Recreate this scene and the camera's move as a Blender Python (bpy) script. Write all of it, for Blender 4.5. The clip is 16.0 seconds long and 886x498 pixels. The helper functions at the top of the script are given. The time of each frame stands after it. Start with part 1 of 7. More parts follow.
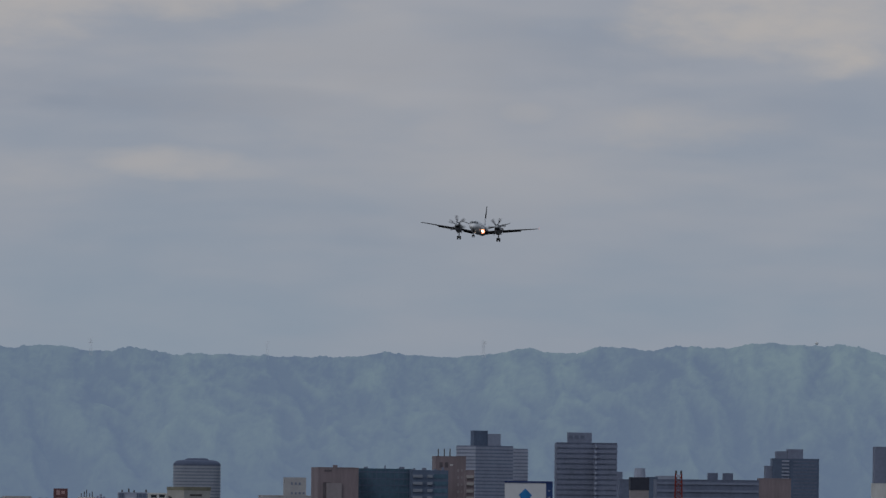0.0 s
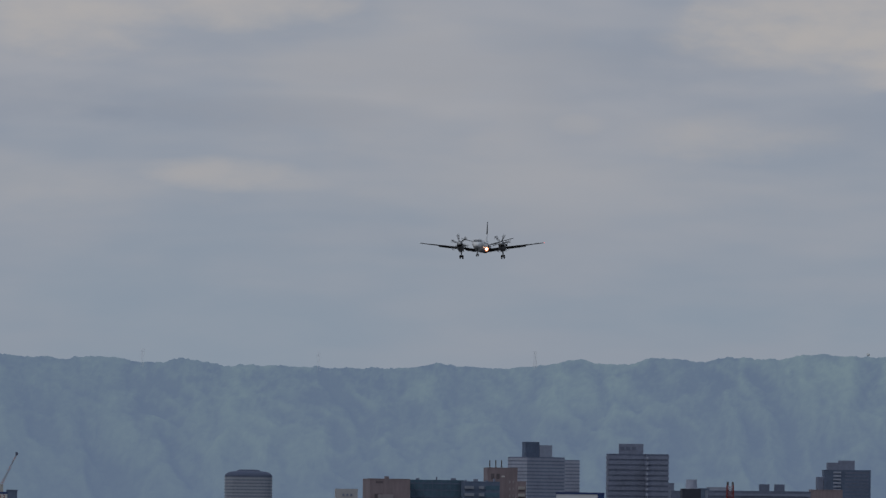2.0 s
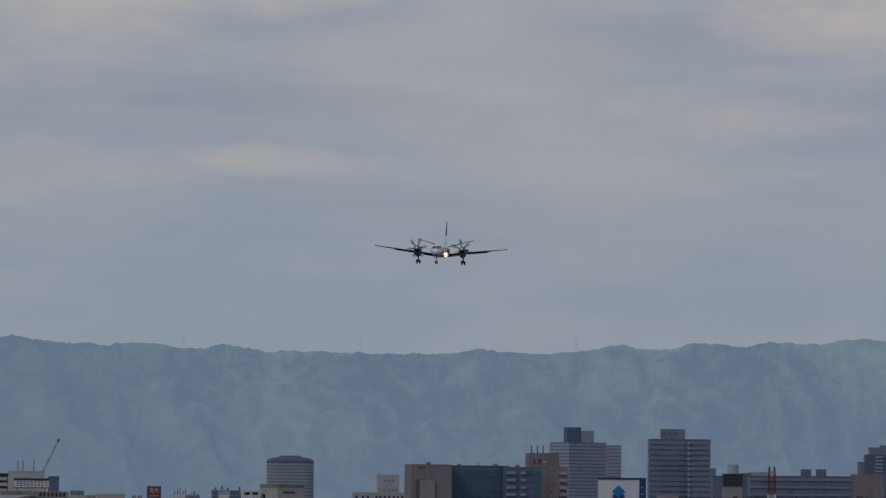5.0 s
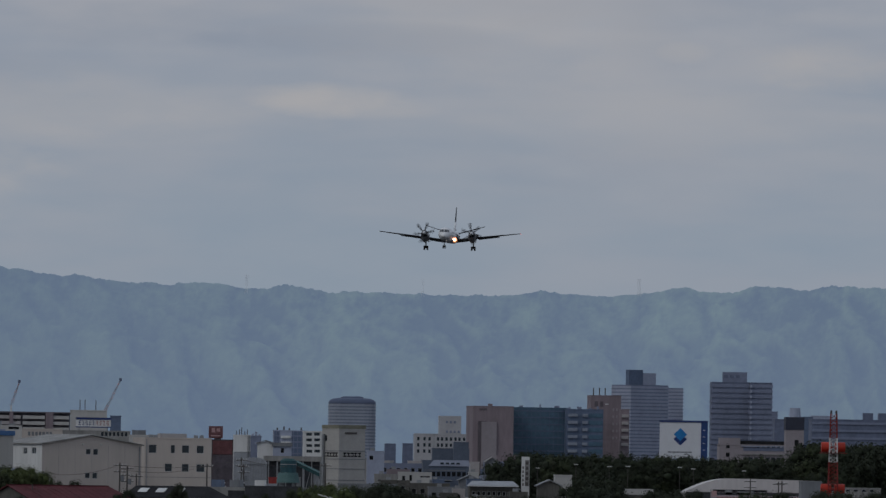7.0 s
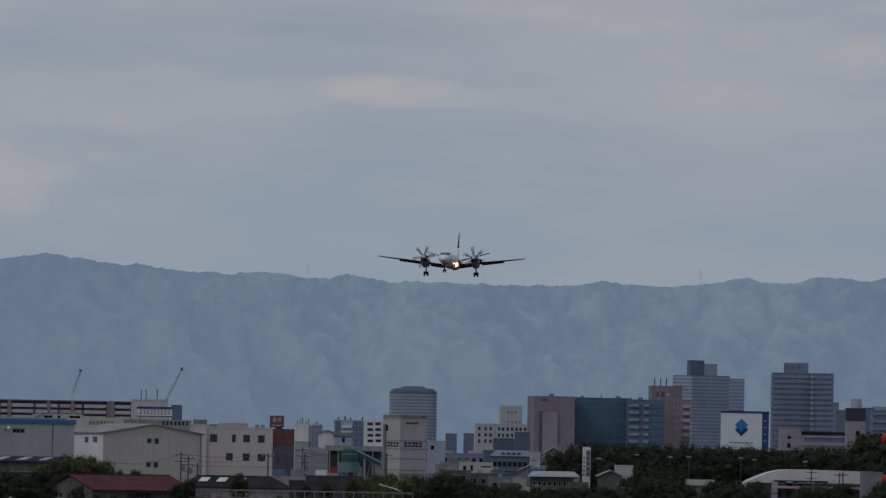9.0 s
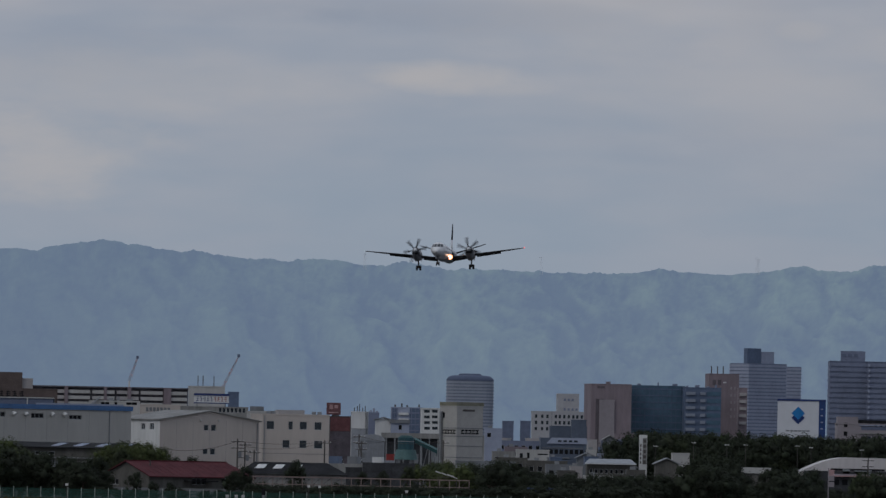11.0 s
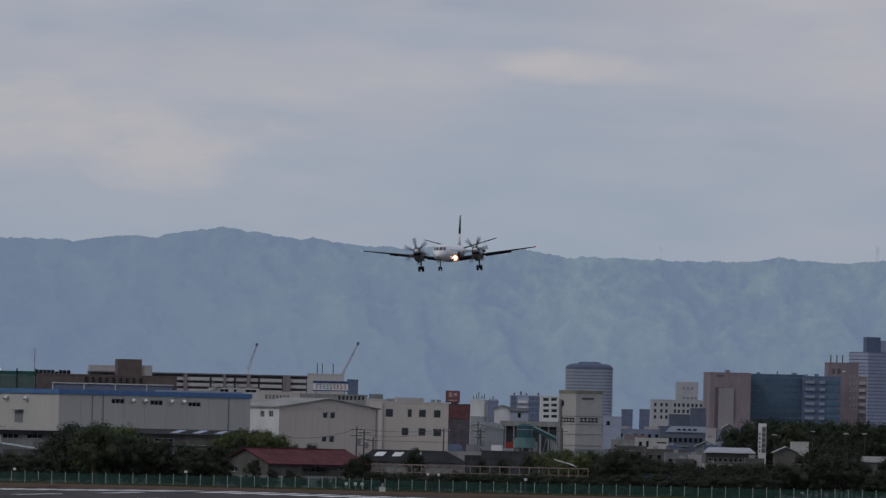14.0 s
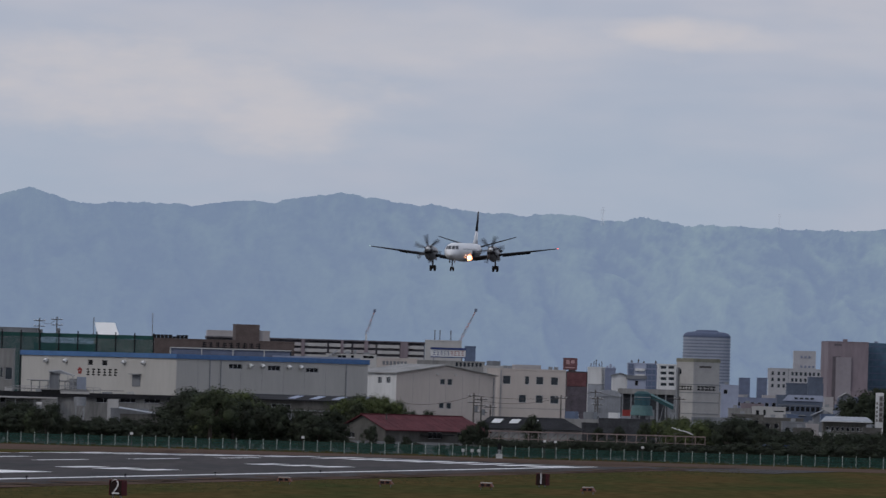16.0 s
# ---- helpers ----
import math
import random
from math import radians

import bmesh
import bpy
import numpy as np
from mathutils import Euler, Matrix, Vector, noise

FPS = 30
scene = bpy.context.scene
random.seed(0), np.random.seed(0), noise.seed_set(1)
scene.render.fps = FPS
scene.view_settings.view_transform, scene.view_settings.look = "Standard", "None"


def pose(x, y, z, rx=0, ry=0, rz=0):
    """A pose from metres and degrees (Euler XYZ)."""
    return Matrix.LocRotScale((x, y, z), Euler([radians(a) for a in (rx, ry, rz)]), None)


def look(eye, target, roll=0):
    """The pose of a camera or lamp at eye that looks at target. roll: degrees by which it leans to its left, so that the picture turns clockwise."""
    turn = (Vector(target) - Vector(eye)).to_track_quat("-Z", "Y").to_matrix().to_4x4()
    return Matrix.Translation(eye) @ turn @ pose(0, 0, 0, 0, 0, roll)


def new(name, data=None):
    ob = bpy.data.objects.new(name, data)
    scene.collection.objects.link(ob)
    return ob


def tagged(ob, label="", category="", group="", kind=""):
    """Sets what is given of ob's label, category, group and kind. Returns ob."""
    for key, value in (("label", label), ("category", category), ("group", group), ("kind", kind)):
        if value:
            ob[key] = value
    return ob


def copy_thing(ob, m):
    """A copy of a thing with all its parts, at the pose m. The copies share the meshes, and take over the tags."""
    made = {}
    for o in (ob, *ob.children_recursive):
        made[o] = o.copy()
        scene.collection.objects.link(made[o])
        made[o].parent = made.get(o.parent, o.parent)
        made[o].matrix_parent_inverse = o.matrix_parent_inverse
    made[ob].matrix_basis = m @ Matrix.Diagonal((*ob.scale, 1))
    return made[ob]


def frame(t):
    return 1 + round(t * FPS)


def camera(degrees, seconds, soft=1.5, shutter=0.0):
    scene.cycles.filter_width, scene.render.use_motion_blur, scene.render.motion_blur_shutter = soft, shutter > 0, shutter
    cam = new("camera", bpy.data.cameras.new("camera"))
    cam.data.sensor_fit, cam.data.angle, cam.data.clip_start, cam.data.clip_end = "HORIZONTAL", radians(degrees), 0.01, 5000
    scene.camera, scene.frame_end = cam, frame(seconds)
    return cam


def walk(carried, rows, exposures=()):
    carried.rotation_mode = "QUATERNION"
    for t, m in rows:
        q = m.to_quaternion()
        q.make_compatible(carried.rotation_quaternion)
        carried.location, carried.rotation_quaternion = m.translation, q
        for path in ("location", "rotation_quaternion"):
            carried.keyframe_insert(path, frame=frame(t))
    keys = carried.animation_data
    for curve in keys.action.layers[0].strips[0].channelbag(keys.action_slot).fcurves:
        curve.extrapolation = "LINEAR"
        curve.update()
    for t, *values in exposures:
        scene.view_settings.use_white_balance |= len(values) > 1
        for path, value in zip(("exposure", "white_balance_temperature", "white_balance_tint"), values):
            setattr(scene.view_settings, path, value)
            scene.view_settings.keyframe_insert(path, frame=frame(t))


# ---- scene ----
# A long lens on the embankment beside an airfield. Bearings and elevations are in units of
# 1/20000 of the distance (0.05 mrad), from the view axis and from the eye's level.
EYE = 7.3
UNIT = 1 / 20000


def east(b, d):
    return d * b * UNIT


def up(e, d):
    return EYE + d * e * UNIT


def aim(b, e, roll):
    return look((0, 0, EYE), (1000 * b * UNIT, 1000, EYE + 1000 * e * UNIT), roll)


# ---- camera ----
cam = camera(4.4895, 16.0, 1.4, 0.25)
walk(cam, [
    (0, aim(902.8, 512.1, 0.67)),
    (0.5, aim(895, 521.9, 0.56)),
    (1, aim(907, 539.2, 0.58)),
    (1.5, aim(873.1, 523.5, 0.58)),
    (2, aim(811.2, 531, 0.67)),
    (2.5, aim(812.5, 528.3, 0.68)),
    (3, aim(760.6, 530.2, 0.49)),
    (5.3, aim(726.9, 493.4, 0.58)),
    (5.5, aim(681.7, 484.6, 0.60)),
    (6, aim(630.9, 471.5, 0.63)),
    (6.5, aim(631.1, 457.3, 0.81)),
    (7, aim(628.1, 399.7, 0.89)),
    (7.5, aim(587, 391.9, 0.53)),
    (8, aim(542.6, 393.4, 0.98)),
    (10.3, aim(457.5, 361.6, 0.96)),
    (10.5, aim(422.8, 365.8, 0.96)),
    (11, aim(418.8, 355.8, 1.16)),
    (11.5, aim(335.7, 361.7, 0.98)),
    (12, aim(287.9, 416.1, 1.26)),
    (12.5, aim(304.2, 370.8, 1.22)),
    (13, aim(248.4, 301.3, 1.08)),
    (13.5, aim(219.3, 341.9, 1.15)),
    (14, aim(207.7, 330, 1.30)),
    (14.5, aim(181.5, 311.8, 1.37)),
    (15, aim(63.3, 301.6, 1.40)),
    (15.5, aim(73.4, 283.6, 1.66)),
    (16, aim(-0, 266, 1.67)),
], [(0, 0.0, 6480, 8), (3, 0.0, 6480, 8), (7, 0.0, 6500, 8), (8, 0.05, 6490, 8), (11, 0.08, 6470, 9), (12.5, 0.08, 6510, 10), (13, 0.08, 6520, 11), (13.5, 0.26, 6590, 11), (14.5, 0.30, 6590, 11.5), (15.2, 0.40, 6560, 12), (16, 0.55, 6580, 12.5)])

# ---- world and sun ----
SUN_EL, SUN_AZ = 42, 232
world = bpy.data.worlds.new("overcast_sky")
scene.world = world
world.use_nodes = True
wn, wl = world.node_tree.nodes, world.node_tree.links
wn.clear()


def wnode(kind, **kw):
    n = wn.new(kind)
    for k, v in kw.items():
        n.inputs[k].default_value = v
    return n


def wmath(op, a, b=0.0, clamp=False):
    n = wn.new("ShaderNodeMath")
    n.operation, n.use_clamp = op, clamp
    for i, v in enumerate((a, b)):
        if isinstance(v, (int, float)):
            n.inputs[i].default_value = v
        else:
            wl.new(v, n.inputs[i])
    return n.outputs[0]


def wmix(fac, a, b):
    n = wn.new("ShaderNodeMix")
    n.data_type = "RGBA"
    for s, v in ((n.inputs[0], fac), (n.inputs[6], a), (n.inputs[7], b)):
        if isinstance(v, (int, float, tuple)):
            s.default_value = (*v, 1) if isinstance(v, tuple) else v
        else:
            wl.new(v, s)
    return n.outputs[2]


coord = wn.new("ShaderNodeTexCoord")
sep = wn.new("ShaderNodeSeparateXYZ")
wl.new(coord.outputs["Generated"], sep.inputs[0])
sx, sy, sz = sep.outputs


def wnoise(kx, kz, detail, off):
    vec = wn.new("ShaderNodeCombineXYZ")
    wl.new(wmath("ADD", wmath("MULTIPLY", sx, kx), off), vec.inputs[0])
    wl.new(wmath("MULTIPLY", sy, kx), vec.inputs[1])
    wl.new(wmath("MULTIPLY", sz, kz), vec.inputs[2])
    n = wnode("ShaderNodeTexNoise", Scale=1.0, Detail=detail, Roughness=0.55)
    wl.new(vec.outputs[0], n.inputs["Vector"])
    return n.outputs[0]


def smooth(v, lo, hi):
    n = wn.new("ShaderNodeMapRange")
    n.interpolation_type = "SMOOTHSTEP"
    n.inputs[1].default_value, n.inputs[2].default_value = lo, hi
    wl.new(v, n.inputs[0])
    return n.outputs[0]


broad = wnoise(26, 130, 3.0, 3.1)
fine = wnoise(95, 240, 4.0, 7.7)
ragged = wnoise(230, 620, 5.0, 1.9)
fray = wmath("ADD", wmath("MULTIPLY", wmath("SUBTRACT", fine, 0.5), 4.6), wmath("MULTIPLY", wmath("SUBTRACT", ragged, 0.5), 3.0))
# the cloud deck: blue-grey underside with thin warm places, brighter towards the zenith
rise = smooth(sz, 300 * UNIT, 900 * UNIT)
low = wmix(smooth(broad, 0.36, 0.66), (0.245, 0.297, 0.375), (0.275, 0.310, 0.379))
high = wmix(smooth(broad, 0.36, 0.66), (0.268, 0.300, 0.374), (0.345, 0.352, 0.398))
deck = wmix(rise, low, high)
# warm breaks in the deck: bearing, elevation, half width, half height, strength
BREAKS = [
    (425, 660, 115, 21, 0.55), (520, 645, 80, 14, 0.3), (-560, 545, 310, 66, 0.5), (-285, 492, 125, 52, 0.5), (1300, 735, 130, 32, 0.5), (1500, 925, 180, 55, 0.9), (1590, 868, 70, 34, 1.0),
    (110, 935, 150, 50, 0.8), (700, 830, 260, 110, 0.28), (-150, 640, 350, 50, 0.3), (480, 965, 130, 40, 0.7), (1050, 755, 40, 15, 0.3), (1000, 640, 300, 50, 0.2),
]
warm = 0.0
for b, e, hb, he, k in BREAKS:
    dx = wmath("DIVIDE", wmath("SUBTRACT", wmath("DIVIDE", sx, sy), b * UNIT), hb * UNIT)
    dz = wmath("DIVIDE", wmath("SUBTRACT", wmath("DIVIDE", sz, sy), e * UNIT), he * UNIT)
    r2 = wmath("ADD", wmath("MULTIPLY", dx, dx), wmath("MULTIPLY", dz, dz))
    r2 = wmath("ADD", r2, fray)
    g = wmath("MULTIPLY", wmath("SUBTRACT", 1.0, smooth(r2, -1.0, 3.0)), k)
    warm = wmath("MAXIMUM", warm, wmath("MULTIPLY", g, smooth(sy, 0.0, 0.2)))
shade = 0.0
for b, e, hb, he, k in [(460, 768, 240, 24, 0.75), (1000, 850, 300, 50, 0.5), (150, 790, 200, 30, 0.4), (1300, 760, 260, 40, 0.3), (-300, 690, 240, 40, 0.3), (900, 560, 260, 50, 0.2)]:
    dx = wmath("DIVIDE", wmath("SUBTRACT", wmath("DIVIDE", sx, sy), b * UNIT), hb * UNIT)
    dz = wmath("DIVIDE", wmath("SUBTRACT", wmath("DIVIDE", sz, sy), e * UNIT), he * UNIT)
    r2 = wmath("ADD", wmath("MULTIPLY", dx, dx), wmath("MULTIPLY", dz, dz))
    r2 = wmath("ADD", r2, fray)
    g = wmath("MULTIPLY", wmath("SUBTRACT", 1.0, smooth(r2, -1.0, 3.0)), k)
    shade = wmath("MAXIMUM", shade, wmath("MULTIPLY", g, smooth(sy, 0.0, 0.2)))
deck = wmix(shade, deck, (0.238, 0.272, 0.348))
deck = wmix(warm, deck, (0.44, 0.41, 0.405))
fibres = smooth(fine, 0.3, 0.75)
deck = wmix(wmath("MULTIPLY", fibres, 0.12), deck, (0.38, 0.385, 0.423))
zen = smooth(sz, 0.06, 0.9)
deck = wmix(zen, deck, (0.35, 0.40, 0.495))
sky = wn.new("ShaderNodeTexSky")
sky.sky_type, sky.sun_disc = "NISHITA", False
sky.sun_elevation, sky.sun_rotation = radians(SUN_EL), radians(SUN_AZ)
bg_sky, bg_deck = wnode("ShaderNodeBackground", Strength=0.06), wnode("ShaderNodeBackground", Strength=1.0)
wl.new(sky.outputs[0], bg_sky.inputs[0])
wl.new(deck, bg_deck.inputs[0])
cover = wnode("ShaderNodeMixShader", Fac=0.94)
wl.new(bg_sky.outputs[0], cover.inputs[1])
wl.new(bg_deck.outputs[0], cover.inputs[2])
out = wn.new("ShaderNodeOutputWorld")
wl.new(cover.outputs[0], out.inputs[0])

sun = new("sun", bpy.data.lights.new("sun", "SUN"))
sun.data.energy, sun.data.angle, sun.data.color = 0.5, radians(14), (1.0, 0.96, 0.90)
a, e = radians(SUN_AZ), radians(SUN_EL)
sun.matrix_world = look((math.sin(a) * math.cos(e) * 500, math.cos(a) * math.cos(e) * 500, math.sin(e) * 500), (0, 0, 0))


# ---- materials ----
def paint(name, color, rough=0.7, var=0.25, scale=0.6, bump=0.15, metal=0.0, streak=False, alt=None, grain=6.0, glow=None, island=0.0, flat=None, spec=0.3):
    m = bpy.data.materials.new(name)
    m.use_nodes = True
    n, l = m.node_tree.nodes, m.node_tree.links
    b = n["Principled BSDF"]
    b.inputs["Roughness"].default_value, b.inputs["Metallic"].default_value = rough, metal
    b.inputs["Specular IOR Level"].default_value = spec
    tc = n.new("ShaderNodeTexCoord")
    mp = n.new("ShaderNodeMapping")
    mp.inputs["Scale"].default_value = (1, 1, 0.18) if streak else (1, flat or 1, 1)
    l.new(tc.outputs["Object"], mp.inputs[0])
    big, small = n.new("ShaderNodeTexNoise"), n.new("ShaderNodeTexNoise")
    for t, s, d in ((big, scale, 4.0), (small, scale * grain, 5.0)):
        t.inputs["Scale"].default_value, t.inputs["Detail"].default_value = s, d
        l.new(mp.outputs[0], t.inputs["Vector"])
    mix = n.new("ShaderNodeMix")
    mix.data_type = "RGBA"
    dark = alt or tuple(c * (1 - var) for c in color)
    mix.inputs[6].default_value, mix.inputs[7].default_value = (*dark, 1), (*color, 1)
    ramp = n.new("ShaderNodeMapRange")
    ramp.inputs[1].default_value, ramp.inputs[2].default_value = 0.32, 0.62
    l.new(big.outputs[0], ramp.inputs[0])
    l.new(ramp.outputs[0], mix.inputs[0])
    m2 = n.new("ShaderNodeMix")
    m2.data_type, m2.blend_type = "RGBA", "MULTIPLY"
    m2.inputs[0].default_value = 1.0
    r2 = n.new("ShaderNodeMapRange")
    r2.inputs[1].default_value, r2.inputs[2].default_value = 0.3, 0.7
    r2.inputs[3].default_value, r2.inputs[4].default_value = 1 - var * 0.7, 1 + var * 0.35
    l.new(small.outputs[0], r2.inputs[0])
    l.new(mix.outputs[2], m2.inputs[6])
    l.new(r2.outputs[0], m2.inputs[7])
    col = m2.outputs[2]
    if island:
        info, ge = n.new("ShaderNodeObjectInfo"), n.new("ShaderNodeNewGeometry")
        add = n.new("ShaderNodeMath")
        l.new(info.outputs["Random"], add.inputs[0])
        l.new(ge.outputs["Random Per Island"], add.inputs[1])
        r3 = n.new("ShaderNodeMapRange")
        r3.inputs[2].default_value = 2.0
        r3.inputs[3].default_value, r3.inputs[4].default_value = 1 - island, 1 + island
        l.new(add.outputs[0], r3.inputs[0])
        m3 = n.new("ShaderNodeMix")
        m3.data_type, m3.blend_type = "RGBA", "MULTIPLY"
        m3.inputs[0].default_value = 1.0
        l.new(col, m3.inputs[6])
        l.new(r3.outputs[0], m3.inputs[7])
        col = m3.outputs[2]
    l.new(col, b.inputs["Base Color"])
    if bump:
        bp = n.new("ShaderNodeBump")
        bp.inputs["Strength"].default_value, bp.inputs["Distance"].default_value = bump, 0.05
        l.new(small.outputs[0], bp.inputs["Height"])
        l.new(bp.outputs[0], b.inputs["Normal"])
    if glow:
        b.inputs["Emission Color"].default_value, b.inputs["Emission Strength"].default_value = (*glow[0], 1), glow[1]
    return m


GLASS = paint("window_glass", (0.03, 0.04, 0.05), 0.12, 0.3, 0.4, 0.0, spec=0.5)
FRAME = paint("aluminium_frame", (0.45, 0.46, 0.47), 0.5, 0.15, 2, 0.05, 0.3)
DARK_FRAME = paint("dark_frame", (0.018, 0.018, 0.02), 0.6, spec=0.1)
WHITE = paint("white_paint", (0.64, 0.64, 0.63), 0.6, 0.14, 0.3, streak=True)
CREAM = paint("cream_render", (0.465, 0.415, 0.378), 0.75, 0.08, 0.25, streak=True)
OFFWHITE = paint("off_white_siding", (0.44, 0.43, 0.415), 0.6, 0.12, 0.25, streak=True)
SIDING = paint("grey_siding", (0.425, 0.408, 0.378), 0.55, 0.07, 0.25, streak=True)
CONCRETE = paint("concrete", (0.28, 0.275, 0.265), 0.85, 0.3, 0.3, 0.3, streak=True)
GREY = paint("grey_wall", (0.20, 0.21, 0.225), 0.8, 0.2, 0.3, streak=True)
DARK = paint("dark_roofing", (0.030, 0.030, 0.033), 0.8, 0.35, 0.4, 0.3, spec=0.06)
BLUE_TRIM = paint("blue_metal_fascia", (0.07, 0.16, 0.33), 0.45, 0.2, 0.4)
NAVY = paint("navy_panel", (0.03, 0.05, 0.16), 0.5, 0.2, 0.5)
BRICK = paint("brown_tile_wall", (0.125, 0.096, 0.088), 0.8, 0.25, 0.6, 0.3)
# TAN, TEAL_GLASS, SLATE, TOWER_*: haze mixed into the base colour, paler and bluer
TAN = paint("hazed_tan_tile_wall", (0.242, 0.198, 0.216), 0.75, 0.2, 0.2, streak=True)
TEAL_GLASS = paint("hazed_teal_glass", (0.078, 0.145, 0.208), 0.3, 0.3, 0.12, 0.0)
SLATE_NEAR = paint("blue_grey_wall", (0.105, 0.128, 0.175), 0.7, 0.2, 0.3)
BEIGE_PANEL = paint("beige_cladding_panel", (0.405, 0.392, 0.372), 0.7, 0.12, 0.5)
SLATE = paint("hazed_slate_wall", (0.114, 0.152, 0.232), 0.6, 0.2, 0.2)
TOWER_WHITE = paint("hazed_pale_wall", (0.328, 0.362, 0.46), 0.75, 0.12, 0.15)
TOWER_GREY = paint("hazed_grey_wall", (0.193, 0.220, 0.305), 0.75, 0.15, 0.15)
TOWER_DARK = paint("hazed_dark_band", (0.138, 0.164, 0.24), 0.6, 0.2, 0.15)
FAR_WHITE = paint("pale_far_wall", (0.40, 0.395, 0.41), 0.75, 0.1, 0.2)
PINKISH = paint("pale_pink_wall", (0.38, 0.355, 0.35), 0.75, 0.12, 0.2)
RED_ROOF = paint("dull_red_sheet_roof", (0.112, 0.033, 0.038), 0.6, 0.3, 0.5, 0.2, spec=0.06)
RUST = paint("red_brown_wall", (0.085, 0.050, 0.045), 0.75, 0.25, 0.4, streak=True)
RED = paint("red_paint", (0.28, 0.04, 0.035), 0.5, 0.2, 0.8)
ORANGE = paint("orange_red_drum", (0.46, 0.04, 0.02), 0.5, 0.15, 0.8)
TEAL = paint("teal_green_paint", (0.03, 0.085, 0.09), 0.6, 0.25, 0.4, streak=True)
NET = paint("green_netting", (0.020, 0.080, 0.070), 0.8, 0.25, 0.5)
FENCE = paint("green_fence_mesh", (0.022, 0.085, 0.066), 0.6, 0.3, 1.0)
POST = paint("weathered_white_post", (0.52, 0.53, 0.52), 0.6, 0.25, 2.0)
FENCE_POST = paint("weathered_green_white_post", (0.33, 0.385, 0.35), 0.7, 0.25, 2.0)
POLE = paint("weathered_pole", (0.10, 0.09, 0.085), 0.8, 0.3, 1.0)
STEEL = paint("galvanised_steel", (0.30, 0.31, 0.32), 0.5, 0.2, 1.5, metal=0.5)
LEAF = [paint("leaf_dark", (0.043, 0.053, 0.034), 0.75, 0.3, 0.35, 0.0, alt=(0.034, 0.038, 0.029), island=0.08, spec=0.04),
        paint("leaf_mid", (0.056, 0.070, 0.038), 0.75, 0.3, 0.35, 0.0, alt=(0.045, 0.050, 0.033), island=0.08, spec=0.04),
        paint("leaf_light", (0.091, 0.113, 0.044), 0.75, 0.3, 0.35, 0.0, alt=(0.055, 0.063, 0.033), island=0.08, spec=0.04)]
BARK = paint("bark", (0.07, 0.055, 0.045), 0.9, 0.4, 2.0, 0.5)
ASPHALT = paint("runway_asphalt", (0.058, 0.051, 0.049), 0.8, 0.35, 0.16, 0.2, alt=(0.036, 0.034, 0.035), flat=0.07, grain=5, spec=0.06)
MARK = paint("white_runway_marking", (0.88, 0.87, 0.85), 0.6, 0.3, 0.35, 0.1)
GRASS = paint("airfield_grass", (0.086, 0.062, 0.027), 0.95, 0.4, 0.09, 0.4, alt=(0.050, 0.058, 0.023), flat=0.14, grain=8, spec=0.0)
DIRT = paint("bare_soil", (0.125, 0.085, 0.070), 0.95, 0.4, 0.06, 0.3, alt=(0.085, 0.066, 0.050), grain=12, spec=0.0)
CITY = paint("city_ground", (0.10, 0.10, 0.10), 0.95, 0.4, 0.02, 0.2, spec=0.06)


# ---- mesh helpers ----
def add_box(bm, x0, x1, y0, y1, z0, z1, mi=0):
    vs = [bm.verts.new(p) for p in ((x0, y0, z0), (x1, y0, z0), (x1, y1, z0), (x0, y1, z0), (x0, y0, z1), (x1, y0, z1), (x1, y1, z1), (x0, y1, z1))]
    for f in ((0, 3, 2, 1), (4, 5, 6, 7), (0, 1, 5, 4), (1, 2, 6, 5), (2, 3, 7, 6), (3, 0, 4, 7)):
        bm.faces.new([vs[i] for i in f]).material_index = mi


def boxes(*bs):
    bm = bmesh.new()
    for b in bs:
        add_box(bm, *b)
    return bm


def add_tube(bm, p, q, r0, r1=None, n=8, cap=True):
    p, q = Vector(p), Vector(q)
    r1 = r0 if r1 is None else r1
    turn = (q - p).to_track_quat("Z", "Y").to_matrix()
    rings = []
    for c, r in ((p, r0), (q, r1)):
        rings.append([bm.verts.new(c + turn @ Vector((r * math.cos(k * math.tau / n), r * math.sin(k * math.tau / n), 0))) for k in range(n)])
    for k in range(n):
        bm.faces.new((rings[0][k], rings[0][(k + 1) % n], rings[1][(k + 1) % n], rings[1][k]))
    if cap:
        bm.faces.new(rings[0][::-1])
        bm.faces.new(rings[1])


def tubes(*ts, n=8):
    bm = bmesh.new()
    for t in ts:
        add_tube(bm, *t, n=n)
    return bm


def add_loft(bm, rings, cap=True):
    made = [[bm.verts.new(p) for p in r] for r in rings]
    n = len(made[0])
    for a, b in zip(made, made[1:]):
        for k in range(n):
            bm.faces.new((a[k], a[(k + 1) % n], b[(k + 1) % n], b[k]))
    if cap:
        bm.faces.new(made[0][::-1])
        bm.faces.new(made[-1])


def loft(rings):
    bm = bmesh.new()
    add_loft(bm, rings)
    bmesh.ops.recalc_face_normals(bm, faces=bm.faces)
    return bm


def mesh_of(name, bm, material, smooth_shade=False):
    me = bpy.data.meshes.new(name)
    bm.to_mesh(me)
    bm.free()
    for m in (material if isinstance(material, (list, tuple)) else [material]):
        me.materials.append(m)
    if smooth_shade:
        me.polygons.foreach_set("use_smooth", [True] * len(me.polygons))
    return me


def part(name, bm, material, parent, label="", smooth_shade=False):
    me = bm if isinstance(bm, bpy.types.Mesh) else mesh_of(name, bm, material, smooth_shade)
    ob = new(name, me)
    ob.parent = parent
    return tagged(ob, label)


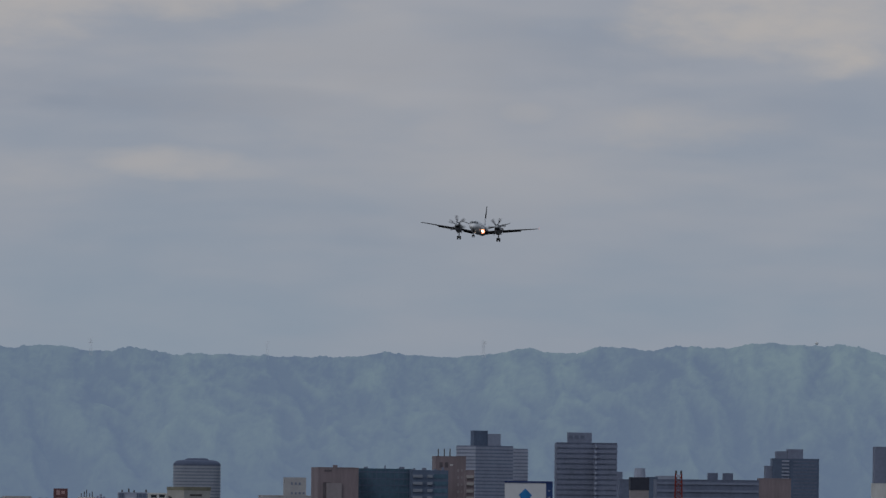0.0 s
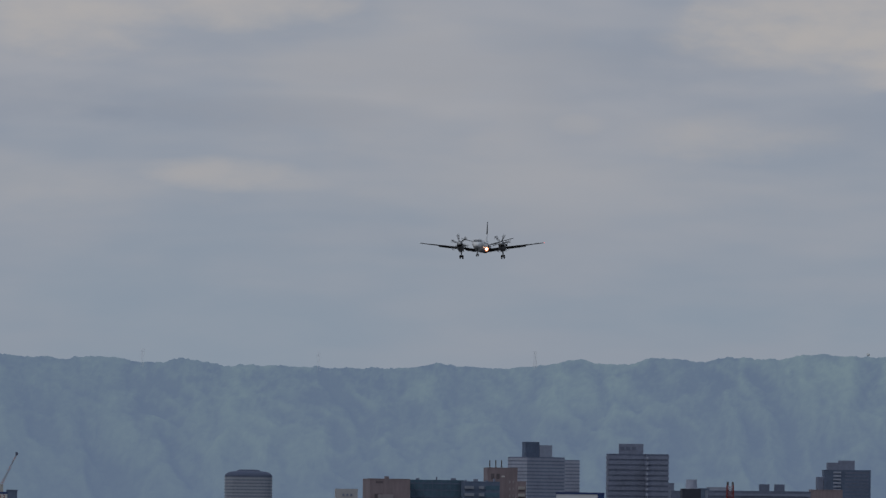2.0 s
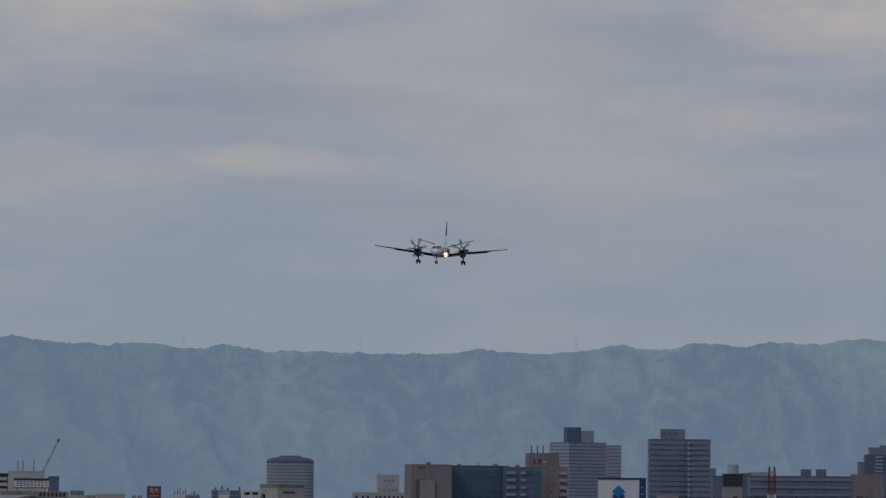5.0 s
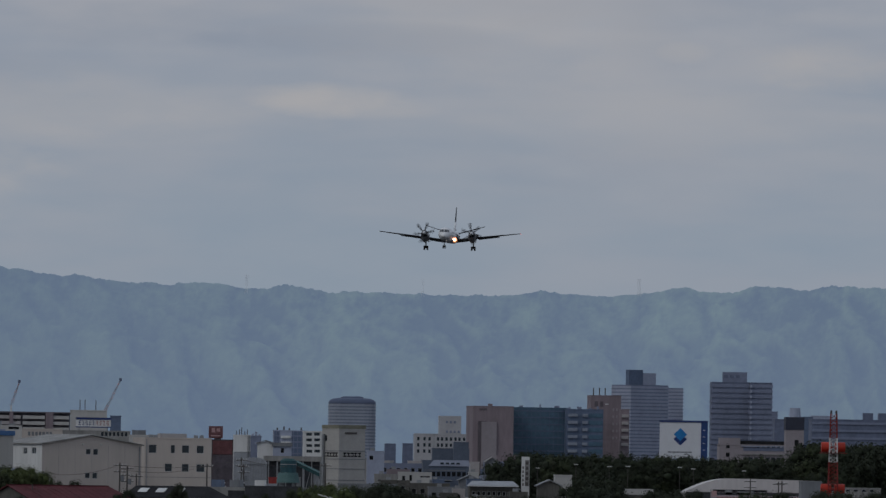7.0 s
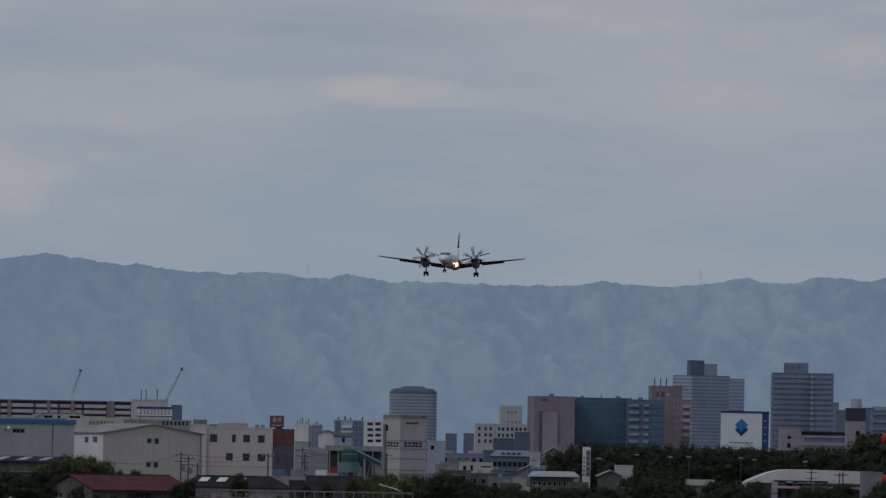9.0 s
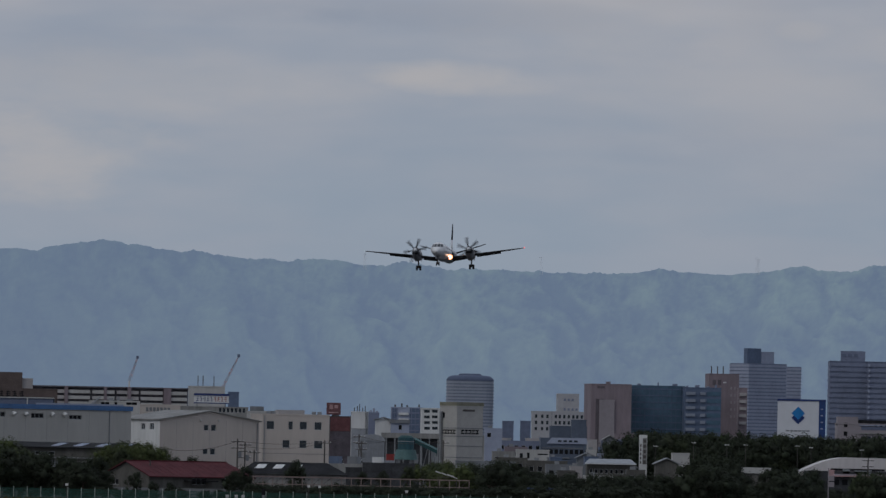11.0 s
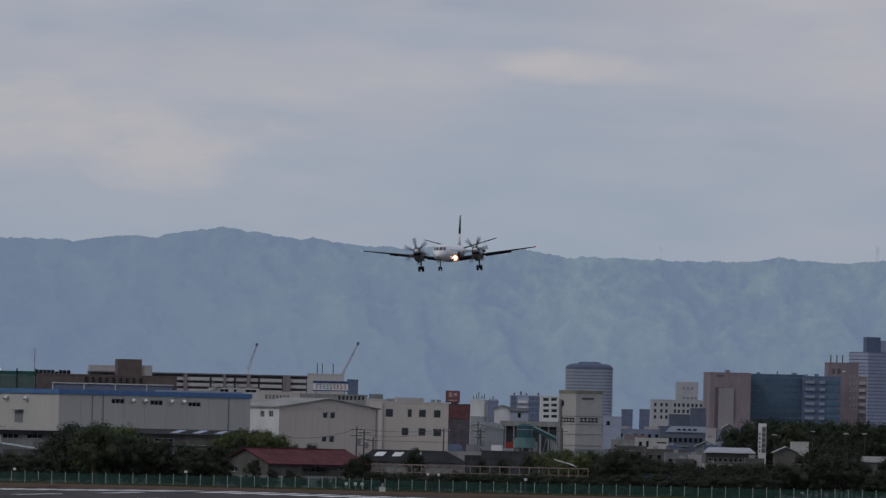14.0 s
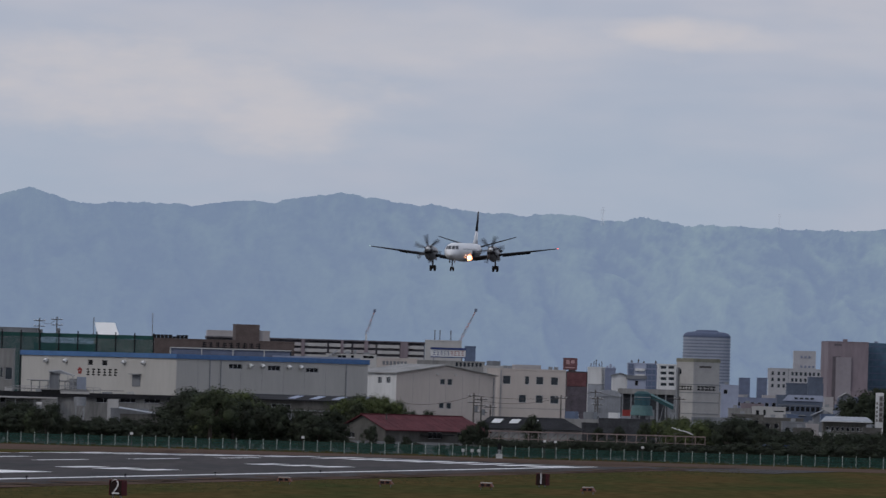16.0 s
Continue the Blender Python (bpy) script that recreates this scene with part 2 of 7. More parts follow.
def thing(name, label, category, m, group="", kind=""):
    ob = new(name)
    ob.empty_display_size = 0.5
    ob.matrix_basis = m
    return tagged(ob, label, category, group, kind)


def single(name, bm, material, label, category, m=None, group="", kind="", smooth_shade=False):
    ob = new(name, mesh_of(name, bm, material, smooth_shade))
    ob.matrix_basis = m or Matrix()
    return tagged(ob, label, category, group, kind)


# ---- ground, runway, mountains ----
HEADING = radians(7.25)
DIRX, DIRY = math.sin(HEADING), math.cos(HEADING)
THRESHOLD = 1300.0
MIDLINE = -176.0


def along(s, w):
    """A place on the runway: s metres past the threshold towards the eye, w metres right of its middle."""
    d = THRESHOLD - s * DIRY
    x = MIDLINE + d * math.tan(HEADING)
    return Vector((x + w * DIRY, d - w * DIRX, 0))


def strip(s0, s1, w0, w1, z, crown=0.0):
    """A flat strip of the airfield; on the runway it follows the crown, highest along the middle."""
    bm = bmesh.new()
    ws = [w0, 0.0, w1] if w0 < 0 < w1 else [w0, w1]
    rows = []
    for w in ws:
        rise = crown * max(0.0, 1 - abs(w) / 30)
        p, q = along(s0, w), along(s1, w)
        rows.append([bm.verts.new((p.x, p.y, z - 0.02)), bm.verts.new((p.x, p.y, z + rise)), bm.verts.new((q.x, q.y, z + rise)), bm.verts.new((q.x, q.y, z - 0.02))])
    for a, b in zip(rows, rows[1:]):
        for k in range(3):
            bm.faces.new((a[k], a[k + 1], b[k + 1], b[k]))
    bm.faces.new(rows[0])
    bm.faces.new(rows[-1])
    bmesh.ops.recalc_face_normals(bm, faces=bm.faces)
    return bm


def ground_sheet():
    bm = bmesh.new()
    vs = [bm.verts.new(p) for p in ((-1500, -600, 0), (1500, -600, 0), (1500, 4980, 0), (-1500, 4980, 0))]
    bm.faces.new(vs)
    single("ground", bm, GRASS, "dull olive airfield grass reaching to the town", "ground", kind="structure")
    bm = bmesh.new()
    vs = [bm.verts.new(p) for p in ((-1490, 1450, 0.01), (1490, 1430, 0.01), (1490, 4970, 0.01), (-1490, 4970, 0.01))]
    bm.faces.new(vs)
    single("town_ground", bm, CITY, "grey built-up ground of the town behind the fence", "ground", kind="structure")


ground_sheet()
single("soil_verge", strip(-140, -62, -150, 150, 0.03), DIRT, "brownish bare soil verge below the perimeter fence", "verge", kind="structure")
single("soil_verge", strip(-62, 1050, 37.0, 40.5, 0.035), DIRT, "narrow strip of bare brown soil along the runway shoulder", "verge", kind="structure")
single("soil_verge", strip(-61.9, -14, -150, 30, 0.03), DIRT, "bare brown soil between the runway end and the fence", "verge", kind="structure")
CROWN = 0.33
runway = single("runway", strip(-14, 1050, -30, 30, 0.05, CROWN), ASPHALT, "worn dark grey asphalt runway with white markings", "runway", kind="structure")
single("runway_shoulder", strip(-40, 1050, 30.0, 37, 0.046), ASPHALT, "dark asphalt shoulder beside the runway", "runway", kind="structure")
single("runway_pad", strip(-62, 25, 37, 52, 0.043), ASPHALT, "dark asphalt pad beside the runway end", "runway", kind="structure")
marks = [("threshold_stripe", 7, 41, w, w + 1.7) for k in range(8) for w in (1.8 + 3.42 * k, -3.5 - 3.42 * k)]
marks += [("edge_line", 0, 1000, -29.2, -28.2), ("edge_line", 0, 1000, 28.4, 29.4)]
marks += [("centreline_mark", 70 + 60 * k, 100 + 60 * k, -0.45, 0.45) for k in range(15)]
marks += [("touchdown_mark", s, s + 20, w, w + 1.9) for s, n in ((146, 3), (265, 3), (475, 2), (600, 1)) for q in range(n) for w in (12.4 + 3.3 * q, -14.3 - 3.3 * q)]
marks += [("aiming_mark", 336, 390, 12.4, 20.4), ("aiming_mark", 336, 390, -20.4, -12.4)]
for name, s0, s1, w0, w1 in marks:
    part(name, strip(s0, s1, w0, w1, 0.062, CROWN), MARK, runway)


def ridge_at(b):
    """Elevation of the skyline of the hills at a bearing: a broad swell and rounded summits."""
    e = 318
    for c, w, h in HILLS:
        e += h * math.exp(-((b - c) / w) ** 2)
    return e + 4.5 * noise.noise((b / 41, 8.1, 0)) + 2.6 * noise.noise((b / 13, 1.7, 0)) + 1.5 * noise.noise((b / 5, 4.7, 0))


HILLS = [(-650, 300, 6.9), (1480, 300, 23.6), (-150, 350, 11.4), (-737, 60, 27.4), (-536, 60, 6.1), (-366, 60, 9.5), (-167, 110, 26.6), (-260, 60, 4.4), (0, 60, 9.4), (70, 50, 3.3), (160, 50, 8.0), (232, 40, 9.1), (354, 45, 9.1), (480, 90, 2.1), (620, 60, -0.7), (720, 60, 0.3), (822, 55, 8.1), (1051, 55, 15.3), (960, 50, 2.5), (1196, 50, 15.3), (1325, 40, 9.4), (1461, 45, 9.4), (1540, 50, 7.5), (1621, 45, 12.2)]


def hills():
    bm = bmesh.new()
    cols, lines = 1400, 110
    grid, tone = [], []
    line = [EYE + 4900 * ridge_at(-2300 + 5600 * i / (cols - 1)) * UNIT for i in range(cols)]
    body = [sum(line[max(0, i - 60):i + 61]) / len(line[max(0, i - 60):i + 61]) for i in range(cols)]
    for j in range(lines):
        f = j / (lines - 1)
        row = []
        for i in range(cols):
            b = -2300 + 5600 * i / (cols - 1)
            d = 4690 + 200 * f
            top = EYE + 4900 * ridge_at(b) * UNIT
            q, g = b / 100, 3.3 * f
            wx = 0.30 * noise.noise((q * 1.1, g * 1.1, 8.1)) + 0.12 * noise.noise((q * 3.1, g * 3.1, 3.3))
            wy = 0.30 * noise.noise((q * 1.1, g * 1.1, 5.7)) + 0.12 * noise.noise((q * 3.1, g * 3.1, 9.4))
            # spurs run down towards the right: x crosses them, y follows them
            x, y = q + 0.42 * g + wx, 0.9 * g - 0.2 * q + wy
            broad = noise.noise((q * 0.45, g * 0.7, 0.5))
            spur = 0.45 - 1.7 * abs(noise.noise((x * 1.05, y * 0.55, 4.5)))
            rib = 0.45 - 1.7 * abs(noise.noise((x * 1.9 + 1.1 * y, y * 1.9, 6.6)))
            lump = noise.noise((x * 2.6, y * 3.4, 2.2)) + 0.6 * noise.noise((x * 5.6, y * 7.0, 7.2))
            fine = noise.noise((q * 12.0, g * 14.0, 1.4)) + 0.8 * noise.noise((q * 24.0, g * 28.0, 6.1))
            k = min(1, max(0, (f - 0.78) / 0.22))
            crest = body[i] + (top - body[i]) * k * k * (3 - 2 * k)
            h = -6 + (crest + 6) * f ** 0.9
            cut = math.sin(math.pi * min(1, f * 1.02)) ** 0.8
            # relief and patch contrast drop leftwards and downwards to stand for thicker haze
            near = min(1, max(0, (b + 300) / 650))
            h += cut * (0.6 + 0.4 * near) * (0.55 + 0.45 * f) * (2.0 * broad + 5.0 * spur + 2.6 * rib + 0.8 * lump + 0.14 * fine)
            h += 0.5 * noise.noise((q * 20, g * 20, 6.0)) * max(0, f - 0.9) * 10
            # spur and rib terms paint light on the ridges, besides green clearings
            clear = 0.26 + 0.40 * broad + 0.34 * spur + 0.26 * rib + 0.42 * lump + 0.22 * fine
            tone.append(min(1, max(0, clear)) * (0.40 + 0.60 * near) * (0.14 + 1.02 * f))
            row.append(bm.verts.new((d * b * UNIT, d, h)))
        grid.append(row)
    for j in range(lines - 1):
        for i in range(cols - 1):
            bm.faces.new((grid[j][i], grid[j][i + 1], grid[j + 1][i + 1], grid[j + 1][i]))
    # a far backdrop: blue haze is put into an even emission over woodland colours
    m = paint("hazed_wooded_slope", (0.074, 0.096, 0.058), 1.0, 0.10, 0.07, 0.0, alt=(0.060, 0.080, 0.050), grain=5, glow=((0.298, 0.403, 0.692), 0.305), flat=0.5, spec=0.0)
    n, l = m.node_tree.nodes, m.node_tree.links
    shader = n["Principled BSDF"]
    wood = shader.inputs["Base Color"].links[0].from_socket
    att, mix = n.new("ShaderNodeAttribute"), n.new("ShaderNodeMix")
    att.attribute_name, mix.data_type = "lit_hazed_clearing", "RGBA"
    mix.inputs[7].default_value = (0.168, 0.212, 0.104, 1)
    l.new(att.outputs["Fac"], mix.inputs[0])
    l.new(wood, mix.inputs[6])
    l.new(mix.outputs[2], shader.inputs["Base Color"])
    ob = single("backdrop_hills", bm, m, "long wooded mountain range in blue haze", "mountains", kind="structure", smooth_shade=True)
    ob.data.attributes.new("lit_hazed_clearing", "FLOAT", "POINT").data.foreach_set("value", tone)


hills()
# steel paled towards the sky, with the haze put into its colour
PYLON_HAZED = paint("haze_paled_steel", (0.78, 0.79, 0.80), 0.8, spec=0.0)
for b, e0, h in ((281.3, 320.3, 7.0), (593.3, 321.2, 6.0), (976.2, 330.2, 5.5), (977.9, 328, 5.5), (280.5, 316, 7.0)):
    d = 4885
    bm = bmesh.new()
    z = up(e0, d) - 2
    for x, y in ((-0.6, -0.6), (0.6, -0.6), (0.6, 0.6), (-0.6, 0.6)):
        add_tube(bm, (x, y, 0), (x * 0.15, y * 0.15, h + 2), 0.032, 0.025, 4)
    for k in range(1, 6):
        w = 0.6 * (1 - 0.15 * k)
        add_box(bm, -w, w, -0.05, 0.05, (h + 2) * k / 6, (h + 2) * k / 6 + 0.05)
    for k in (4.2, 5.0, 5.7):
        add_box(bm, -1.0, 1.0, -0.05, 0.05, (h + 2) * k / 6, (h + 2) * k / 6 + 0.06)
    single("transmission_tower", bm, PYLON_HAZED, "faint lattice pylon on the mountain crest", "pylon", Matrix.Translation((east(b, d), d, z)), "pylons on the crest")
bm = bmesh.new()
bmesh.ops.create_icosphere(bm, subdivisions=2, radius=0.75)
b, e0 = 1568.7, 352.9
single("radar_dome", bm, WHITE, "tiny white dome on the mountain crest", "dome", Matrix.Translation((east(b, 4880), 4880, up(e0, 4880))), smooth_shade=True)


def soil_patches():
    """Ragged patches of soil and grit along the runway's edges and below the fence."""
    r = random.Random(8)
    bm = bmesh.new()
    for k in range(420):
        side = r.choice((-1, 1, 1, 1, 0))
        s0 = r.uniform(-75, 520)
        w = 37 + r.gauss(0, 1.6) if side > 0 else (-30 + r.gauss(0, 1.5) if side < 0 else r.uniform(-28, 28))
        if not side:
            s0 = r.uniform(-75, -52)
        c = along(s0, w)
        la, lb, n = r.uniform(1.5, 9), r.uniform(0.3, 1.3), 11
        ring = []
        for q in range(n):
            a = q * math.tau / n
            k2 = r.uniform(0.6, 1.1)
            ring.append((la * k2 * math.cos(a), lb * k2 * math.sin(a)))
        top = [bm.verts.new((c.x + x * DIRX + y * DIRY, c.y + x * DIRY - y * DIRX, 0.056 + 0.004 * (k % 11))) for x, y in ring]
        bm.faces.new(top)
    bmesh.ops.recalc_face_normals(bm, faces=bm.faces)
    for f in bm.faces:
        if f.normal.z < 0:
            f.normal_flip()
    single("soil_patches", bm, DIRT, "ragged brown soil patches along the runway edges", "soil", kind="stuff")


def grass_tufts():
    """Loose tufts of dry grass at the fence foot and along the runway shoulder."""
    r = random.Random(9)
    bm = bmesh.new()
    for k in range(5200):
        if k % 2:
            x = r.uniform(-72, 82)
            p = Vector((x * math.cos(HEADING) , 1440 - x * math.sin(HEADING) + r.uniform(-3.5, 1.0), 0))
            h = r.uniform(0.08, 0.34)
        else:
            p = along(r.uniform(-40, 560), 41 + abs(r.gauss(0, 5)))
            h = r.uniform(0.03, 0.09)
        w = r.uniform(0.05, 0.22)
        lean = r.uniform(-0.1, 0.1)
        v = [bm.verts.new(q) for q in ((p.x - w, p.y, 0), (p.x + w, p.y, 0), (p.x + w * 0.3 + lean, p.y + 0.05, h), (p.x - w * 0.3 + lean, p.y + 0.05, h * 0.9))]
        bm.faces.new(v)
    single("grass_tufts", bm, TUFT, "dry olive-brown grass tufts at the fence foot", "grass", kind="stuff")


TUFT = paint("dry_grass", (0.085, 0.070, 0.032), 0.95, 0.4, 0.2, 0.0, alt=(0.050, 0.056, 0.026), spec=0.0)
soil_patches()
grass_tufts()


# ---- buildings ----
def face_with_holes(bm, L, H, holes, put, depth=0.25):
    xs = sorted({0, L, *[h[0] for h in holes], *[h[1] for h in holes]})
    zs = sorted({0, H, *[h[2] for h in holes], *[h[3] for h in holes]})

    def quad(*ps):
        bm.faces.new([bm.verts.new(put(*p)) for p in ps])
    for x0, x1 in zip(xs, xs[1:]):
        for z0, z1 in zip(zs, zs[1:]):
            xm, zm = (x0 + x1) / 2, (z0 + z1) / 2
            if not any(h[0] < xm < h[1] and h[2] < zm < h[3] for h in holes):
                quad((x0, 0, z0), (x1, 0, z0), (x1, 0, z1), (x0, 0, z1))
    for x0, x1, z0, z1 in holes:
        for a, b in (((x0, z0), (x1, z0)), ((x1, z0), (x1, z1)), ((x1, z1), (x0, z1)), ((x0, z1), (x0, z0))):
            quad((a[0], 0, a[1]), (a[0], depth, a[1]), (b[0], depth, b[1]), (b[0], 0, b[1]))


def row_of(rect, step, n):
    return [(rect[0] + k * step, rect[1] + k * step, rect[2], rect[3]) for k in range(n)]


def building(name, label, u0, uc, u1, v, d, theta=0.0, depth=None, wall=WHITE, roof=DARK, right=(), left=(), right_m=(), left_m=(),
             parapet=0.4, frame=FRAME, pane=GLASS, left_wall=None, category="building", group="", framed=True, gable=0.0):
    """A block whose near corner stands at bearing uc; u0 and u1 are its outer corners. Windows are given as bearings and elevations, or in metres."""
    th = radians(theta)
    LR = (u1 - uc) * d * UNIT / math.cos(th)
    LL = (uc - u0) * d * UNIT / math.sin(th) if theta and uc > u0 else (depth or 12.0)
    if depth:
        LL = depth
    H = up(v, d)
    ob = thing(name, label, category, Matrix.Translation((east(uc, d), d, 0)) @ Matrix.Rotation(th, 4, "Z"), group)
    kr, kl = d * UNIT / math.cos(th), d * UNIT / max(math.sin(th), 0.05)
    hr = [((a - uc) * kr, (b - uc) * kr, up(c, d), up(e, d)) for a, b, c, e in right] + list(right_m)
    hl = [((uc - b) * kl, (uc - a) * kl, up(c, d), up(e, d)) for a, b, c, e in left] + list(left_m)
    hr = [h for h in hr if h[0] > 0.05 and h[1] < LR - 0.05 and h[3] < H - 0.05 and h[2] > 0]
    hl = [h for h in hl if h[0] > 0.05 and h[1] < LL - 0.05 and h[3] < H - 0.05 and h[2] > 0]
    bm = bmesh.new()
    face_with_holes(bm, LR, H, hr, lambda x, y, z: (x, y, z))
    bl = bm if not left_wall else bmesh.new()
    face_with_holes(bl, LL, H, hl, lambda x, y, z: (y, LL - (LL - x), z))
    for q in (((LR, 0, 0), (LR, LL, 0), (LR, LL, H), (LR, 0, H)), ((0, LL, 0), (0, LL, H), (LR, LL, H), (LR, LL, 0))):
        bm.faces.new([bm.verts.new(p) for p in q])
    if gable:
        bm.faces.new([bm.verts.new(p) for p in ((0, 0, H), (LR, 0, H), (LR / 2, 0, H + gable))])
        bm.faces.new([bm.verts.new(p) for p in ((0, LL, H), (LR / 2, LL, H + gable), (LR, LL, H))])
    part("wall", bm, wall, ob)
    if left_wall:
        part("wall", bl, left_wall, ob)
    if gable:
        r = bmesh.new()
        for a, b in (((-0.4, H - 0.15), (LR / 2, H + gable + 0.1)), ((LR / 2, H + gable + 0.1), (LR + 0.4, H - 0.15))):
            ps = [(a[0], -0.4, a[1]), (b[0], -0.4, b[1]), (b[0], LL + 0.4, b[1]), (a[0], LL + 0.4, a[1])]
            add_loft(r, [ps, [(x, y, z + 0.18) for x, y, z in ps]])
        part("roof", r, roof, ob)
    else:
        part("roof", boxes((0.31, LR - 0.31, 0.31, LL - 0.31, H - parapet - 0.2, H - parapet)), roof, ob)
        p = parapet + 0.02
        part("parapet", boxes((-0.06, LR + 0.06, -0.06, 0.3, H - 0.25, H + 0.02), (-0.06, 0.3, 0.3, LL, H - 0.25, H + 0.02), (LR - 0.3, LR + 0.06, 0.3, LL, H - 0.25, H + 0.02), (0.3, LR - 0.3, LL - 0.3, LL + 0.06, H - 0.25, H + 0.02)), wall, ob)
    cache = {}
    for side, hs in (("r", hr), ("l", hl)):
        for x0, x1, z0, z1 in hs:
            w, h = round(x1 - x0, 2), round(z1 - z0, 2)
            if (w, h) not in cache:
                t = 0.07 if framed else 0.04
                bars = [(0, w, 0.1, 0.2, 0, t), (0, w, 0.1, 0.2, h - t, h), (0, t, 0.1, 0.2, t, h - t), (w - t, w, 0.1, 0.2, t, h - t)]
                k = max(1, round(w / 1.1)) if framed else 1
                bars += [(w * i / k - 0.03, w * i / k + 0.03, 0.1, 0.2, t, h - t) for i in range(1, k)]
                cache[w, h] = (mesh_of("window", boxes(*bars), frame), mesh_of("pane", boxes((0.02, w - 0.02, 0.17, 0.24, 0.02, h - 0.02)), pane))
            win = part("window", cache[w, h][0], None, ob)
            win.matrix_basis = Matrix.Translation((x0, 0, z0)) if side == "r" else Matrix.Translation((0, x1, z0)) @ Matrix.Rotation(-math.pi / 2, 4, "Z")
            part("pane", cache[w, h][1], None, win)
    ob["size"] = (LR, LL, H)
    return ob


def roof_box(ob, name, x0, x1, y0, y1, h, material, label="", base=None):
    """A box that stands on a building's roof, as a part of it."""
    H = ob["size"][2] if base is None else base
    return part(name, boxes((x0, x1, y0, y1, H - 0.5, H + h)), material, ob, label)

RUST_DIM = paint("dim_red_brown_wall", (0.075, 0.055, 0.055), 0.8, 0.25, 0.4, streak=True)
SILO_TEAL = paint("silo_teal", (0.035, 0.095, 0.115), 0.6, 0.3, 0.5, streak=True)
SKIRT = paint("pale_teal_sheet", (0.09, 0.17, 0.17), 0.6, 0.25, 0.6)
WORKS_DARK = paint("dark_works_wall", (0.06, 0.062, 0.068), 0.85, 0.4, 0.5)
ANNEX = paint("stained_pale_grey_wall", (0.215, 0.212, 0.205), 0.8, 0.35, 0.5, streak=True)
MAUVE = paint("dark_mauve_shade_panel", (0.13, 0.112, 0.125), 0.8)
SHEET = paint("pale_sheet_roof", (0.31, 0.325, 0.35), 0.6, 0.2, 0.8)
WEATHERED = paint("weathered_grey_render", (0.115, 0.110, 0.100), 0.85, 0.3, 0.4, streak=True)
BAY = paint("dull_pink_panel", (0.285, 0.255, 0.27), 0.75, 0.1, 0.2)
PALE_SLATE = paint("pale_slate_panel", (0.24, 0.27, 0.33), 0.7, 0.1, 0.3)
BRIGHT = paint("bright_white_sheet", (0.88, 0.88, 0.86), 0.4, 0.05)
SIDE_BLUE = paint("deep_blue_panel", (0.025, 0.06, 0.19), 0.5)
# crane red with haze mixed into it; also used for faded signs
HAZED_FADED_RED = paint("hazed_faded_red_paint", (0.46, 0.29, 0.29), 0.7)
SIGN_RED = paint("faded_sign_red", (0.185, 0.085, 0.090), 0.6, 0.4, 0.9)
# the long warehouse with a blue roof edge
ware = building("warehouse", "long pale grey warehouse with a blue roof edge behind trees", -751.2, -465.4, -128.5, 66.3, 2020, 42, pane=DARK_FRAME, wall=SIDING, left_wall=SIDING, parapet=0.6,
                left=[(-627.9, -618.9, 42.7, 52.7), (-601.9, -591.9, 42.5, 52.5)],
                right=[(-373.8, -350.8, 43.3, 52.3), (-305.7, -283.7, 42.3, 51.3), (-238.6, -216.7, 41.3, 49.3)])
LR, LL, H = ware["size"]
part("fascia", boxes((-0.25, LR + 0.2, -0.25, -0.06, H - 0.8, H + 0.05), (-0.25, -0.06, -0.06, LL + 0.2, H - 0.8, H + 0.05)), BLUE_TRIM, ware, "blue painted metal roof edge")
part("roof_rail", boxes((LR * 0.52, LR - 1, 1.0, 1.2, H - 0.6, H + 0.35)), TOWER_WHITE, ware)
for b in (371, 390, 611):
    x = (b - 313) / (650 - 313) * LR
    part("downpipe", boxes((x - 0.07, x + 0.07, -0.16, -0.02, 1.5, H - 0.85)), STEEL, ware)


def vent_mesh():
    bm = bmesh.new()
    add_tube(bm, (0, 0.1, 0), (0, -0.45, 0), 0.30, 0.33, 12)
    add_tube(bm, (0, -0.3, 0.05), (0, -0.62, -0.3), 0.33, 0.40, 12)
    return mesh_of("vent_hood", bm, WHITE, False)


VENT = vent_mesh()
for u, side in ((440.7, "r"), (462, "r"), (508.5, "r"), (530, "r"), (75, "l"), (111, "l"), (219, "l"), (255, "l")):
    v = part("vent_hood", VENT, None, ware)
    if side == "r":
        v.matrix_basis = Matrix.Translation(((u - 313) / 337 * LR, 0, H - 1.6))
    else:
        v.matrix_basis = Matrix.Translation((0, (313 - u) / 286 * LL, H - 1.6)) @ Matrix.Rotation(-math.pi / 2, 4, "Z")
for k in range(6):
    y = (313 - (151 + 10.2 * k)) / 286 * LL
    for q in range(3):
        part("lettering_bar", boxes((-0.05, -0.003, y - 0.50 + 0.1 * ((k + q) % 3), y + 0.32 - 0.12 * ((k * q) % 2), H - 4.2 + 0.5 * q, H - 4.2 + 0.5 * q + 0.2)), DARK, ware)
    part("lettering_bar", boxes((-0.06, -0.052, y - 0.2 + 0.12 * (k % 3), y - 0.02 + 0.12 * (k % 3), H - 4.2, H - 2.95)), DARK, ware)
y = (313 - 136) / 286 * LL
for q in range(5):
    a = math.tau * q / 5
    py, pz = y + 0.38 * math.sin(a), H - 3.4 + 0.42 * math.cos(a)
    part("mark_petal", tubes(((-0.05, py, pz), (-0.003, py, pz), 0.27, 0.27), n=8), RED, ware, "faded red petal of a round mark")
y = (313 - 240) / 286 * LL
part("door", boxes((-0.08, -0.003, y - 1.2, y + 1.0, H - 6.0, H - 3.9)), GREY, ware)
part("canopy", boxes((-0.9, -0.003, y - 1.4, y + 1.2, H - 3.85, H - 3.7)), STEEL, ware)
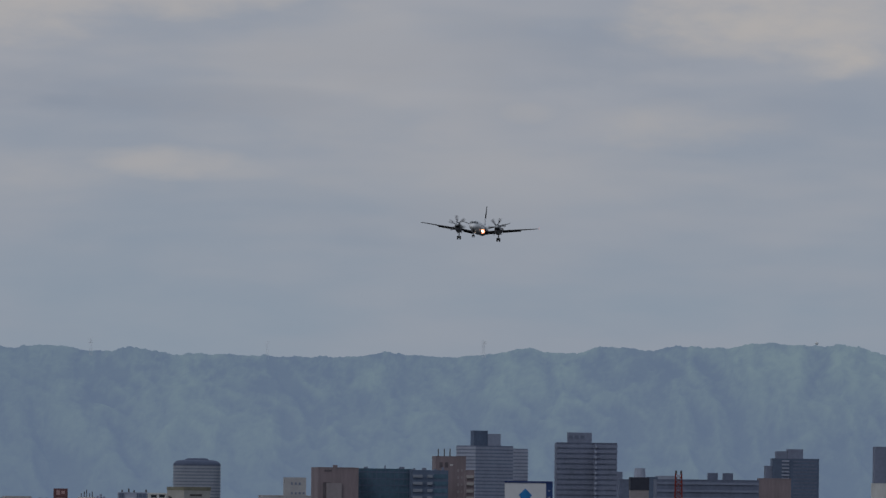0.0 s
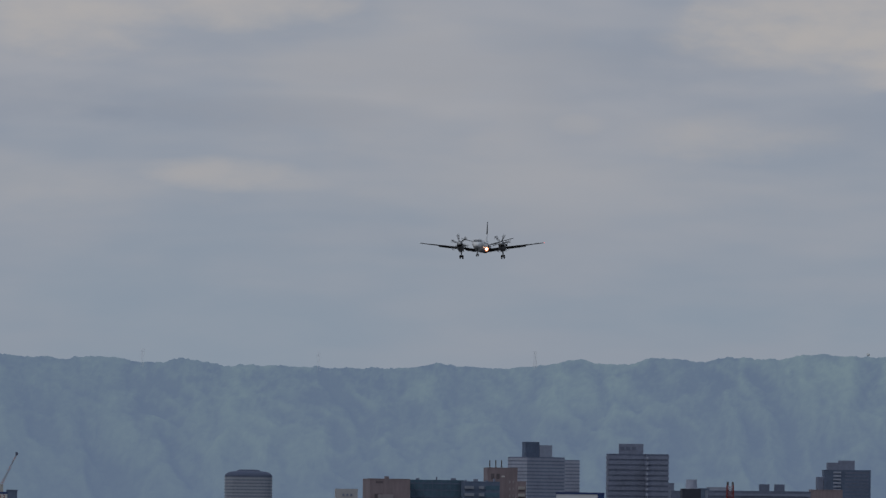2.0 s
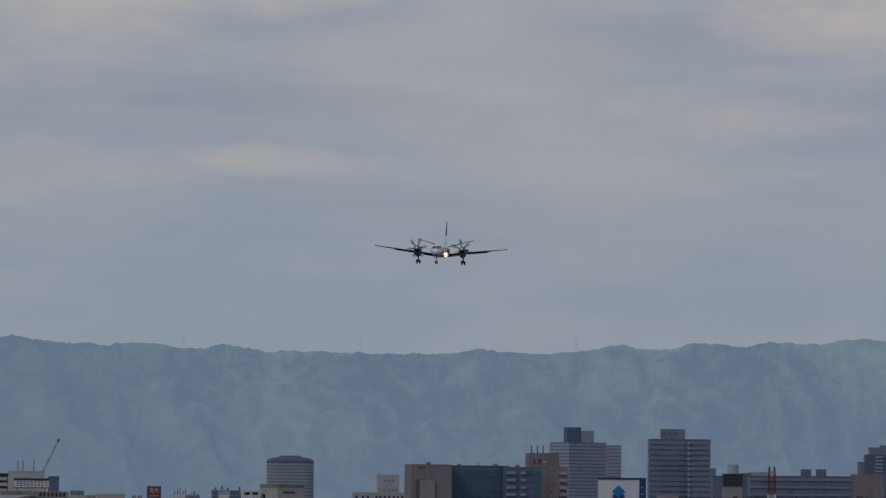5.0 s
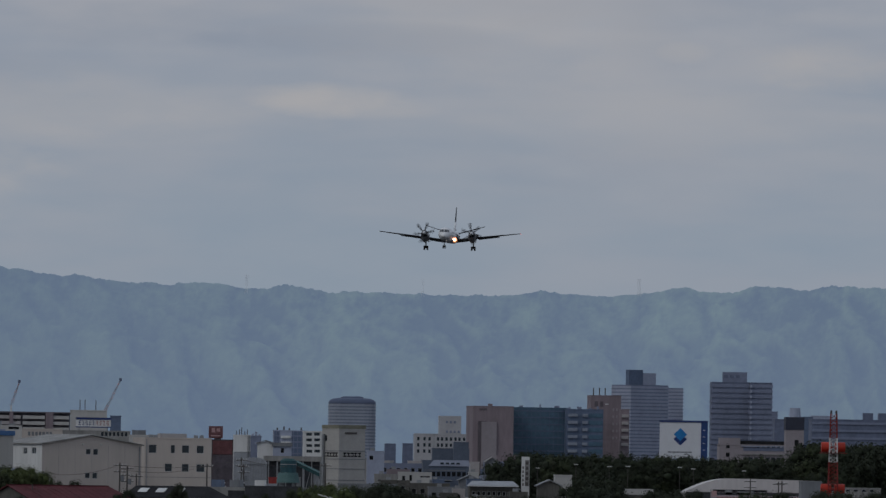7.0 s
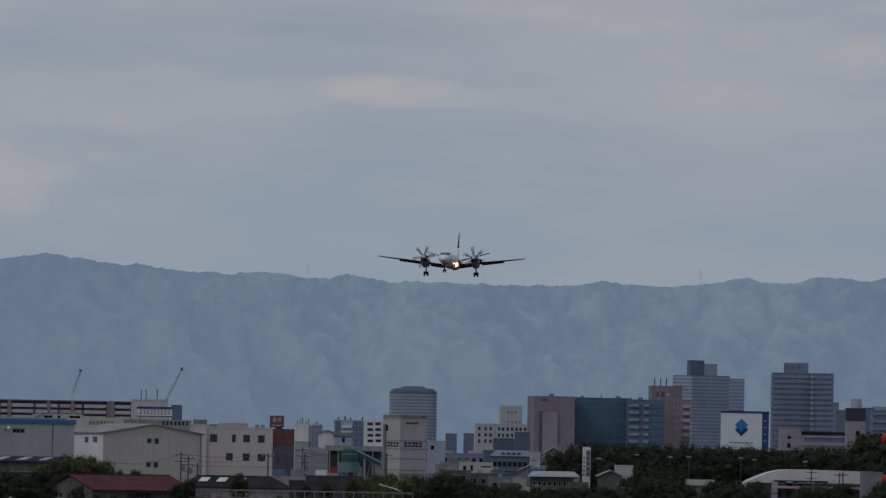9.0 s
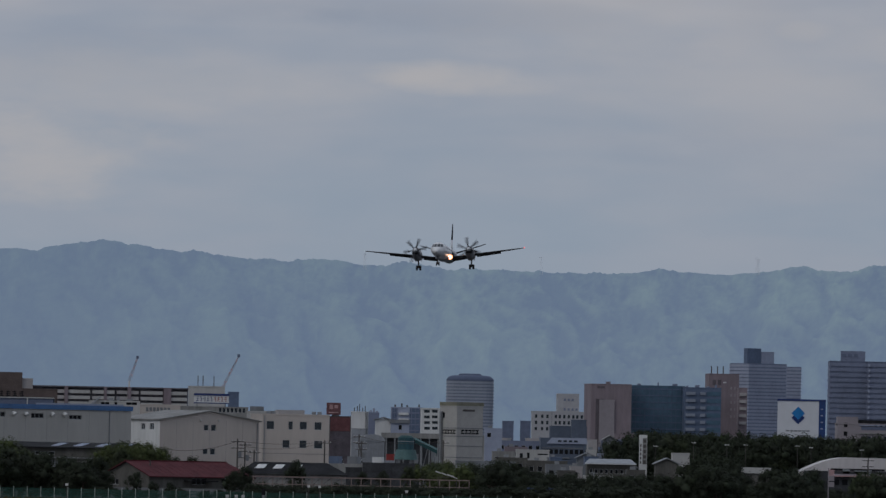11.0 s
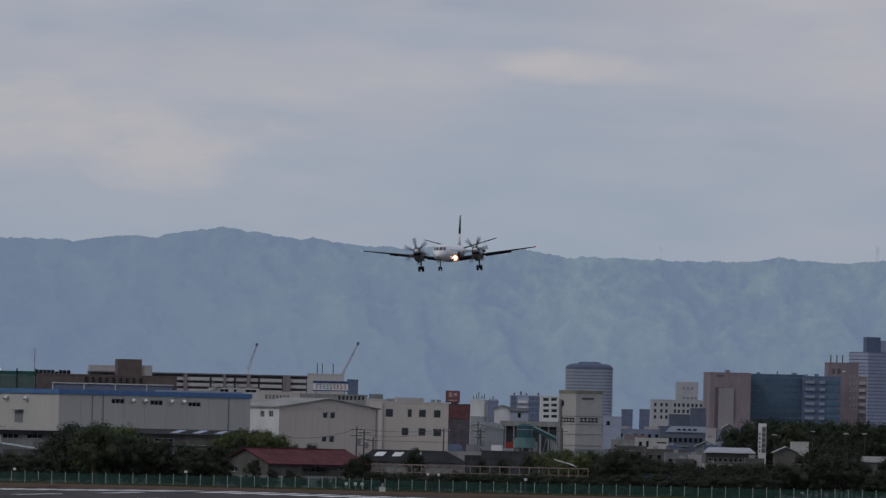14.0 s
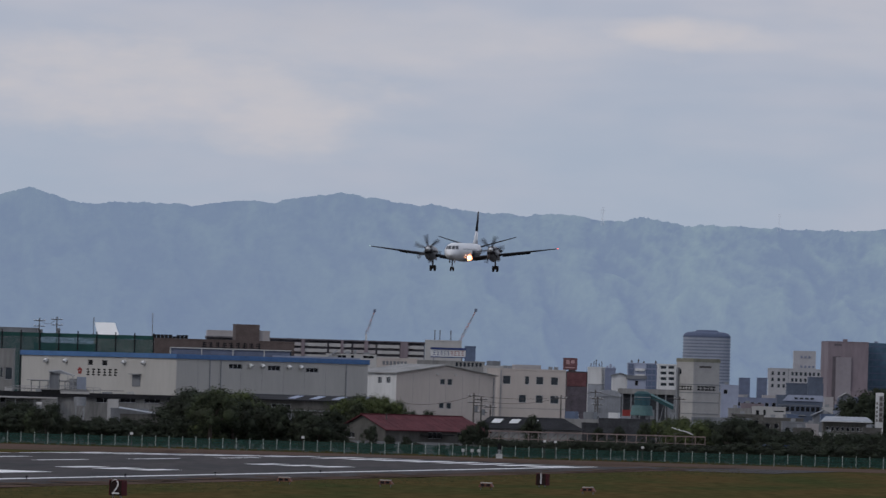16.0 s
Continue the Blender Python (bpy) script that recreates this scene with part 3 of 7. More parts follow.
part("walkway", boxes((-2.4, -0.01, LL * 0.42, LL, 6.2, 6.45)), STEEL, ware)
for k in range(14):
    y = LL * 0.42 + k * LL * 0.58 / 13
    part("rail_post", boxes((-2.38, -2.28, y - 0.06, y + 0.04, 6.45, 7.55)), STEEL, ware)
part("handrail", boxes((-2.4, -2.3, LL * 0.42, LL, 7.5, 7.6), (-2.4, -2.3, LL * 0.42, LL, 6.95, 7.03)), STEEL, ware)

for q in range(6):
    y = LL * 0.60 + q * LL * 0.055
    part("pipe_rack", boxes((-2.2, -2.05, y - 0.05, y + 0.05, 6.45, 8.6), (-2.2, -0.1, y - 0.05, y + 0.05, 8.5, 8.62)), STEEL, ware)
part("pipe", boxes((-2.25, -2.1, LL * 0.58, LL * 0.9, 8.62, 8.76)), STEEL, ware)
part("pipe", boxes((-1.6, -1.45, LL * 0.56, LL * 0.8, 7.7, 7.85)), STEEL, ware)
part("cabinet", boxes((-1.5, -0.3, LL * 0.60, LL * 0.645, 6.45, 9.1)), GREY, ware)

annex = building("annex", "low grey warehouse annex with a dark lean-to roof", -896.3, -896.3, -464.5, -10.3, 1975, depth=9, wall=ANNEX, parapet=0.2, pane=DARK_FRAME,
                 right=[(-606, -579, -23.4, -12.4), (-564, -535, -22.2, -12.2), (-521, -492, -21.9, -11.9), (-795.9, -765.9, -27.9, -15.9), (-475.9, -467.9, -20.9, -12.9)])
part("pale_board", boxes((22.5, 27.5, -0.62, -0.53, annex["size"][2] + 0.1, annex["size"][2] + 0.75)), OFFWHITE, annex)
roof_box(annex, "roof_edge", -0.4, annex["size"][0] + 0.3, -0.5, 9.2, 0.32, DARK)
part("awning", boxes((-0.4, 22.0, -2.2, -0.52, annex["size"][2] - 0.75, annex["size"][2] - 0.45)), DARK, annex, "dark projecting roof")
part("awning_edge", boxes((-0.4, 22.0, -2.3, -2.21, annex["size"][2] - 0.85, annex["size"][2] - 0.6)), OFFWHITE, annex)
for q in range(7):
    part("awning_post", boxes((1.0 + 3.4 * q, 1.12 + 3.4 * q, -2.15, -2.05, 0, annex["size"][2] - 0.76)), STEEL, annex)
for q, (x, w, h) in enumerate(((3.0, 1.6, 0.8), (7.4, 2.2, 0.6), (12.5, 1.3, 1.0), (18.0, 2.4, 0.7), (24.0, 1.5, 0.9), (29.5, 1.8, 0.6), (34.0, 1.2, 0.8))):
    roof_box(annex, "rooftop_unit", x, x + w, 2 + q % 3, 4 + q % 3, h, STEEL if q % 2 else OFFWHITE)
H = annex["size"][2]
# a dark sheet stands for the shade inside an opening
part("dark_opening", boxes((19.1, 22.4, -0.62, -0.53, H + 0.05, H + 0.72)), DARK_FRAME, annex)
part("ledge", boxes((13.0, 33.5, -0.8, -0.63, H + 0.78, H + 0.92)), CONCRETE, annex, "pale concrete ledge")
for x in (20.3, 21.9, 23.5, 24.4):
    part("plant_frame", boxes((x, x + 0.13, 2.0, 2.13, H + 0.3, H + (4.1 if x < 23 else 3.2))), STEEL, annex)
part("plant_housing", boxes((20.45, 22.1, 2.2, 4.0, H + 0.3, H + 4.0)), GREY, annex)
part("plant_roof", loft([[(20.0, 1.8, H + 3.9), (22.2, 1.8, H + 4.15), (24.8, 1.8, H + 3.2)], [(20.0, 4.2, H + 4.0), (22.2, 4.2, H + 4.25), (24.8, 4.2, H + 3.3)]]), STEEL, annex)
part("switch_cabinet", boxes((25.2, 26.8, 1.0, 2.0, H + 0.3, H + 3.1)), PALE_SLATE, annex)
part("parked_crate", boxes((30.8, 32.7, -4.2, -2.9, 0, H - 0.6)), OFFWHITE, annex, "white box housing before the annex")
for x in (9.6, 10.0, 21.5):
    roof_box(annex, "duct", x, x + 0.25, 0.4, 8.0, 0.5, STEEL)


def tank_stand(b, e, d):
    ob = thing("water_tank", "grey water tank on a braced steel stand", "tank", Matrix.Translation((east(b, d), d, 0)))
    z = up(e, d)
    part("tank", tubes(((0, 0, z - 1.5), (0, 0, z), 1.0, 1.0), n=16), STEEL, ob)
    for x in (-0.7, 0.7):
        for y in (-0.7, 0.7):
            part("leg", boxes((x - 0.08, x + 0.08, y - 0.08, y + 0.08, 0, z - 1.5)), STEEL, ob)
    part("brace", tubes(((-0.7, -0.72, 0.6), (0.7, -0.72, z - 1.8), 0.05, 0.05), n=5), STEEL, ob)


tank_stand(-634.1, -14.6, 1962)
building("shed", "small grey-white lean-to before the annex", -701.9, -701.9, -675.9, -20.6, 1955, depth=5, wall=CONCRETE, roof=STEEL, parapet=0.1)
pent = building("shed", "low store with a slanted pale sheet roof", -562, -562, -493.3, -41.8, 1945, depth=4, wall=WEATHERED, roof=STEEL, parapet=0.1)
LR, LL, H = pent["size"]
part("slanted_roof", loft([[(-0.3, -0.5, H + 0.9), (-0.3, 4.3, H + 1.1), (-0.3, 4.3, H + 1.2), (-0.3, -0.5, H + 1.0)], [(LR + 0.4, -0.5, H - 0.05), (LR + 0.4, 4.3, H + 0.1), (LR + 0.4, 4.3, H + 0.2), (LR + 0.4, -0.5, H + 0.05)]]), SHEET, pent)
for x0, x1, y in ((8.0, 9.2, 0.9), (9.6, 10.6, 0.8), (18.4, 20.0, 0.9)):
    part("white_tank", tubes(((x0, -3.2, annex["size"][2] - 1.9), (x1, -3.2, annex["size"][2] - 1.9), 0.42, 0.42), n=12), OFFWHITE, annex)
    part("tank_frame", boxes((x0 + 0.1, x1 - 0.1, -3.4, -3.0, 0, annex["size"][2] - 2.2)), STEEL, annex)
building("shed", "small grey lean-to before the annex", -579.5, -579.5, -513.6, -32, 1950, depth=4, wall=GREY, roof=STEEL, parapet=0.1)
shed = building("annex", "low dark-roofed shed with pale skylight strips", -446.1, -446.1, -121.3, -10.1, 1985, depth=10, wall=WEATHERED, parapet=0.2, right=[(-430.8, -400.8, -23.3, -17.3), (-355.8, -315.8, -22.9, -16.9), (-295.8, -260.8, -22.2, -16.2)], pane=DARK_FRAME)
LR, LL, H = shed["size"]
sl = loft([[(-0.5, -0.6, H), (LR + 0.5, -0.6, H), (LR + 0.5, 10.4, H + 0.9), (-0.5, 10.4, H + 0.9)], [(-0.5, -0.6, H + 0.15), (LR + 0.5, -0.6, H + 0.15), (LR + 0.5, 10.4, H + 1.05), (-0.5, 10.4, H + 1.05)]])
part("lean_to_roof", sl, DARK, shed)
part("gutter", boxes((0, LR, -0.32, -0.01, H - 1.75, H - 1.6)), STEEL, shed)
for k in range(6):
    x = LR * (0.04 + 0.17 * k)
    part("shutter", boxes((x, x + 2.2, -0.1, -0.003, 0.2, H - 2.2)), GREY if k % 2 else CONCRETE, shed)
    part("downpipe", boxes((x + 2.7, x + 2.82, -0.14, -0.02, 0, H - 1.75)), STEEL, shed)
for k in range(4):
    x = LR * (0.55 + 0.12 * k)
    part("skylight", loft([[(x, 2, H + 0.36), (x + 1.3, 2, H + 0.36), (x + 2.8, 8, H + 0.86), (x + 1.5, 8, H + 0.86)], [(x, 2, H + 0.44), (x + 1.3, 2, H + 0.44), (x + 2.8, 8, H + 0.94), (x + 1.5, 8, H + 0.94)]]), TOWER_WHITE, shed)

low_works = building("building", "low white works behind the warehouse roof with dark windows", -201.3, -201.3, -112.4, 75.4, 2130, depth=10, wall=OFFWHITE, roof=SHEET, right=[(-181.4, -165.4, 66.8, 73.7), (-157.4, -151.4, 67.5, 74.4), (-136.4, -116.4, 68.1, 74.1)], pane=DARK_FRAME)
LR, LL, H = low_works["size"]
part("slanted_skylight", loft([[(-0.2, -0.4, H - 1.0), (0.2, -0.4, H - 1.0), (0.2, 3.0, H - 1.0), (-0.2, 3.0, H - 1.0)], [(1.9, -0.4, H + 0.7), (2.3, -0.4, H + 0.7), (2.3, 3.0, H + 0.7), (1.9, 3.0, H + 0.7)]]), SHEET, low_works, "pale slanted sheet roof")
for x, w, h in ((3.6, 0.9, 0.5), (5.2, 0.5, 0.8), (7.0, 1.1, 0.4)):
    roof_box(low_works, "rooftop_unit", x, x + w, 2, 3, h, STEEL)
# red-roofed house
house = building("house", "single-storey house with a dull red sheet roof and grey gable end", -172.6, -92.7, 87.3, -54.8, 1890, 45, wall=WEATHERED, parapet=0.1, pane=DARK_FRAME,
                 right=[(-16.3, 7.7, -70.3, -59.3), (35.6, 47.6, -67.9, -58.9)], left=[(-160.3, -147.3, -72.6, -62.6)])
LR, LL, H = house["size"]
rise = 2.25
bm = bmesh.new()
for ya, yb in ((-0.7, LL / 2), (LL + 0.7, LL / 2)):
    za = H - 0.3
    ps = [(-0.5, ya, za), (LR + 0.6, ya, za), (LR - 0.6, yb, H + rise), (-0.5, yb, H + rise)]
    add_loft(bm, [ps, [(x, y, z + 0.14) for x, y, z in ps]])
part("roof", bm, RED_ROOF, house, "weathered red sheet roof")
part("gable", loft([[(0.02, 0, H), (0.02, LL, H), (0.02, LL / 2, H + rise - 0.1)], [(0.25, 0, H), (0.25, LL, H), (0.25, LL / 2, H + rise - 0.1)]]), WEATHERED, house)
for q in range(1, 16):
    x = LR * q / 16
    part("roof_seam", loft([[(x, -0.68, H - 0.14), (x + 0.08, -0.68, H - 0.14), (x + 0.08, LL / 2, H + rise + 0.16), (x, LL / 2, H + rise + 0.16)], [(x, -0.68, H - 0.12), (x + 0.08, -0.68, H - 0.12), (x + 0.08, LL / 2, H + rise + 0.18), (x, LL / 2, H + rise + 0.18)]]), RED_ROOF, house)
part("ridge_cap", boxes((-0.5, LR - 0.6, LL / 2 - 0.2, LL / 2 + 0.2, H + rise + 0.1, H + rise + 0.24)), RED_ROOF, house)
part("porch_roof", boxes((LR * 0.34, LR * 0.62, -1.5, -0.05, H - 0.95, H - 0.8)), DARK, house)
dhouse = building("house", "low house with a black roof and pale skylights", 71.2, 71.2, 255.1, -48.1, 1915, depth=10, wall=CONCRETE, parapet=0.1)
LR, LL, H = dhouse["size"]
bm = bmesh.new()
add_loft(bm, [[(-0.6, -0.8, H), (2.0, 5, H + 2.0), (-0.6, 10.8, H)], [(LR + 0.6, -0.8, H), (LR - 3.2, 5, H + 2.0), (LR + 0.6, 10.8, H)]])
part("roof_ridge", bm, DARK, dhouse)
for x in (2.2, 5.2, 8.2):
    part("skylight", loft([[(x, 1.6, H + 0.9), (x + 1.5, 1.6, H + 0.9), (x + 2.1, 3.6, H + 1.55), (x + 0.6, 3.6, H + 1.55)], [(x, 1.6, H + 0.97), (x + 1.5, 1.6, H + 0.97), (x + 2.1, 3.6, H + 1.62), (x + 0.6, 3.6, H + 1.62)]]), WHITE, dhouse)

# pale factory and office
# the left wall's whiter colour includes the stronger light on that side
fact = building("factory", "cream factory hall with a low gable", -127.5, -75.6, 100.4, 44.7, 2080, 24, depth=20, wall=CREAM, left_wall=WHITE, roof=CONCRETE, gable=1.5,
                left=[(-109.2, -102.2, 25.8, 36.8), (-94.2, -86.2, 26.3, 37.3)],
                right=[(1.9, 10.9, 26.1, 36.1), (14.9, 23.9, 25.5, 36.5), (1.1, 10.1, -16, -6), (14.1, 23.1, -16.6, -5.6)])
office = building("office_block", "cream two-storey office block with few windows", 102.1, 106.1, 224.1, 58, 2125, 8, depth=16, wall=CREAM, roof=CONCRETE,
                  right=[(112.7, 126.7, 30.4, 45.4), (151.7, 159.7, 30.5, 45.4), (171.7, 184.7, 31.1, 45.1), (197.8, 210.7, 30.9, 44.9),
                         (141.7, 154.7, -1.8, 12.2), (171.7, 184.7, -1.9, 12.1), (197.7, 212.7, -2.1, 11.9)])
roof_box(office, "roof_house", 3.5, 8.5, 4, 8, 0.8, PINKISH)
for x in (1.0, 1.9, 9.6, 10.7):
    roof_box(office, "air_conditioner", x, x + 0.7, 1.5, 2.3, 0.55, STEEL)
part("downpipe", boxes((0.25, 0.4, -0.14, -0.01, 0, office["size"][2] - 0.3)), STEEL, office)
part("floor_joint", boxes((0.05, office["size"][0] - 0.05, -0.03, -0.003, 6.0, 6.08)), GREY, office)
for x in (0.40, 0.58):
    part("wall_lamp", boxes((fact["size"][0] * x, fact["size"][0] * x + 0.35, -0.35, -0.003, fact["size"][2] - 0.2, fact["size"][2] + 0.1)), OFFWHITE, fact)
part("downpipe", boxes((fact["size"][0] - 0.5, fact["size"][0] - 0.35, -0.14, -0.01, 0, fact["size"][2] - 0.4)), GREY, fact)
for q in range(1, 6):
    part("panel_joint", boxes((fact["size"][0] * q / 6 - 0.02, fact["size"][0] * q / 6 + 0.02, -0.012, -0.003, 0, fact["size"][2] - 0.2)), CONCRETE, fact)
for q in range(1, 9):
    part("panel_joint", boxes((ware["size"][0] * q / 9 - 0.02, ware["size"][0] * q / 9 + 0.02, -0.012, -0.003, 0, ware["size"][2] - 0.9)), CONCRETE, ware)

# brown tiled block, apartment slab and what shows between
brick = building("office_block", "brown tiled block with a stepped penthouse and dark window bands", -511.1, -511.1, -258.2, 94, 2300, 6, depth=20, wall=BRICK,
                 right=[(-474.4, -426.5, 61.8, 76.8), (-420.4, -370.5, 62.4, 77.4), (-364.4, -314.4, 63, 77), (-310.4, -262.4, 62.6, 76.6)], frame=POST, framed=False)
LR, LL, H = brick["size"]
k = LR / (521 - 268)
roof_box(brick, "penthouse", (418 - 268) * k, (460 - 268) * k, 2, 9, 3.3, BRICK)
roof_box(brick, "penthouse", (460.5 - 268) * k, (479 - 268) * k, 2.5, 9, 2.1, PINKISH)
for q in range(9):
    roof_box(brick, "cooling_unit", (2 + 7 * q) * k + 0.4, (7.2 + 7 * q) * k + 0.4, 3, 5, 0.75 if q != 5 else 0.45, DARK)
part("lintel", boxes((3.8, 28.6, -0.3, -0.06, H - 1.95, H - 1.75)), POST, brick, "pale concrete lintel")
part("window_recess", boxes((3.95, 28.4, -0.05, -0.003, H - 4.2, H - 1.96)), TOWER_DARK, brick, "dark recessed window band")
for x in (3.8, 10.2, 16.6, 23.0):
    part("pier", boxes((x, x + 0.22, -0.28, -0.06, H - 4.2, H - 1.96)), POST, brick)
for q in range(9):
    x = (357 - 268 + 12 * q) * k
    for n in range(3):
        part("lettering_bar", boxes((x + 0.09 * ((q + n) % 3), x + 1.0 - 0.1 * ((q * n) % 3), -0.08, -0.003, H - 1.6 + 0.4 * n, H - 1.42 + 0.4 * n)), DARK, brick)
    part("lettering_bar", boxes((x + 0.3 + 0.12 * (q % 3), x + 0.5 + 0.12 * (q % 3), -0.1, -0.082, H - 1.65, H - 0.5)), DARK, brick)
roof_box(brick, "mast", 0.3, 0.45, 3, 3.15, 5.0, STEEL)

# the shade behind the open balcony floors is put into this wall colour
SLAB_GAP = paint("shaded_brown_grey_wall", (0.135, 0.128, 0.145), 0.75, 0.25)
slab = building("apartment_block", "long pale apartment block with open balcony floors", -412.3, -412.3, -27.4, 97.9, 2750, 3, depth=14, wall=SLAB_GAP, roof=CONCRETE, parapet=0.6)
LR, LL, H = slab["size"]
for f in range(9):
    z = H - 1.42 * (f + 1)
    for q in range(9):
        x0, x1 = LR * q / 9 + 0.25, LR * (q + 1) / 9 - 0.25
        part("balcony", boxes((x0, x1, -1.0, -0.9, z, z + 0.82), (x0, x1, -0.9, -0.01, z, z + 0.12)), OFFWHITE if q % 3 else PINKISH, slab)
for x, w in ((0.44, 0.45), (0.62, 0.35), (0.73, 0.45), (0.905, 0.95)):
    part("pillar", boxes((LR * x - w, LR * x + w, -1.3, -0.02, 0, H + 0.3)), TAN, slab)
part("eave", boxes((-0.2, LR + 0.2, -1.2, 14.2, H + 0.03, H + 0.33)), SLAB_GAP, slab, "dark flat eave")
roof_box(slab, "roof_house", 0, LR * 0.12, 2, 10, 1.8, PINKISH)


def crane(b, e, b2, e2, d):
    ob = thing("tower_crane", "red and white luffing crane jib above the roofs", "crane", Matrix.Translation((east(b2, d), d, 0)), "cranes over the roofs")
    z0, L = up(e2, d), Vector((east(b - b2, d), 0, (e - e2) * d * UNIT))
    part("mast", boxes((-0.22, 0.22, -0.22, 0.22, 0, z0)), WHITE, ob)
    for q in range(6):
        bm = bmesh.new()
        p0, p1 = Vector((0, 0, z0)) + L * (q / 6), Vector((0, 0, z0)) + L * ((q + 1) / 6)
        for o in ((-0.4, -0.4), (0.4, -0.4), (0, 0.4)):
            off = Vector((o[0] * (1 - q / 9), o[1] * (1 - q / 9), 0))
            off2 = Vector((o[0] * (1 - (q + 1) / 9), o[1] * (1 - (q + 1) / 9), 0))
            add_tube(bm, p0 + off, p1 + off2, 0.045, 0.045, 5)
            add_tube(bm, p0 + off, p1 - off2 * 0.9, 0.03, 0.03, 4)
        part("jib_section", bm, HAZED_FADED_RED if q % 2 else BAY, ob)
    tip = Vector((0, 0, z0)) + L
    part("jib_head", boxes((tip.x - 0.35, tip.x + 0.35, -0.3, 0.3, tip.z - 0.3, tip.z + 0.5)), TOWER_DARK, ob)


crane(-117.7, 152.5, -131.5, 111.1, 3000)
crane(61.2, 158.7, 29.1, 92.8, 3000)

building("building", "dark blue rooftop block behind a white sign", 44, 44, 63, 95.5, 2600, depth=10, wall=SLATE)
cream_hall = building("building", "low cream hall with a faded fascia sign", -115.3, -115.3, -40.4, 70.5, 2250, depth=12, wall=CREAM, roof=CONCRETE)
for k in range(7):
    x = 1.6 + 0.72 * k
    part("lettering_bar", boxes((x, x + 0.5, -0.05, -0.003, cream_hall["size"][2] - 1.4, cream_hall["size"][2] - 0.6)), GREY, cream_hall)
mid = building("building", "grey mid-rise with a louvred window band", -40.3, -40.3, 79.7, 68.7, 2400, depth=12, wall=CONCRETE,
               right=row_of((27.9, 32.9, 58.8, 66.8), 7, 7), framed=False)
white_mass = building("building", "white stair block with roof masts", -26.9, -26.9, 38, 104.5, 2700, depth=9, wall=OFFWHITE)
for x in (2.2, 3.4, 6.0):
    roof_box(white_mass, "mast", x, x + 0.2, 1, 1.2, 2.5, POLE)
back_hall = building("building", "low white hall with rooftop plant", 78, 78, 122, 62.2, 2380, depth=12, wall=OFFWHITE)
roof_box(back_hall, "roof_house", 0.6, 3.5, 2, 5, 1.0, GREY)


def board_sign(b0, b1, e0, e1, d):
    ob = thing("rooftop_sign", "white rooftop sign board with blue edges and illegible lettering", "sign", Matrix.Translation((east(b0, d), d, 0)))
    w, z0, z1 = (b1 - b0) * d * UNIT, up(e0, d), up(e1, d)
    h = z1 - z0
    part("board", boxes((0, w, 0, 0.3, z0, z1)), WHITE, ob)
    part("edge", boxes((-0.05, w + 0.05, -0.1, 0.32, z1 - h * 0.2, z1 + 0.05)), NAVY, ob)
    part("edge", boxes((-0.05, w + 0.05, -0.1, 0.32, z0 - 0.05, z0 + h * 0.08)), NAVY, ob)
    for k in range(9):
        x, c = w * (0.07 + 0.1 * k), RED if k > 4 else NAVY
        for q in range(3):
            part("lettering_bar", boxes((x + w * 0.012 * ((k + q) % 3), x + w * (0.07 - 0.01 * ((k * q) % 3)), -0.04, -0.003, z0 + h * (0.22 + 0.2 * q), z0 + h * (0.29 + 0.2 * q))), c, ob)
        part("lettering_bar", boxes((x + w * (0.02 + 0.015 * (k % 3)), x + w * (0.03 + 0.015 * (k % 3)), -0.05, -0.042, z0 + h * 0.22, z0 + h * 0.69)), c, ob)
    for x in (0.6, w - 0.9):
        part("strut", boxes((x, x + 0.25, 0.35, 0.6, 0, z0 + h * 0.7)), STEEL, ob)


board_sign(*(-16.6, 45.3, 74.3, 91.3), 2500)

# green ball-stop net, left buildings
def net_row():
    d = 2180
    b0, v0, b1, v1 = -909.4, 96.4, -507.3, 98.1
    ob = thing("safety_net", "tall dark green sports netting on steel poles", "netting", Matrix.Translation((east(b0, d), d, 0)))
    w, z = (b1 - b0) * d * UNIT, up((v0 + v1) / 2, d)
    n = 12
    for k in range(n + 1):
        x = w * k / n
        part("pole", tubes(((x, 0, 0), (x, 0, z + 0.5), 0.16, 0.12)), DARK_FRAME, ob)
    for k in range(n):
        x0, x1 = w * k / n, w * (k + 1) / n
        bm = bmesh.new()
        m = 30
        for q in range(m):
            x = x0 + (x1 - x0) * q / m
            add_box(bm, x, x + (x1 - x0) / m * 0.52, 0.2, 0.22, 0, z)
        rows = int(z / 0.22)
        for q in range(rows):
            add_box(bm, x0, x1, 0.23, 0.25, z * q / rows, z * q / rows + 0.08)
        add_box(bm, x0, x1, 0.16, 0.19, z - 0.75, z)
        part("net_panel", bm, NET, ob)


net_row()
building("building", "flat-roofed grey building behind the netting", -939.7, -939.7, -713.8, 105.5, 2320, depth=14, wall=GREY, right=[(-771.6, -733.6, 99, 107)], pane=WHITE)
building("building", "white low building beside the warehouse", -938.6, -938.6, -754.7, 67.5, 2070, depth=10, wall=CONCRETE, right=[(-777.3, -772.3, 16.3, 34.3), (-768.2, -755.3, 12.7, 34.7)])
clad = building("building", "dark green clad hall behind the netting", -718.9, -718.9, -612.9, 79.9, 2240, depth=14, wall=TEAL)
building("building", "olive grey hall behind the netting", -613.1, -613.1, -509.1, 89, 2250, depth=14, wall=CONCRETE)


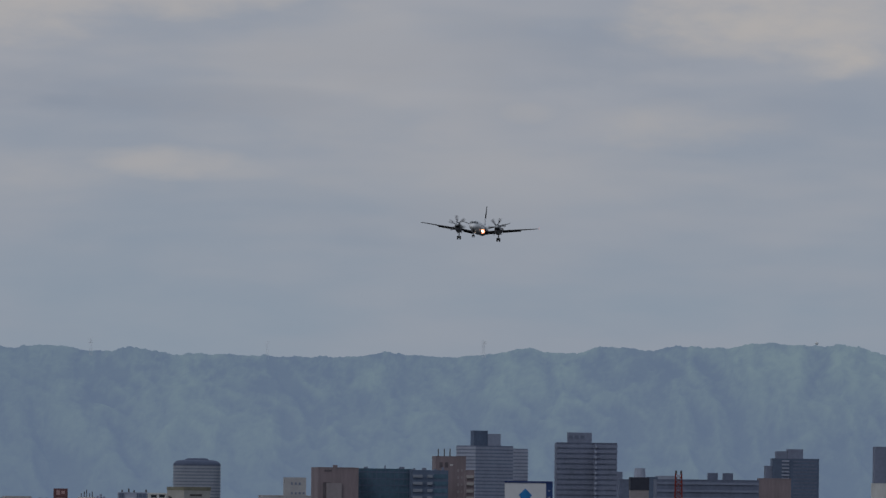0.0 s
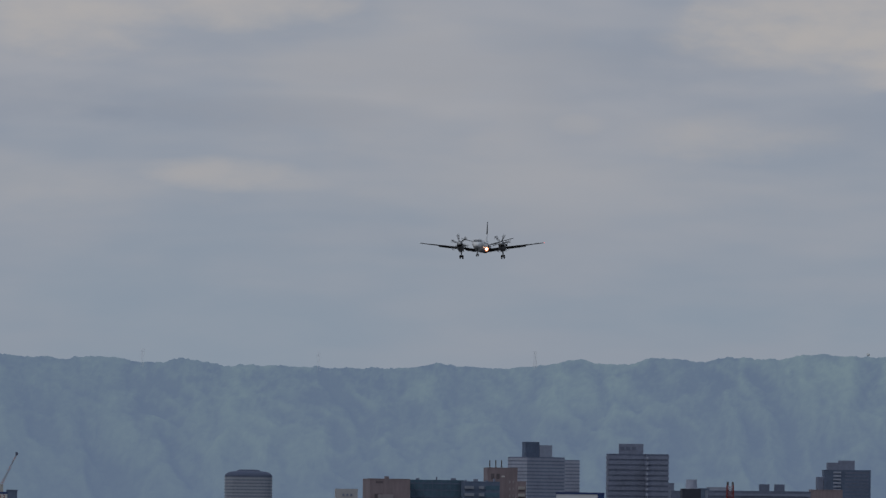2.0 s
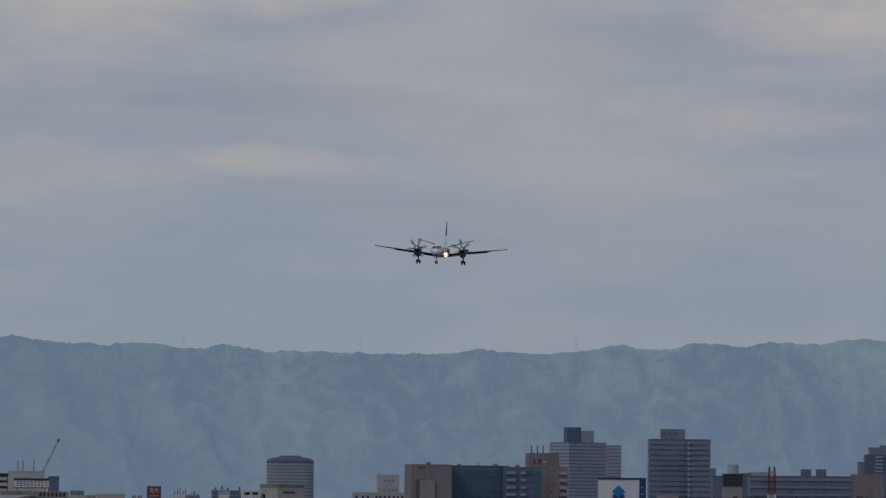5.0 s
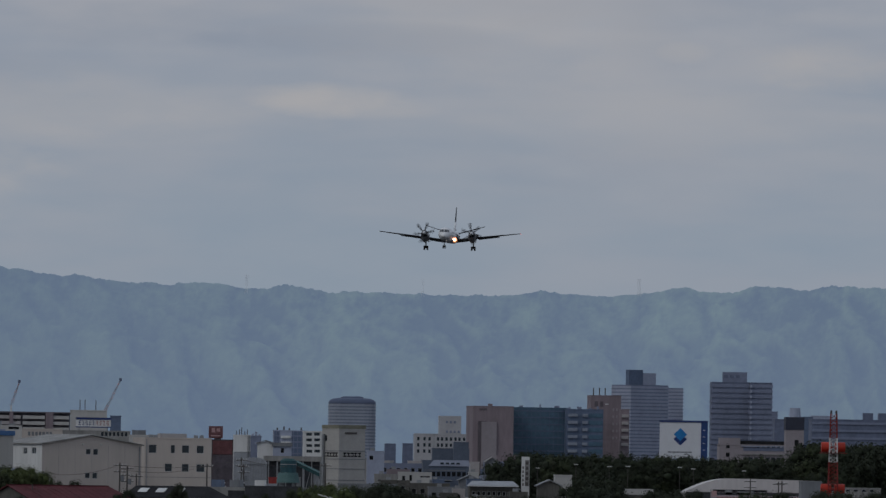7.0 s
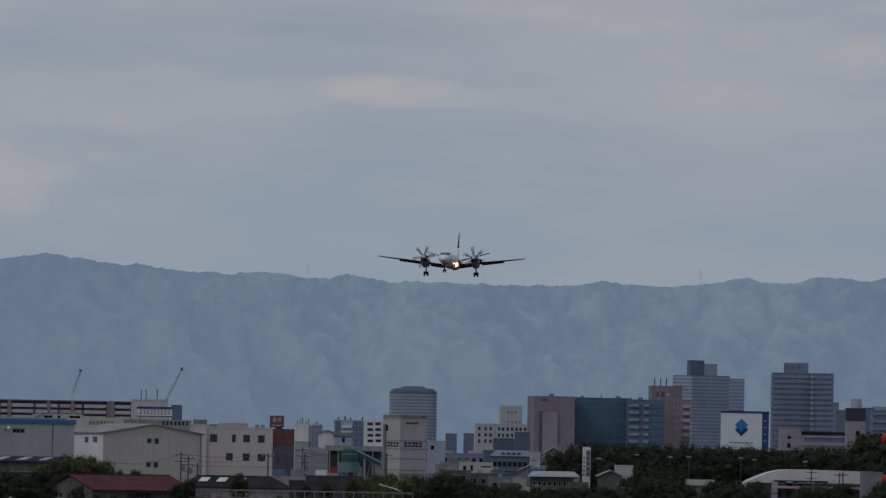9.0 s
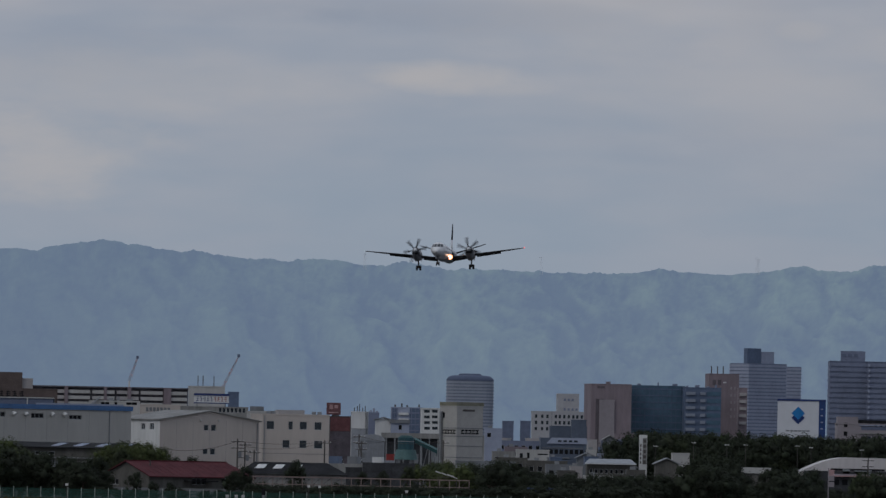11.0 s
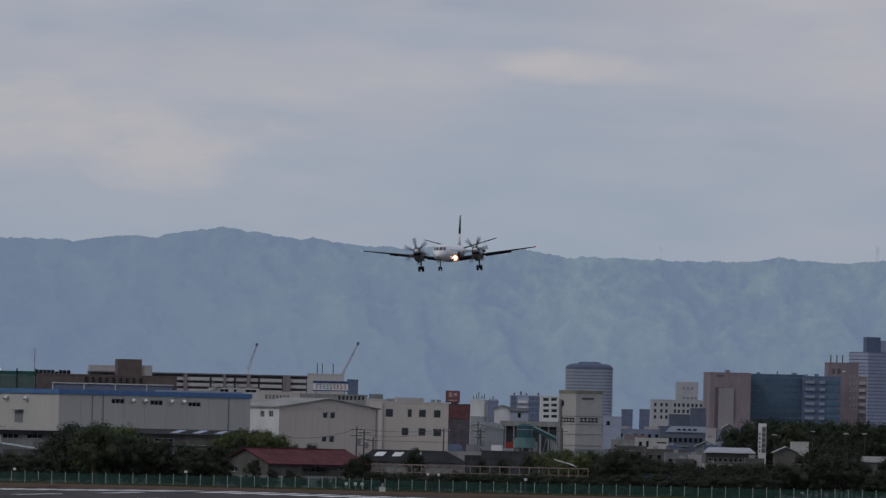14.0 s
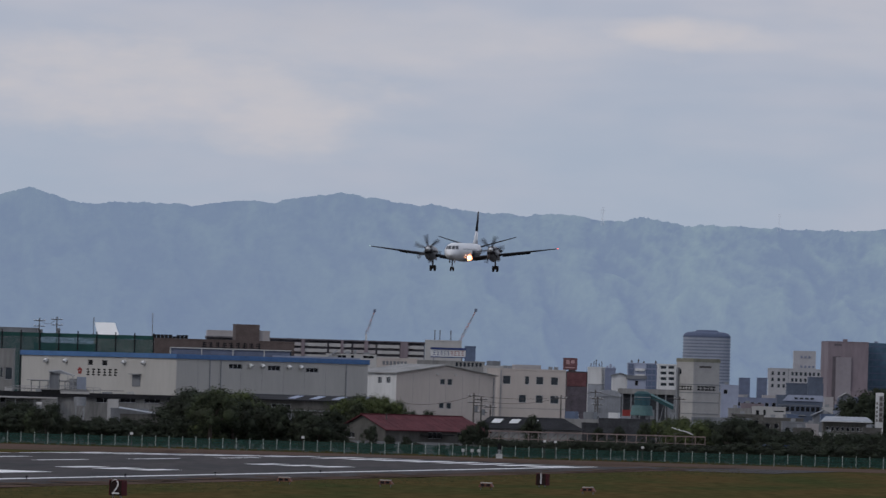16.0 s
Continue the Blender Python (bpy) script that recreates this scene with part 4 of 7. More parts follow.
def tilted_box(b0, b1, e0, e1, d):
    ob = thing("rooftop_housing", "bright white slanted metal rooftop housing", "rooftop housing", Matrix.Translation((east(b0, d), d, 0)))
    w, z0, z1 = (b1 - b0) * d * UNIT, up(e0, d), up(e1, d)
    bm = loft([[(0, 0, z0), (w, 0, z0), (w, 5, z0), (0, 5, z0)], [(-0.75, 1.4, z1), (w - 0.95, 1.4, z1), (w - 0.95, 4, z1), (-0.75, 4, z1)]])
    part("shell", bm, BRIGHT, ob)
    part("support", boxes((0.3, w - 0.3, 1, 4.5, 0, z0)), GREY, ob)
    part("mast", boxes((-0.95, -0.8, 1, 1.15, z0 - 1, z1 + 1.0), (-0.95, 0.3, 1, 1.15, z0 - 1, z0 - 0.85)), POLE, ob)


tilted_box(*(-606.5, -569, 95.7, 118.7), 2260)


def utility_pole(b, e, d, arms=2, turn=0.2):
    ob = thing("utility_pole", "weathered utility pole with crossarms", "utility pole", Matrix.Translation((east(b, d), d, 0)) @ Matrix.Rotation(turn, 4, "Z"), "utility poles in the town")
    z = up(e, d)
    part("pole", tubes(((0, 0, 0), (0, 0, z), 0.17, 0.11)), POLE, ob)
    for k in range(arms):
        zz = z - 0.5 - 1.1 * k
        part("crossarm", boxes((-1.1, 1.1, -0.07, 0.07, zz - 0.07, zz + 0.07)), POLE, ob)
        for x in (-1.0, -0.45, 0.45, 1.0):
            part("insulator", tubes(((x, 0, zz + 0.07), (x, 0, zz + 0.3), 0.06, 0.05), n=6), WHITE, ob)
    if arms > 1:
        part("transformer", tubes(((0.4, -0.1, z - 3.2), (0.4, -0.1, z - 2.2), 0.3, 0.3), n=10), GREY, ob)
    return ob


for b, e, d, arms in ((-710.1, 123.2, 2200, 2), (-679.2, 126.1, 2200, 2), (62.4, 12.7, 1940, 2), (75.6, 7.1, 1945, 3), (92, -6.4, 1935, 1), (216.5, 13.2, 1950, 1), (277.2, 25, 2150, 2),
                      (426.4, 17.3, 2100, 1), (1179.4, 1.3, 2050, 2), (1235.4, -1.8, 2060, 1), (1229.4, -2.9, 2070, 1), (-91.5, -27.8, 1895, 0), (281.1, 13.3, 2140, 2), (404.4, -16.3, 1950, 0)):
    utility_pole(b, e, d, arms)


def cables(ends, d, sag):
    """Overhead cables from pole to pole."""
    ob = thing("overhead_cables", "thin dark overhead cables between poles", "cables", Matrix())
    for (b0, e0), (b1, e1) in ends:
        p, q = Vector((east(b0, d), d, up(e0, d))), Vector((east(b1, d), d, up(e1, d)))
        rings = []
        for k in range(13):
            c = p.lerp(q, k / 12) - Vector((0, 0, sag * 4 * k / 12 * (1 - k / 12)))
            rings.append([c + Vector((0, 0.03 * math.cos(a), 0.03 * math.sin(a))) for a in (0, math.pi / 2, math.pi, 1.5 * math.pi)])
        part("cable", loft(rings), POLE, ob)


cables([((-710.1, 121.2), (-679.1, 124.1)), ((62.5, 8.7), (277.3, 21)), ((62.7, 1.7), (216.6, 9.2)), ((-76.1, -7.3), (62.5, 8.7)), ((277.2, 22), (426.5, 16.3))], 1940, 0.9)

# red-brown block and sign, concrete works
RB_RED = paint("dull_red_tile", (0.15, 0.062, 0.066), 0.8, 0.3)
RB_LOW = paint("mauve_grey_cladding", (0.105, 0.09, 0.105), 0.8, 0.35)
rb = building("building", "red-brown block with dark grey lower floors", 225.1, 225.1, 263.1, 56.2, 2450, depth=12, wall=RUST_DIM, right=[(231.3, 239.2, 7.8, 15.8), (247.2, 256.2, 8.3, 16.3)], pane=DARK_FRAME, framed=False)
LR, LL, H = rb["size"]
part("upper_panel", boxes((0.1, LR * 0.93, -0.12, -0.003, H - 3.2, H - 0.25)), RB_RED, rb, "dull red wall panel")
part("lower_cladding", boxes((0.1, LR - 0.1, -0.08, -0.003, 1.0, H - 3.3)), RB_LOW, rb)
cube = thing("rooftop_sign", "faded red cube sign with illegible pale lettering on a roof", "sign", Matrix.Translation((east(218.6, 2453), 2453, 0)))
z0, z1, w = up(58.8, 2453), up(79.8, 2453), 25 * 2453 * UNIT
part("cube", boxes((0, w, 0, 2.4, z0, z1)), SIGN_RED, cube)
part("lettering_bar", boxes((w * 0.2, w * 0.45, -0.05, -0.003, z0 + 1.2, z1 - 0.4), (w * 0.55, w * 0.8, -0.05, -0.003, z0 + 1.4, z1 - 0.5)), HAZED_FADED_RED, cube)
part("lettering_bar", boxes((w * 0.15, w * 0.85, -0.05, -0.003, z0 + 0.35, z0 + 0.6)), HAZED_FADED_RED, cube)
part("stand", boxes((1.2, w - 0.3, 0.4, 2.0, 0, z0)), GREY, cube)
silo = building("silo_tower", "pale concrete-works tower with roof vents", 262.8, 262.8, 292.8, 65.1, 2300, depth=5, wall=WHITE, framed=False)
LR, LL, H = silo["size"]
for q, x in enumerate((0.5, 1.1, 1.55, 2.2, 2.7)):
    roof_box(silo, "roof_vent", x, x + 0.16, 0.6 + 0.4 * (q % 2), 0.8 + 0.4 * (q % 2), 0.8 + 0.35 * (q % 3), POLE)
part("joint", boxes((0.02, LR - 0.02, -0.04, -0.003, H - 3.6, H - 3.45)), GREY, silo)
part("lower_cladding", boxes((0.05, LR - 0.05, -0.03, -0.003, 1.0, H - 3.62)), SHEET, silo)
part("ladder", boxes((LR - 0.6, LR - 0.5, -0.3, -0.04, 2, H), (LR - 0.25, LR - 0.15, -0.3, -0.04, 2, H)), STEEL, silo)
svc = building("building", "grey service block behind the tower", 292.9, 292.9, 311.8, 63.9, 2420, depth=8, wall=TOWER_GREY)
for x, h in ((0.2, 0.5), (0.9, 0.9), (1.6, 0.35)):
    roof_box(svc, "rooftop_unit", x, x + 0.5, 1, 2, h, TOWER_WHITE)
gab = building("shed", "pale vaulted shed of the concrete works", 279.3, 279.3, 322.3, 13.8, 2280, depth=12, wall=SHEET, roof=STEEL, parapet=0.1)
LR, LL, H = gab["size"]
part("vault_roof", loft([[(LR / 2 + (LR / 2 + 0.15) * math.cos(math.pi * k / 14), y, H + 1.35 * math.sin(math.pi * k / 14)) for k in range(15)] for y in (-0.15, 12.2)]), SHEET, gab, "pale curved sheet roof")
for q in range(1, 9):
    part("rib", boxes((LR * q / 9 - 0.04, LR * q / 9 + 0.04, -0.2, -0.152, 0.3, H + 1.2 * math.sin(math.pi * q / 9))), STEEL, gab)
building("building", "white low block with a shallow roof", 306.2, 306.2, 333.2, 51.4, 2360, wall=WHITE, depth=10, gable=0.35, roof=GREY)
wl2 = building("building", "pale annex with a flat grey roof edge", 333.2, 333.2, 365.2, 50.2, 2355, wall=TOWER_WHITE, depth=9, right=[(346.4, 352.4, 34.2, 43.1)], framed=False, pane=DARK_FRAME)
roof_box(wl2, "roof_edge", -0.2, wl2["size"][0] + 0.2, -0.3, 9.2, 0.25, GREY)
stripe = building("office_block", "grey office block with dark glazed stripes", 333.5, 333.5, 386.5, 74.5, 2700, depth=12, wall=TOWER_WHITE)
LR, LL, H = stripe["size"]
for x0, x1, m in ((0, 0.2, SLATE), (0.6, 1.0, SLATE)):
    part("glazing", boxes((LR * x0 + 0.05, LR * x1 - 0.05, -0.12, -0.003, 1, H - 0.2)), m, stripe)
    for q in range(3):
        x = LR * (x0 + (x1 - x0) * (q + 0.5) / 3)
        part("mullion", boxes((x - 0.07, x + 0.07, -0.2, -0.12, 1, H - 0.2)), TOWER_GREY, stripe)
    for q in range(6):
        part("spandrel", boxes((LR * x0 + 0.08, LR * x1 - 0.08, -0.16, -0.122, H - 1.5 - 1.4 * q, H - 1.2 - 1.4 * q)), TOWER_GREY, stripe)
for q in range(4):
    part("balcony", boxes((LR * 0.24, LR * 0.57, -0.5, -0.01, H - 1.9 - 1.4 * q, H - 1.3 - 1.4 * q)), WHITE, stripe)
for x, h in ((0.1, 0.6), (0.32, 0.9), (0.5, 0.5), (0.9, 0.7)):
    roof_box(stripe, "rooftop_unit", LR * x, LR * x + 0.35, 2, 2.4, h, POLE)
building("office_block", "white office block with paired dark windows", 386.6, 386.6, 421.5, 73.8, 2600, depth=12, wall=WHITE,
                right=[(390.6, 401.6, 64.9, 70.9), (404.6, 415.6, 65.3, 71.3), (390.9, 401.9, 54.9, 60.9), (404.9, 415.9, 55.3, 61.3), (391.2, 402.2, 45.0, 50.9), (405.2, 416.2, 45.4, 51.4), (391.5, 402.5, 35.0, 41.0), (405.5, 416.5, 35.4, 41.4)], framed=True, frame=WHITE)


def cyl_silo(b, r, e0, e1, d):
    """An aggregate silo: a domed drum over a flared skirt on legs."""
    ob = thing("silo", "teal cylindrical aggregate silo over a flared skirt", "silo", Matrix.Translation((east(b, d), d, 0)))
    z, zs = up(e1, d), up(e0, d)
    part("shell", tubes(((0, 0, zs), (0, 0, z), r, r), n=24), SILO_TEAL, ob)
    part("cap", tubes(((0, 0, z), (0, 0, z + 0.45), r * 1.02, r * 0.6), n=24), TEAL, ob)
    part("hoop", tubes(((0, 0, z - 0.8), (0, 0, z - 0.65), r * 1.03, r * 1.03), n=24), STEEL, ob)
    part("skirt", tubes(((0, 0, zs - 2.0), (0, 0, zs - 0.02), r * 1.45, r * 1.2), n=24), SKIRT, ob, "pale teal flared skirt")
    for k in range(4):
        a = k * math.pi / 2 + 0.6
        part("leg", boxes((r * math.cos(a) - 0.15, r * math.cos(a) + 0.15, r * math.sin(a) - 0.15, r * math.sin(a) + 0.15, 0, zs - 1.98)), STEEL, ob)


cyl_silo(360.2, 1.62, -0.4, 20.5, 2240)


def conveyor():
    d = 2235
    b0, e0, b1, e1 = 376.2, 18.0, 415.7, -0.8
    ob = thing("conveyor", "covered teal conveyor gallery sloping down", "conveyor", Matrix.Translation((east(b0, d), d, 0)))
    w, z0, z1 = (b1 - b0) * d * UNIT, up(e0, d), up(e1, d)
    part("gallery", loft([[(0, -0.6, z0 - 0.7), (0, 0.6, z0 - 0.7), (0, 0.6, z0), (0, -0.6, z0)], [(w, -0.6, z1 - 0.7), (w, 0.6, z1 - 0.7), (w, 0.6, z1), (w, -0.6, z1)]]), TEAL, ob)
    part("gallery_roof", loft([[(-0.1, -0.8, z0), (-0.1, 0.8, z0), (-0.1, 0, z0 + 0.4)], [(w, -0.8, z1), (w, 0.8, z1), (w, 0, z1 + 0.4)]]), SKIRT, ob, "pale teal gallery roof")
    for f in (0.3, 0.65, 0.95):
        x = w * f
        part("trestle", boxes((x - 0.12, x + 0.12, -0.12, 0.12, 0, z0 + (z1 - z0) * f - 0.7)), STEEL, ob)
        part("brace", tubes(((x, -0.1, 2.5), (min(w, x + 1.2), -0.1, z0 + (z1 - z0) * f - 1.2), 0.06, 0.06), n=5), STEEL, ob)


conveyor()
# the shade under the open shed's roof is painted as a dark wall
opensh = building("shed", "open dark shed of the concrete works under a pale flat roof", 320.0, 320.0, 421.9, 24.9, 2320, depth=10, wall=WORKS_DARK, roof=CONCRETE)
roof_box(opensh, "roof_edge", -0.3, opensh["size"][0] + 0.3, -0.9, 10.2, 0.55, CONCRETE, "pale flat roof edge", opensh["size"][2] - 0.1)
for q in range(7):
    x = opensh["size"][0] * (0.04 + 0.15 * q)
    part("column", boxes((x, x + 0.25, -0.7, -0.45, 0, opensh["size"][2])), STEEL, opensh)
    if q % 2:
        part("machine", boxes((x + 0.5, x + 1.5, -0.5, -0.01, 0, 5.2 + 0.4 * q)), GREY, opensh)
building("hopper", "small red mixer housing", 326.0, 326.0, 340.0, -9.2, 2200, depth=2, wall=RED, category="machine", framed=False)

building("shed", "small grey cabin in the works yard", 312, 312, 340, -20.5, 2185, depth=3, wall=SHEET, roof=STEEL, parapet=0.1)
plant = building("batching_tower", "tall beige batching tower with horizontal panel joints", 420.4, 449.3, 496.3, 79.1, 2250, 32, wall=BEIGE_PANEL, left_wall=BEIGE_PANEL,
                 left=[(423.7, 428.7, 56.4, 67.4)], parapet=0.3)
LR, LL, H = plant["size"]
for z in (0.36, 0.5, 0.62, 0.72):
    part("joint", boxes((-0.06, LR + 0.03, -0.06, -0.003, H * z, H * z + 0.13), (-0.06, -0.003, 0, LL, H * z, H * z + 0.13)), GREY, plant)
for k in range(5):
    x, y = LR * (0.17 + 0.14 * k), LL * (0.88 - 0.17 * k)
    for zz in (0.652, 0.690):
        part("lettering_bar", boxes((x, x + LR * 0.115, -0.05, -0.004, H * zz, H * zz + 0.26)), DARK_FRAME, plant)
        part("lettering_bar", boxes((-0.05, -0.004, y - LL * 0.14, y, H * zz, H * zz + 0.24)), DARK_FRAME, plant)
    part("lettering_bar", boxes((x + LR * (0.02 + 0.03 * (k % 3)), x + LR * (0.05 + 0.03 * (k % 3)), -0.05, -0.004, H * 0.652 + 0.26, H * 0.690)), DARK_FRAME, plant)
    part("lettering_bar", boxes((-0.05, -0.004, y - LL * (0.07 + 0.03 * (k % 2)), y - LL * (0.03 + 0.03 * (k % 2)), H * 0.652 + 0.24, H * 0.690)), DARK_FRAME, plant)
part("lettering_bar", boxes((LR * 0.22, LR * 0.68, -0.05, -0.004, H * 0.93, H * 0.955)), POLE, plant)
part("roof_edge", boxes((-0.1, LR + 0.1, -0.1, LL, H, H + 0.7)), paint("olive_roof_edge", (0.225, 0.218, 0.165), 0.8), plant)
part("ladder", boxes((-0.5, -0.05, LL - 1.2, LL - 0.6, 0, H * 0.93)), STEEL, plant)

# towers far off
# bands kept bluish and low in contrast: haze mixed into the colours
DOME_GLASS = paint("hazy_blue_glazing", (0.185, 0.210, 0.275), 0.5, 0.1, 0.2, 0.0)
DOME_BAND = paint("hazy_pale_band", (0.315, 0.345, 0.405), 0.7, 0.08, 0.2, 0.0)
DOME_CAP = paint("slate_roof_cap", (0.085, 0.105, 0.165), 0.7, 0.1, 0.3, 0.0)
def dome_tower():
    u0, u1, v = 429.0, 514.0, 124.5
    d = 4000
    w, H = (u1 - u0) * d * UNIT, up(v, d)
    ob = thing("office_tower", "distant rounded office tower with pale floor bands", "tower", Matrix.Translation((east((u0 + u1) / 2, d), d, 0)))

    def ring(k, z, y=1.0, n=28):
        pts = []
        for q in range(n):
            a = q * math.tau / n
            c, s = math.cos(a), math.sin(a)
            pts.append((w / 2 * k * math.copysign(abs(c) ** 0.45, c), 6 * k * y * math.copysign(abs(s) ** 0.6, s), z))
        return pts
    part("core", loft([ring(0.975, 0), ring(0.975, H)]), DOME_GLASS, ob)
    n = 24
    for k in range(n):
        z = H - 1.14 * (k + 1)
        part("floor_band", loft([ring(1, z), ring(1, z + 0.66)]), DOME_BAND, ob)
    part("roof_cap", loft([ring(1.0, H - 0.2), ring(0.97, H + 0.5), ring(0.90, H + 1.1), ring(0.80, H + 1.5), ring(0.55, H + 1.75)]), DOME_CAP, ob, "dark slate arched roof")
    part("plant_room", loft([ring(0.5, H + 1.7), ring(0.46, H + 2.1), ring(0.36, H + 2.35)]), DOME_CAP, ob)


dome_tower()


def slab_tower(label, u0, uc, u1, v, d, theta, floor, wall, band, caps, left_band=None, gap=0.0):
    """A tall housing block: each floor has a pale parapet band before a dark recess."""
    ob = building("apartment_tower", label, u0, uc, u1, v, d, theta, wall=band, roof=CONCRETE, parapet=0.3, category="tower")
    LR, LL, H = ob["size"]
    n = int((H - 2) / floor)
    for k in range(n):
        z = H - floor * (k + 1)
        part("floor_band", boxes((-0.2, LR + 0.2, -0.16, -0.02, z, z + floor * 0.66)), wall, ob)
        if LL > 2:
            part("floor_band", boxes((-0.2, -0.02, -0.02, LL + 0.1, z, z + floor * 0.66)), left_band or wall, ob)
    for q in range(1, 7):
        part("pier", boxes((LR * q / 7 - 0.1, LR * q / 7 + 0.1, -0.15, -0.003, 1, H - 0.4)), band, ob)
    for x0, x1, h, m in caps:
        roof_box(ob, "roof_house", LR * x0, LR * x1, 1, 2.8, h, m)
    return ob


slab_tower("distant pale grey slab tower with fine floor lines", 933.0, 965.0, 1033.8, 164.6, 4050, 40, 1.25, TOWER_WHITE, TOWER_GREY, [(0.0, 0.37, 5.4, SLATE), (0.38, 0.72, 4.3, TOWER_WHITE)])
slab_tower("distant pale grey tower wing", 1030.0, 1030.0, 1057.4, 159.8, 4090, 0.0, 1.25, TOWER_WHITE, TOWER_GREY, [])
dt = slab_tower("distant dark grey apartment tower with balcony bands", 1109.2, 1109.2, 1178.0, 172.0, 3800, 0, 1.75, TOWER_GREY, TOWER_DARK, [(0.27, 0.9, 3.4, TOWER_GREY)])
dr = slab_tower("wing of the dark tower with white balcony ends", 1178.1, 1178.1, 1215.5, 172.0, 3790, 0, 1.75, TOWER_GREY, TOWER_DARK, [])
for k in range(14):
    z = dr["size"][2] - 1.75 * (k + 1)
    part("balcony_end", boxes((-0.3, 0.3, -0.9, -0.5, z, z + 0.8)), TOWER_WHITE, dr)
roof = dt["size"]
for k in range(3):
    part("dark_panel", boxes((roof[0] * 0.3 + 2.0 * k, roof[0] * 0.3 + 2.0 * k + 1.4, 0.9, 0.99, roof[2] + 1.4, roof[2] + 2.4)), TOWER_DARK, dt)
building("apartment_block", "low grey wing beside the dark tower", 1215.6, 1215.6, 1226.0, 121, 3850, depth=8, wall=TOWER_GREY)
building("apartment_block", "grey block beside the dark tower", 1220.7, 1220.7, 1239.7, 107.9, 3600, depth=8, wall=TOWER_DARK)
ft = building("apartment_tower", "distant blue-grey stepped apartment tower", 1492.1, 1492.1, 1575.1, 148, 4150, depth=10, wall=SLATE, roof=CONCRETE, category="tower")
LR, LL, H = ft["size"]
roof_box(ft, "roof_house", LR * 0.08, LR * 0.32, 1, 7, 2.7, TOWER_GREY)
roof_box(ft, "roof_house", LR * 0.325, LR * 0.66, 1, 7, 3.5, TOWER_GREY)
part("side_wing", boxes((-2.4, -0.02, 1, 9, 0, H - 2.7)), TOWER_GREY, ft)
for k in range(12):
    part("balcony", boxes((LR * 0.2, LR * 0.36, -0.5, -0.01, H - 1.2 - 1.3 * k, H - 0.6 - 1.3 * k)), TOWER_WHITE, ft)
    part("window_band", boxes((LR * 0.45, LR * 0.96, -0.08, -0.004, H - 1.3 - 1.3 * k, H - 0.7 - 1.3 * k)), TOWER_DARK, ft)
building("apartment_block", "tan low block before the far tower", 1468.5, 1468.5, 1525.5, 112.7, 3700, depth=8, wall=TAN)
building("apartment_tower", "dark tower at the edge of the town", 1674.8, 1674.8, 1762.8, 171.1, 3700, depth=10, wall=TOWER_GREY, category="tower")
building("advertising_panel", "plain white rooftop panel", 1668.6, 1668.6, 1763.6, 106, 3000, depth=1, wall=WHITE, category="panel")

# brown and teal complex
bb = building("department_store", "tan tiled block with a recessed pale bay", 686.5, 686.5, 758.0, 123.0, 3300, 4, depth=20, wall=TAN, roof=CONCRETE)
LR, LL, H = bb["size"]
part("bay", boxes((LR * 0.2, LR * 0.58, -0.5, -0.003, 1, H - 4.6)), BAY, bb)
# shade above and beside the bay, put in as dark strips
part("bay_shade", boxes((LR * 0.12, LR * 0.32, -0.3, -0.003, H - 4.9, H - 4.4), (LR * 0.12, LR * 0.19, -0.3, -0.003, 2, H - 4.9)), MAUVE, bb)
part("dark_panel", boxes((LR * 0.15, LR * 0.33, -0.1, -0.003, H - 1.3, H - 0.7)), MAUVE, bb)
building("building", "tan low block before the store", 729.3, 729.3, 766.3, 36, 3250, depth=6, wall=TAN)
tg = building("office_block", "blue-green curtain-walled office block", 758.1, 758.1, 853.0, 121.8, 3310, 2, depth=20, wall=TEAL_GLASS, roof=CONCRETE)
LR, LL, H = tg["size"]
for k in range(7):
    part("spandrel", boxes((0.1, LR - 0.1, -0.12, -0.003, H - 1.2 - 1.95 * k, H - 0.85 - 1.95 * k)), SLATE, tg)
for k in range(1, 12):
    part("mullion", boxes((LR * k / 12 - 0.06, LR * k / 12 + 0.06, -0.16, -0.122, 1, H - 0.2)), SLATE, tg)
sb = building("office_block", "dark office block with pale balcony panels", 853.1, 853.1, 917.0, 120.0, 3300, 2, depth=16, wall=SLATE, roof=CONCRETE)
LR, LL, H = sb["size"]
for k in range(6):
    for x0, x1 in ((0.02, 0.28), (0.42, 0.56)):
        part("balcony_panel", boxes((LR * x0, LR * x1, -0.6, -0.01, H - 2.2 - 2.1 * k, H - 1.35 - 2.1 * k)), PALE_SLATE, sb)
    part("window_band", boxes((LR * 0.6, LR * 0.98, -0.1, -0.01, H - 2.4 - 2.1 * k, H - 1.2 - 2.1 * k)), TEAL_GLASS, sb)
for x, w, h in ((0.05, 0.6, 0.5), (0.3, 1.2, 0.7), (0.62, 0.8, 0.4), (0.85, 0.5, 0.9)):
    roof_box(sb, "rooftop_unit", LR * x, LR * x + w, 3, 5, h, TOWER_GREY)
for x, w, h in ((0.12, 1.0, 0.5), (0.5, 0.3, 0.9), (0.78, 1.4, 0.6)):
    roof_box(tg, "rooftop_unit", tg["size"][0] * x, tg["size"][0] * x + w, 3, 5, h, TOWER_GREY)
roof_box(bb, "rooftop_unit", bb["size"][0] * 0.4, bb["size"][0] * 0.5, 3, 5, 0.7, TAN)
tb = building("office_block", "brown tower with pale small panels and roof masts", 894.5, 894.5, 948.0, 145.0, 3340, 2, depth=14, wall=TAN, roof=CONCRETE)
LR, LL, H = tb["size"]
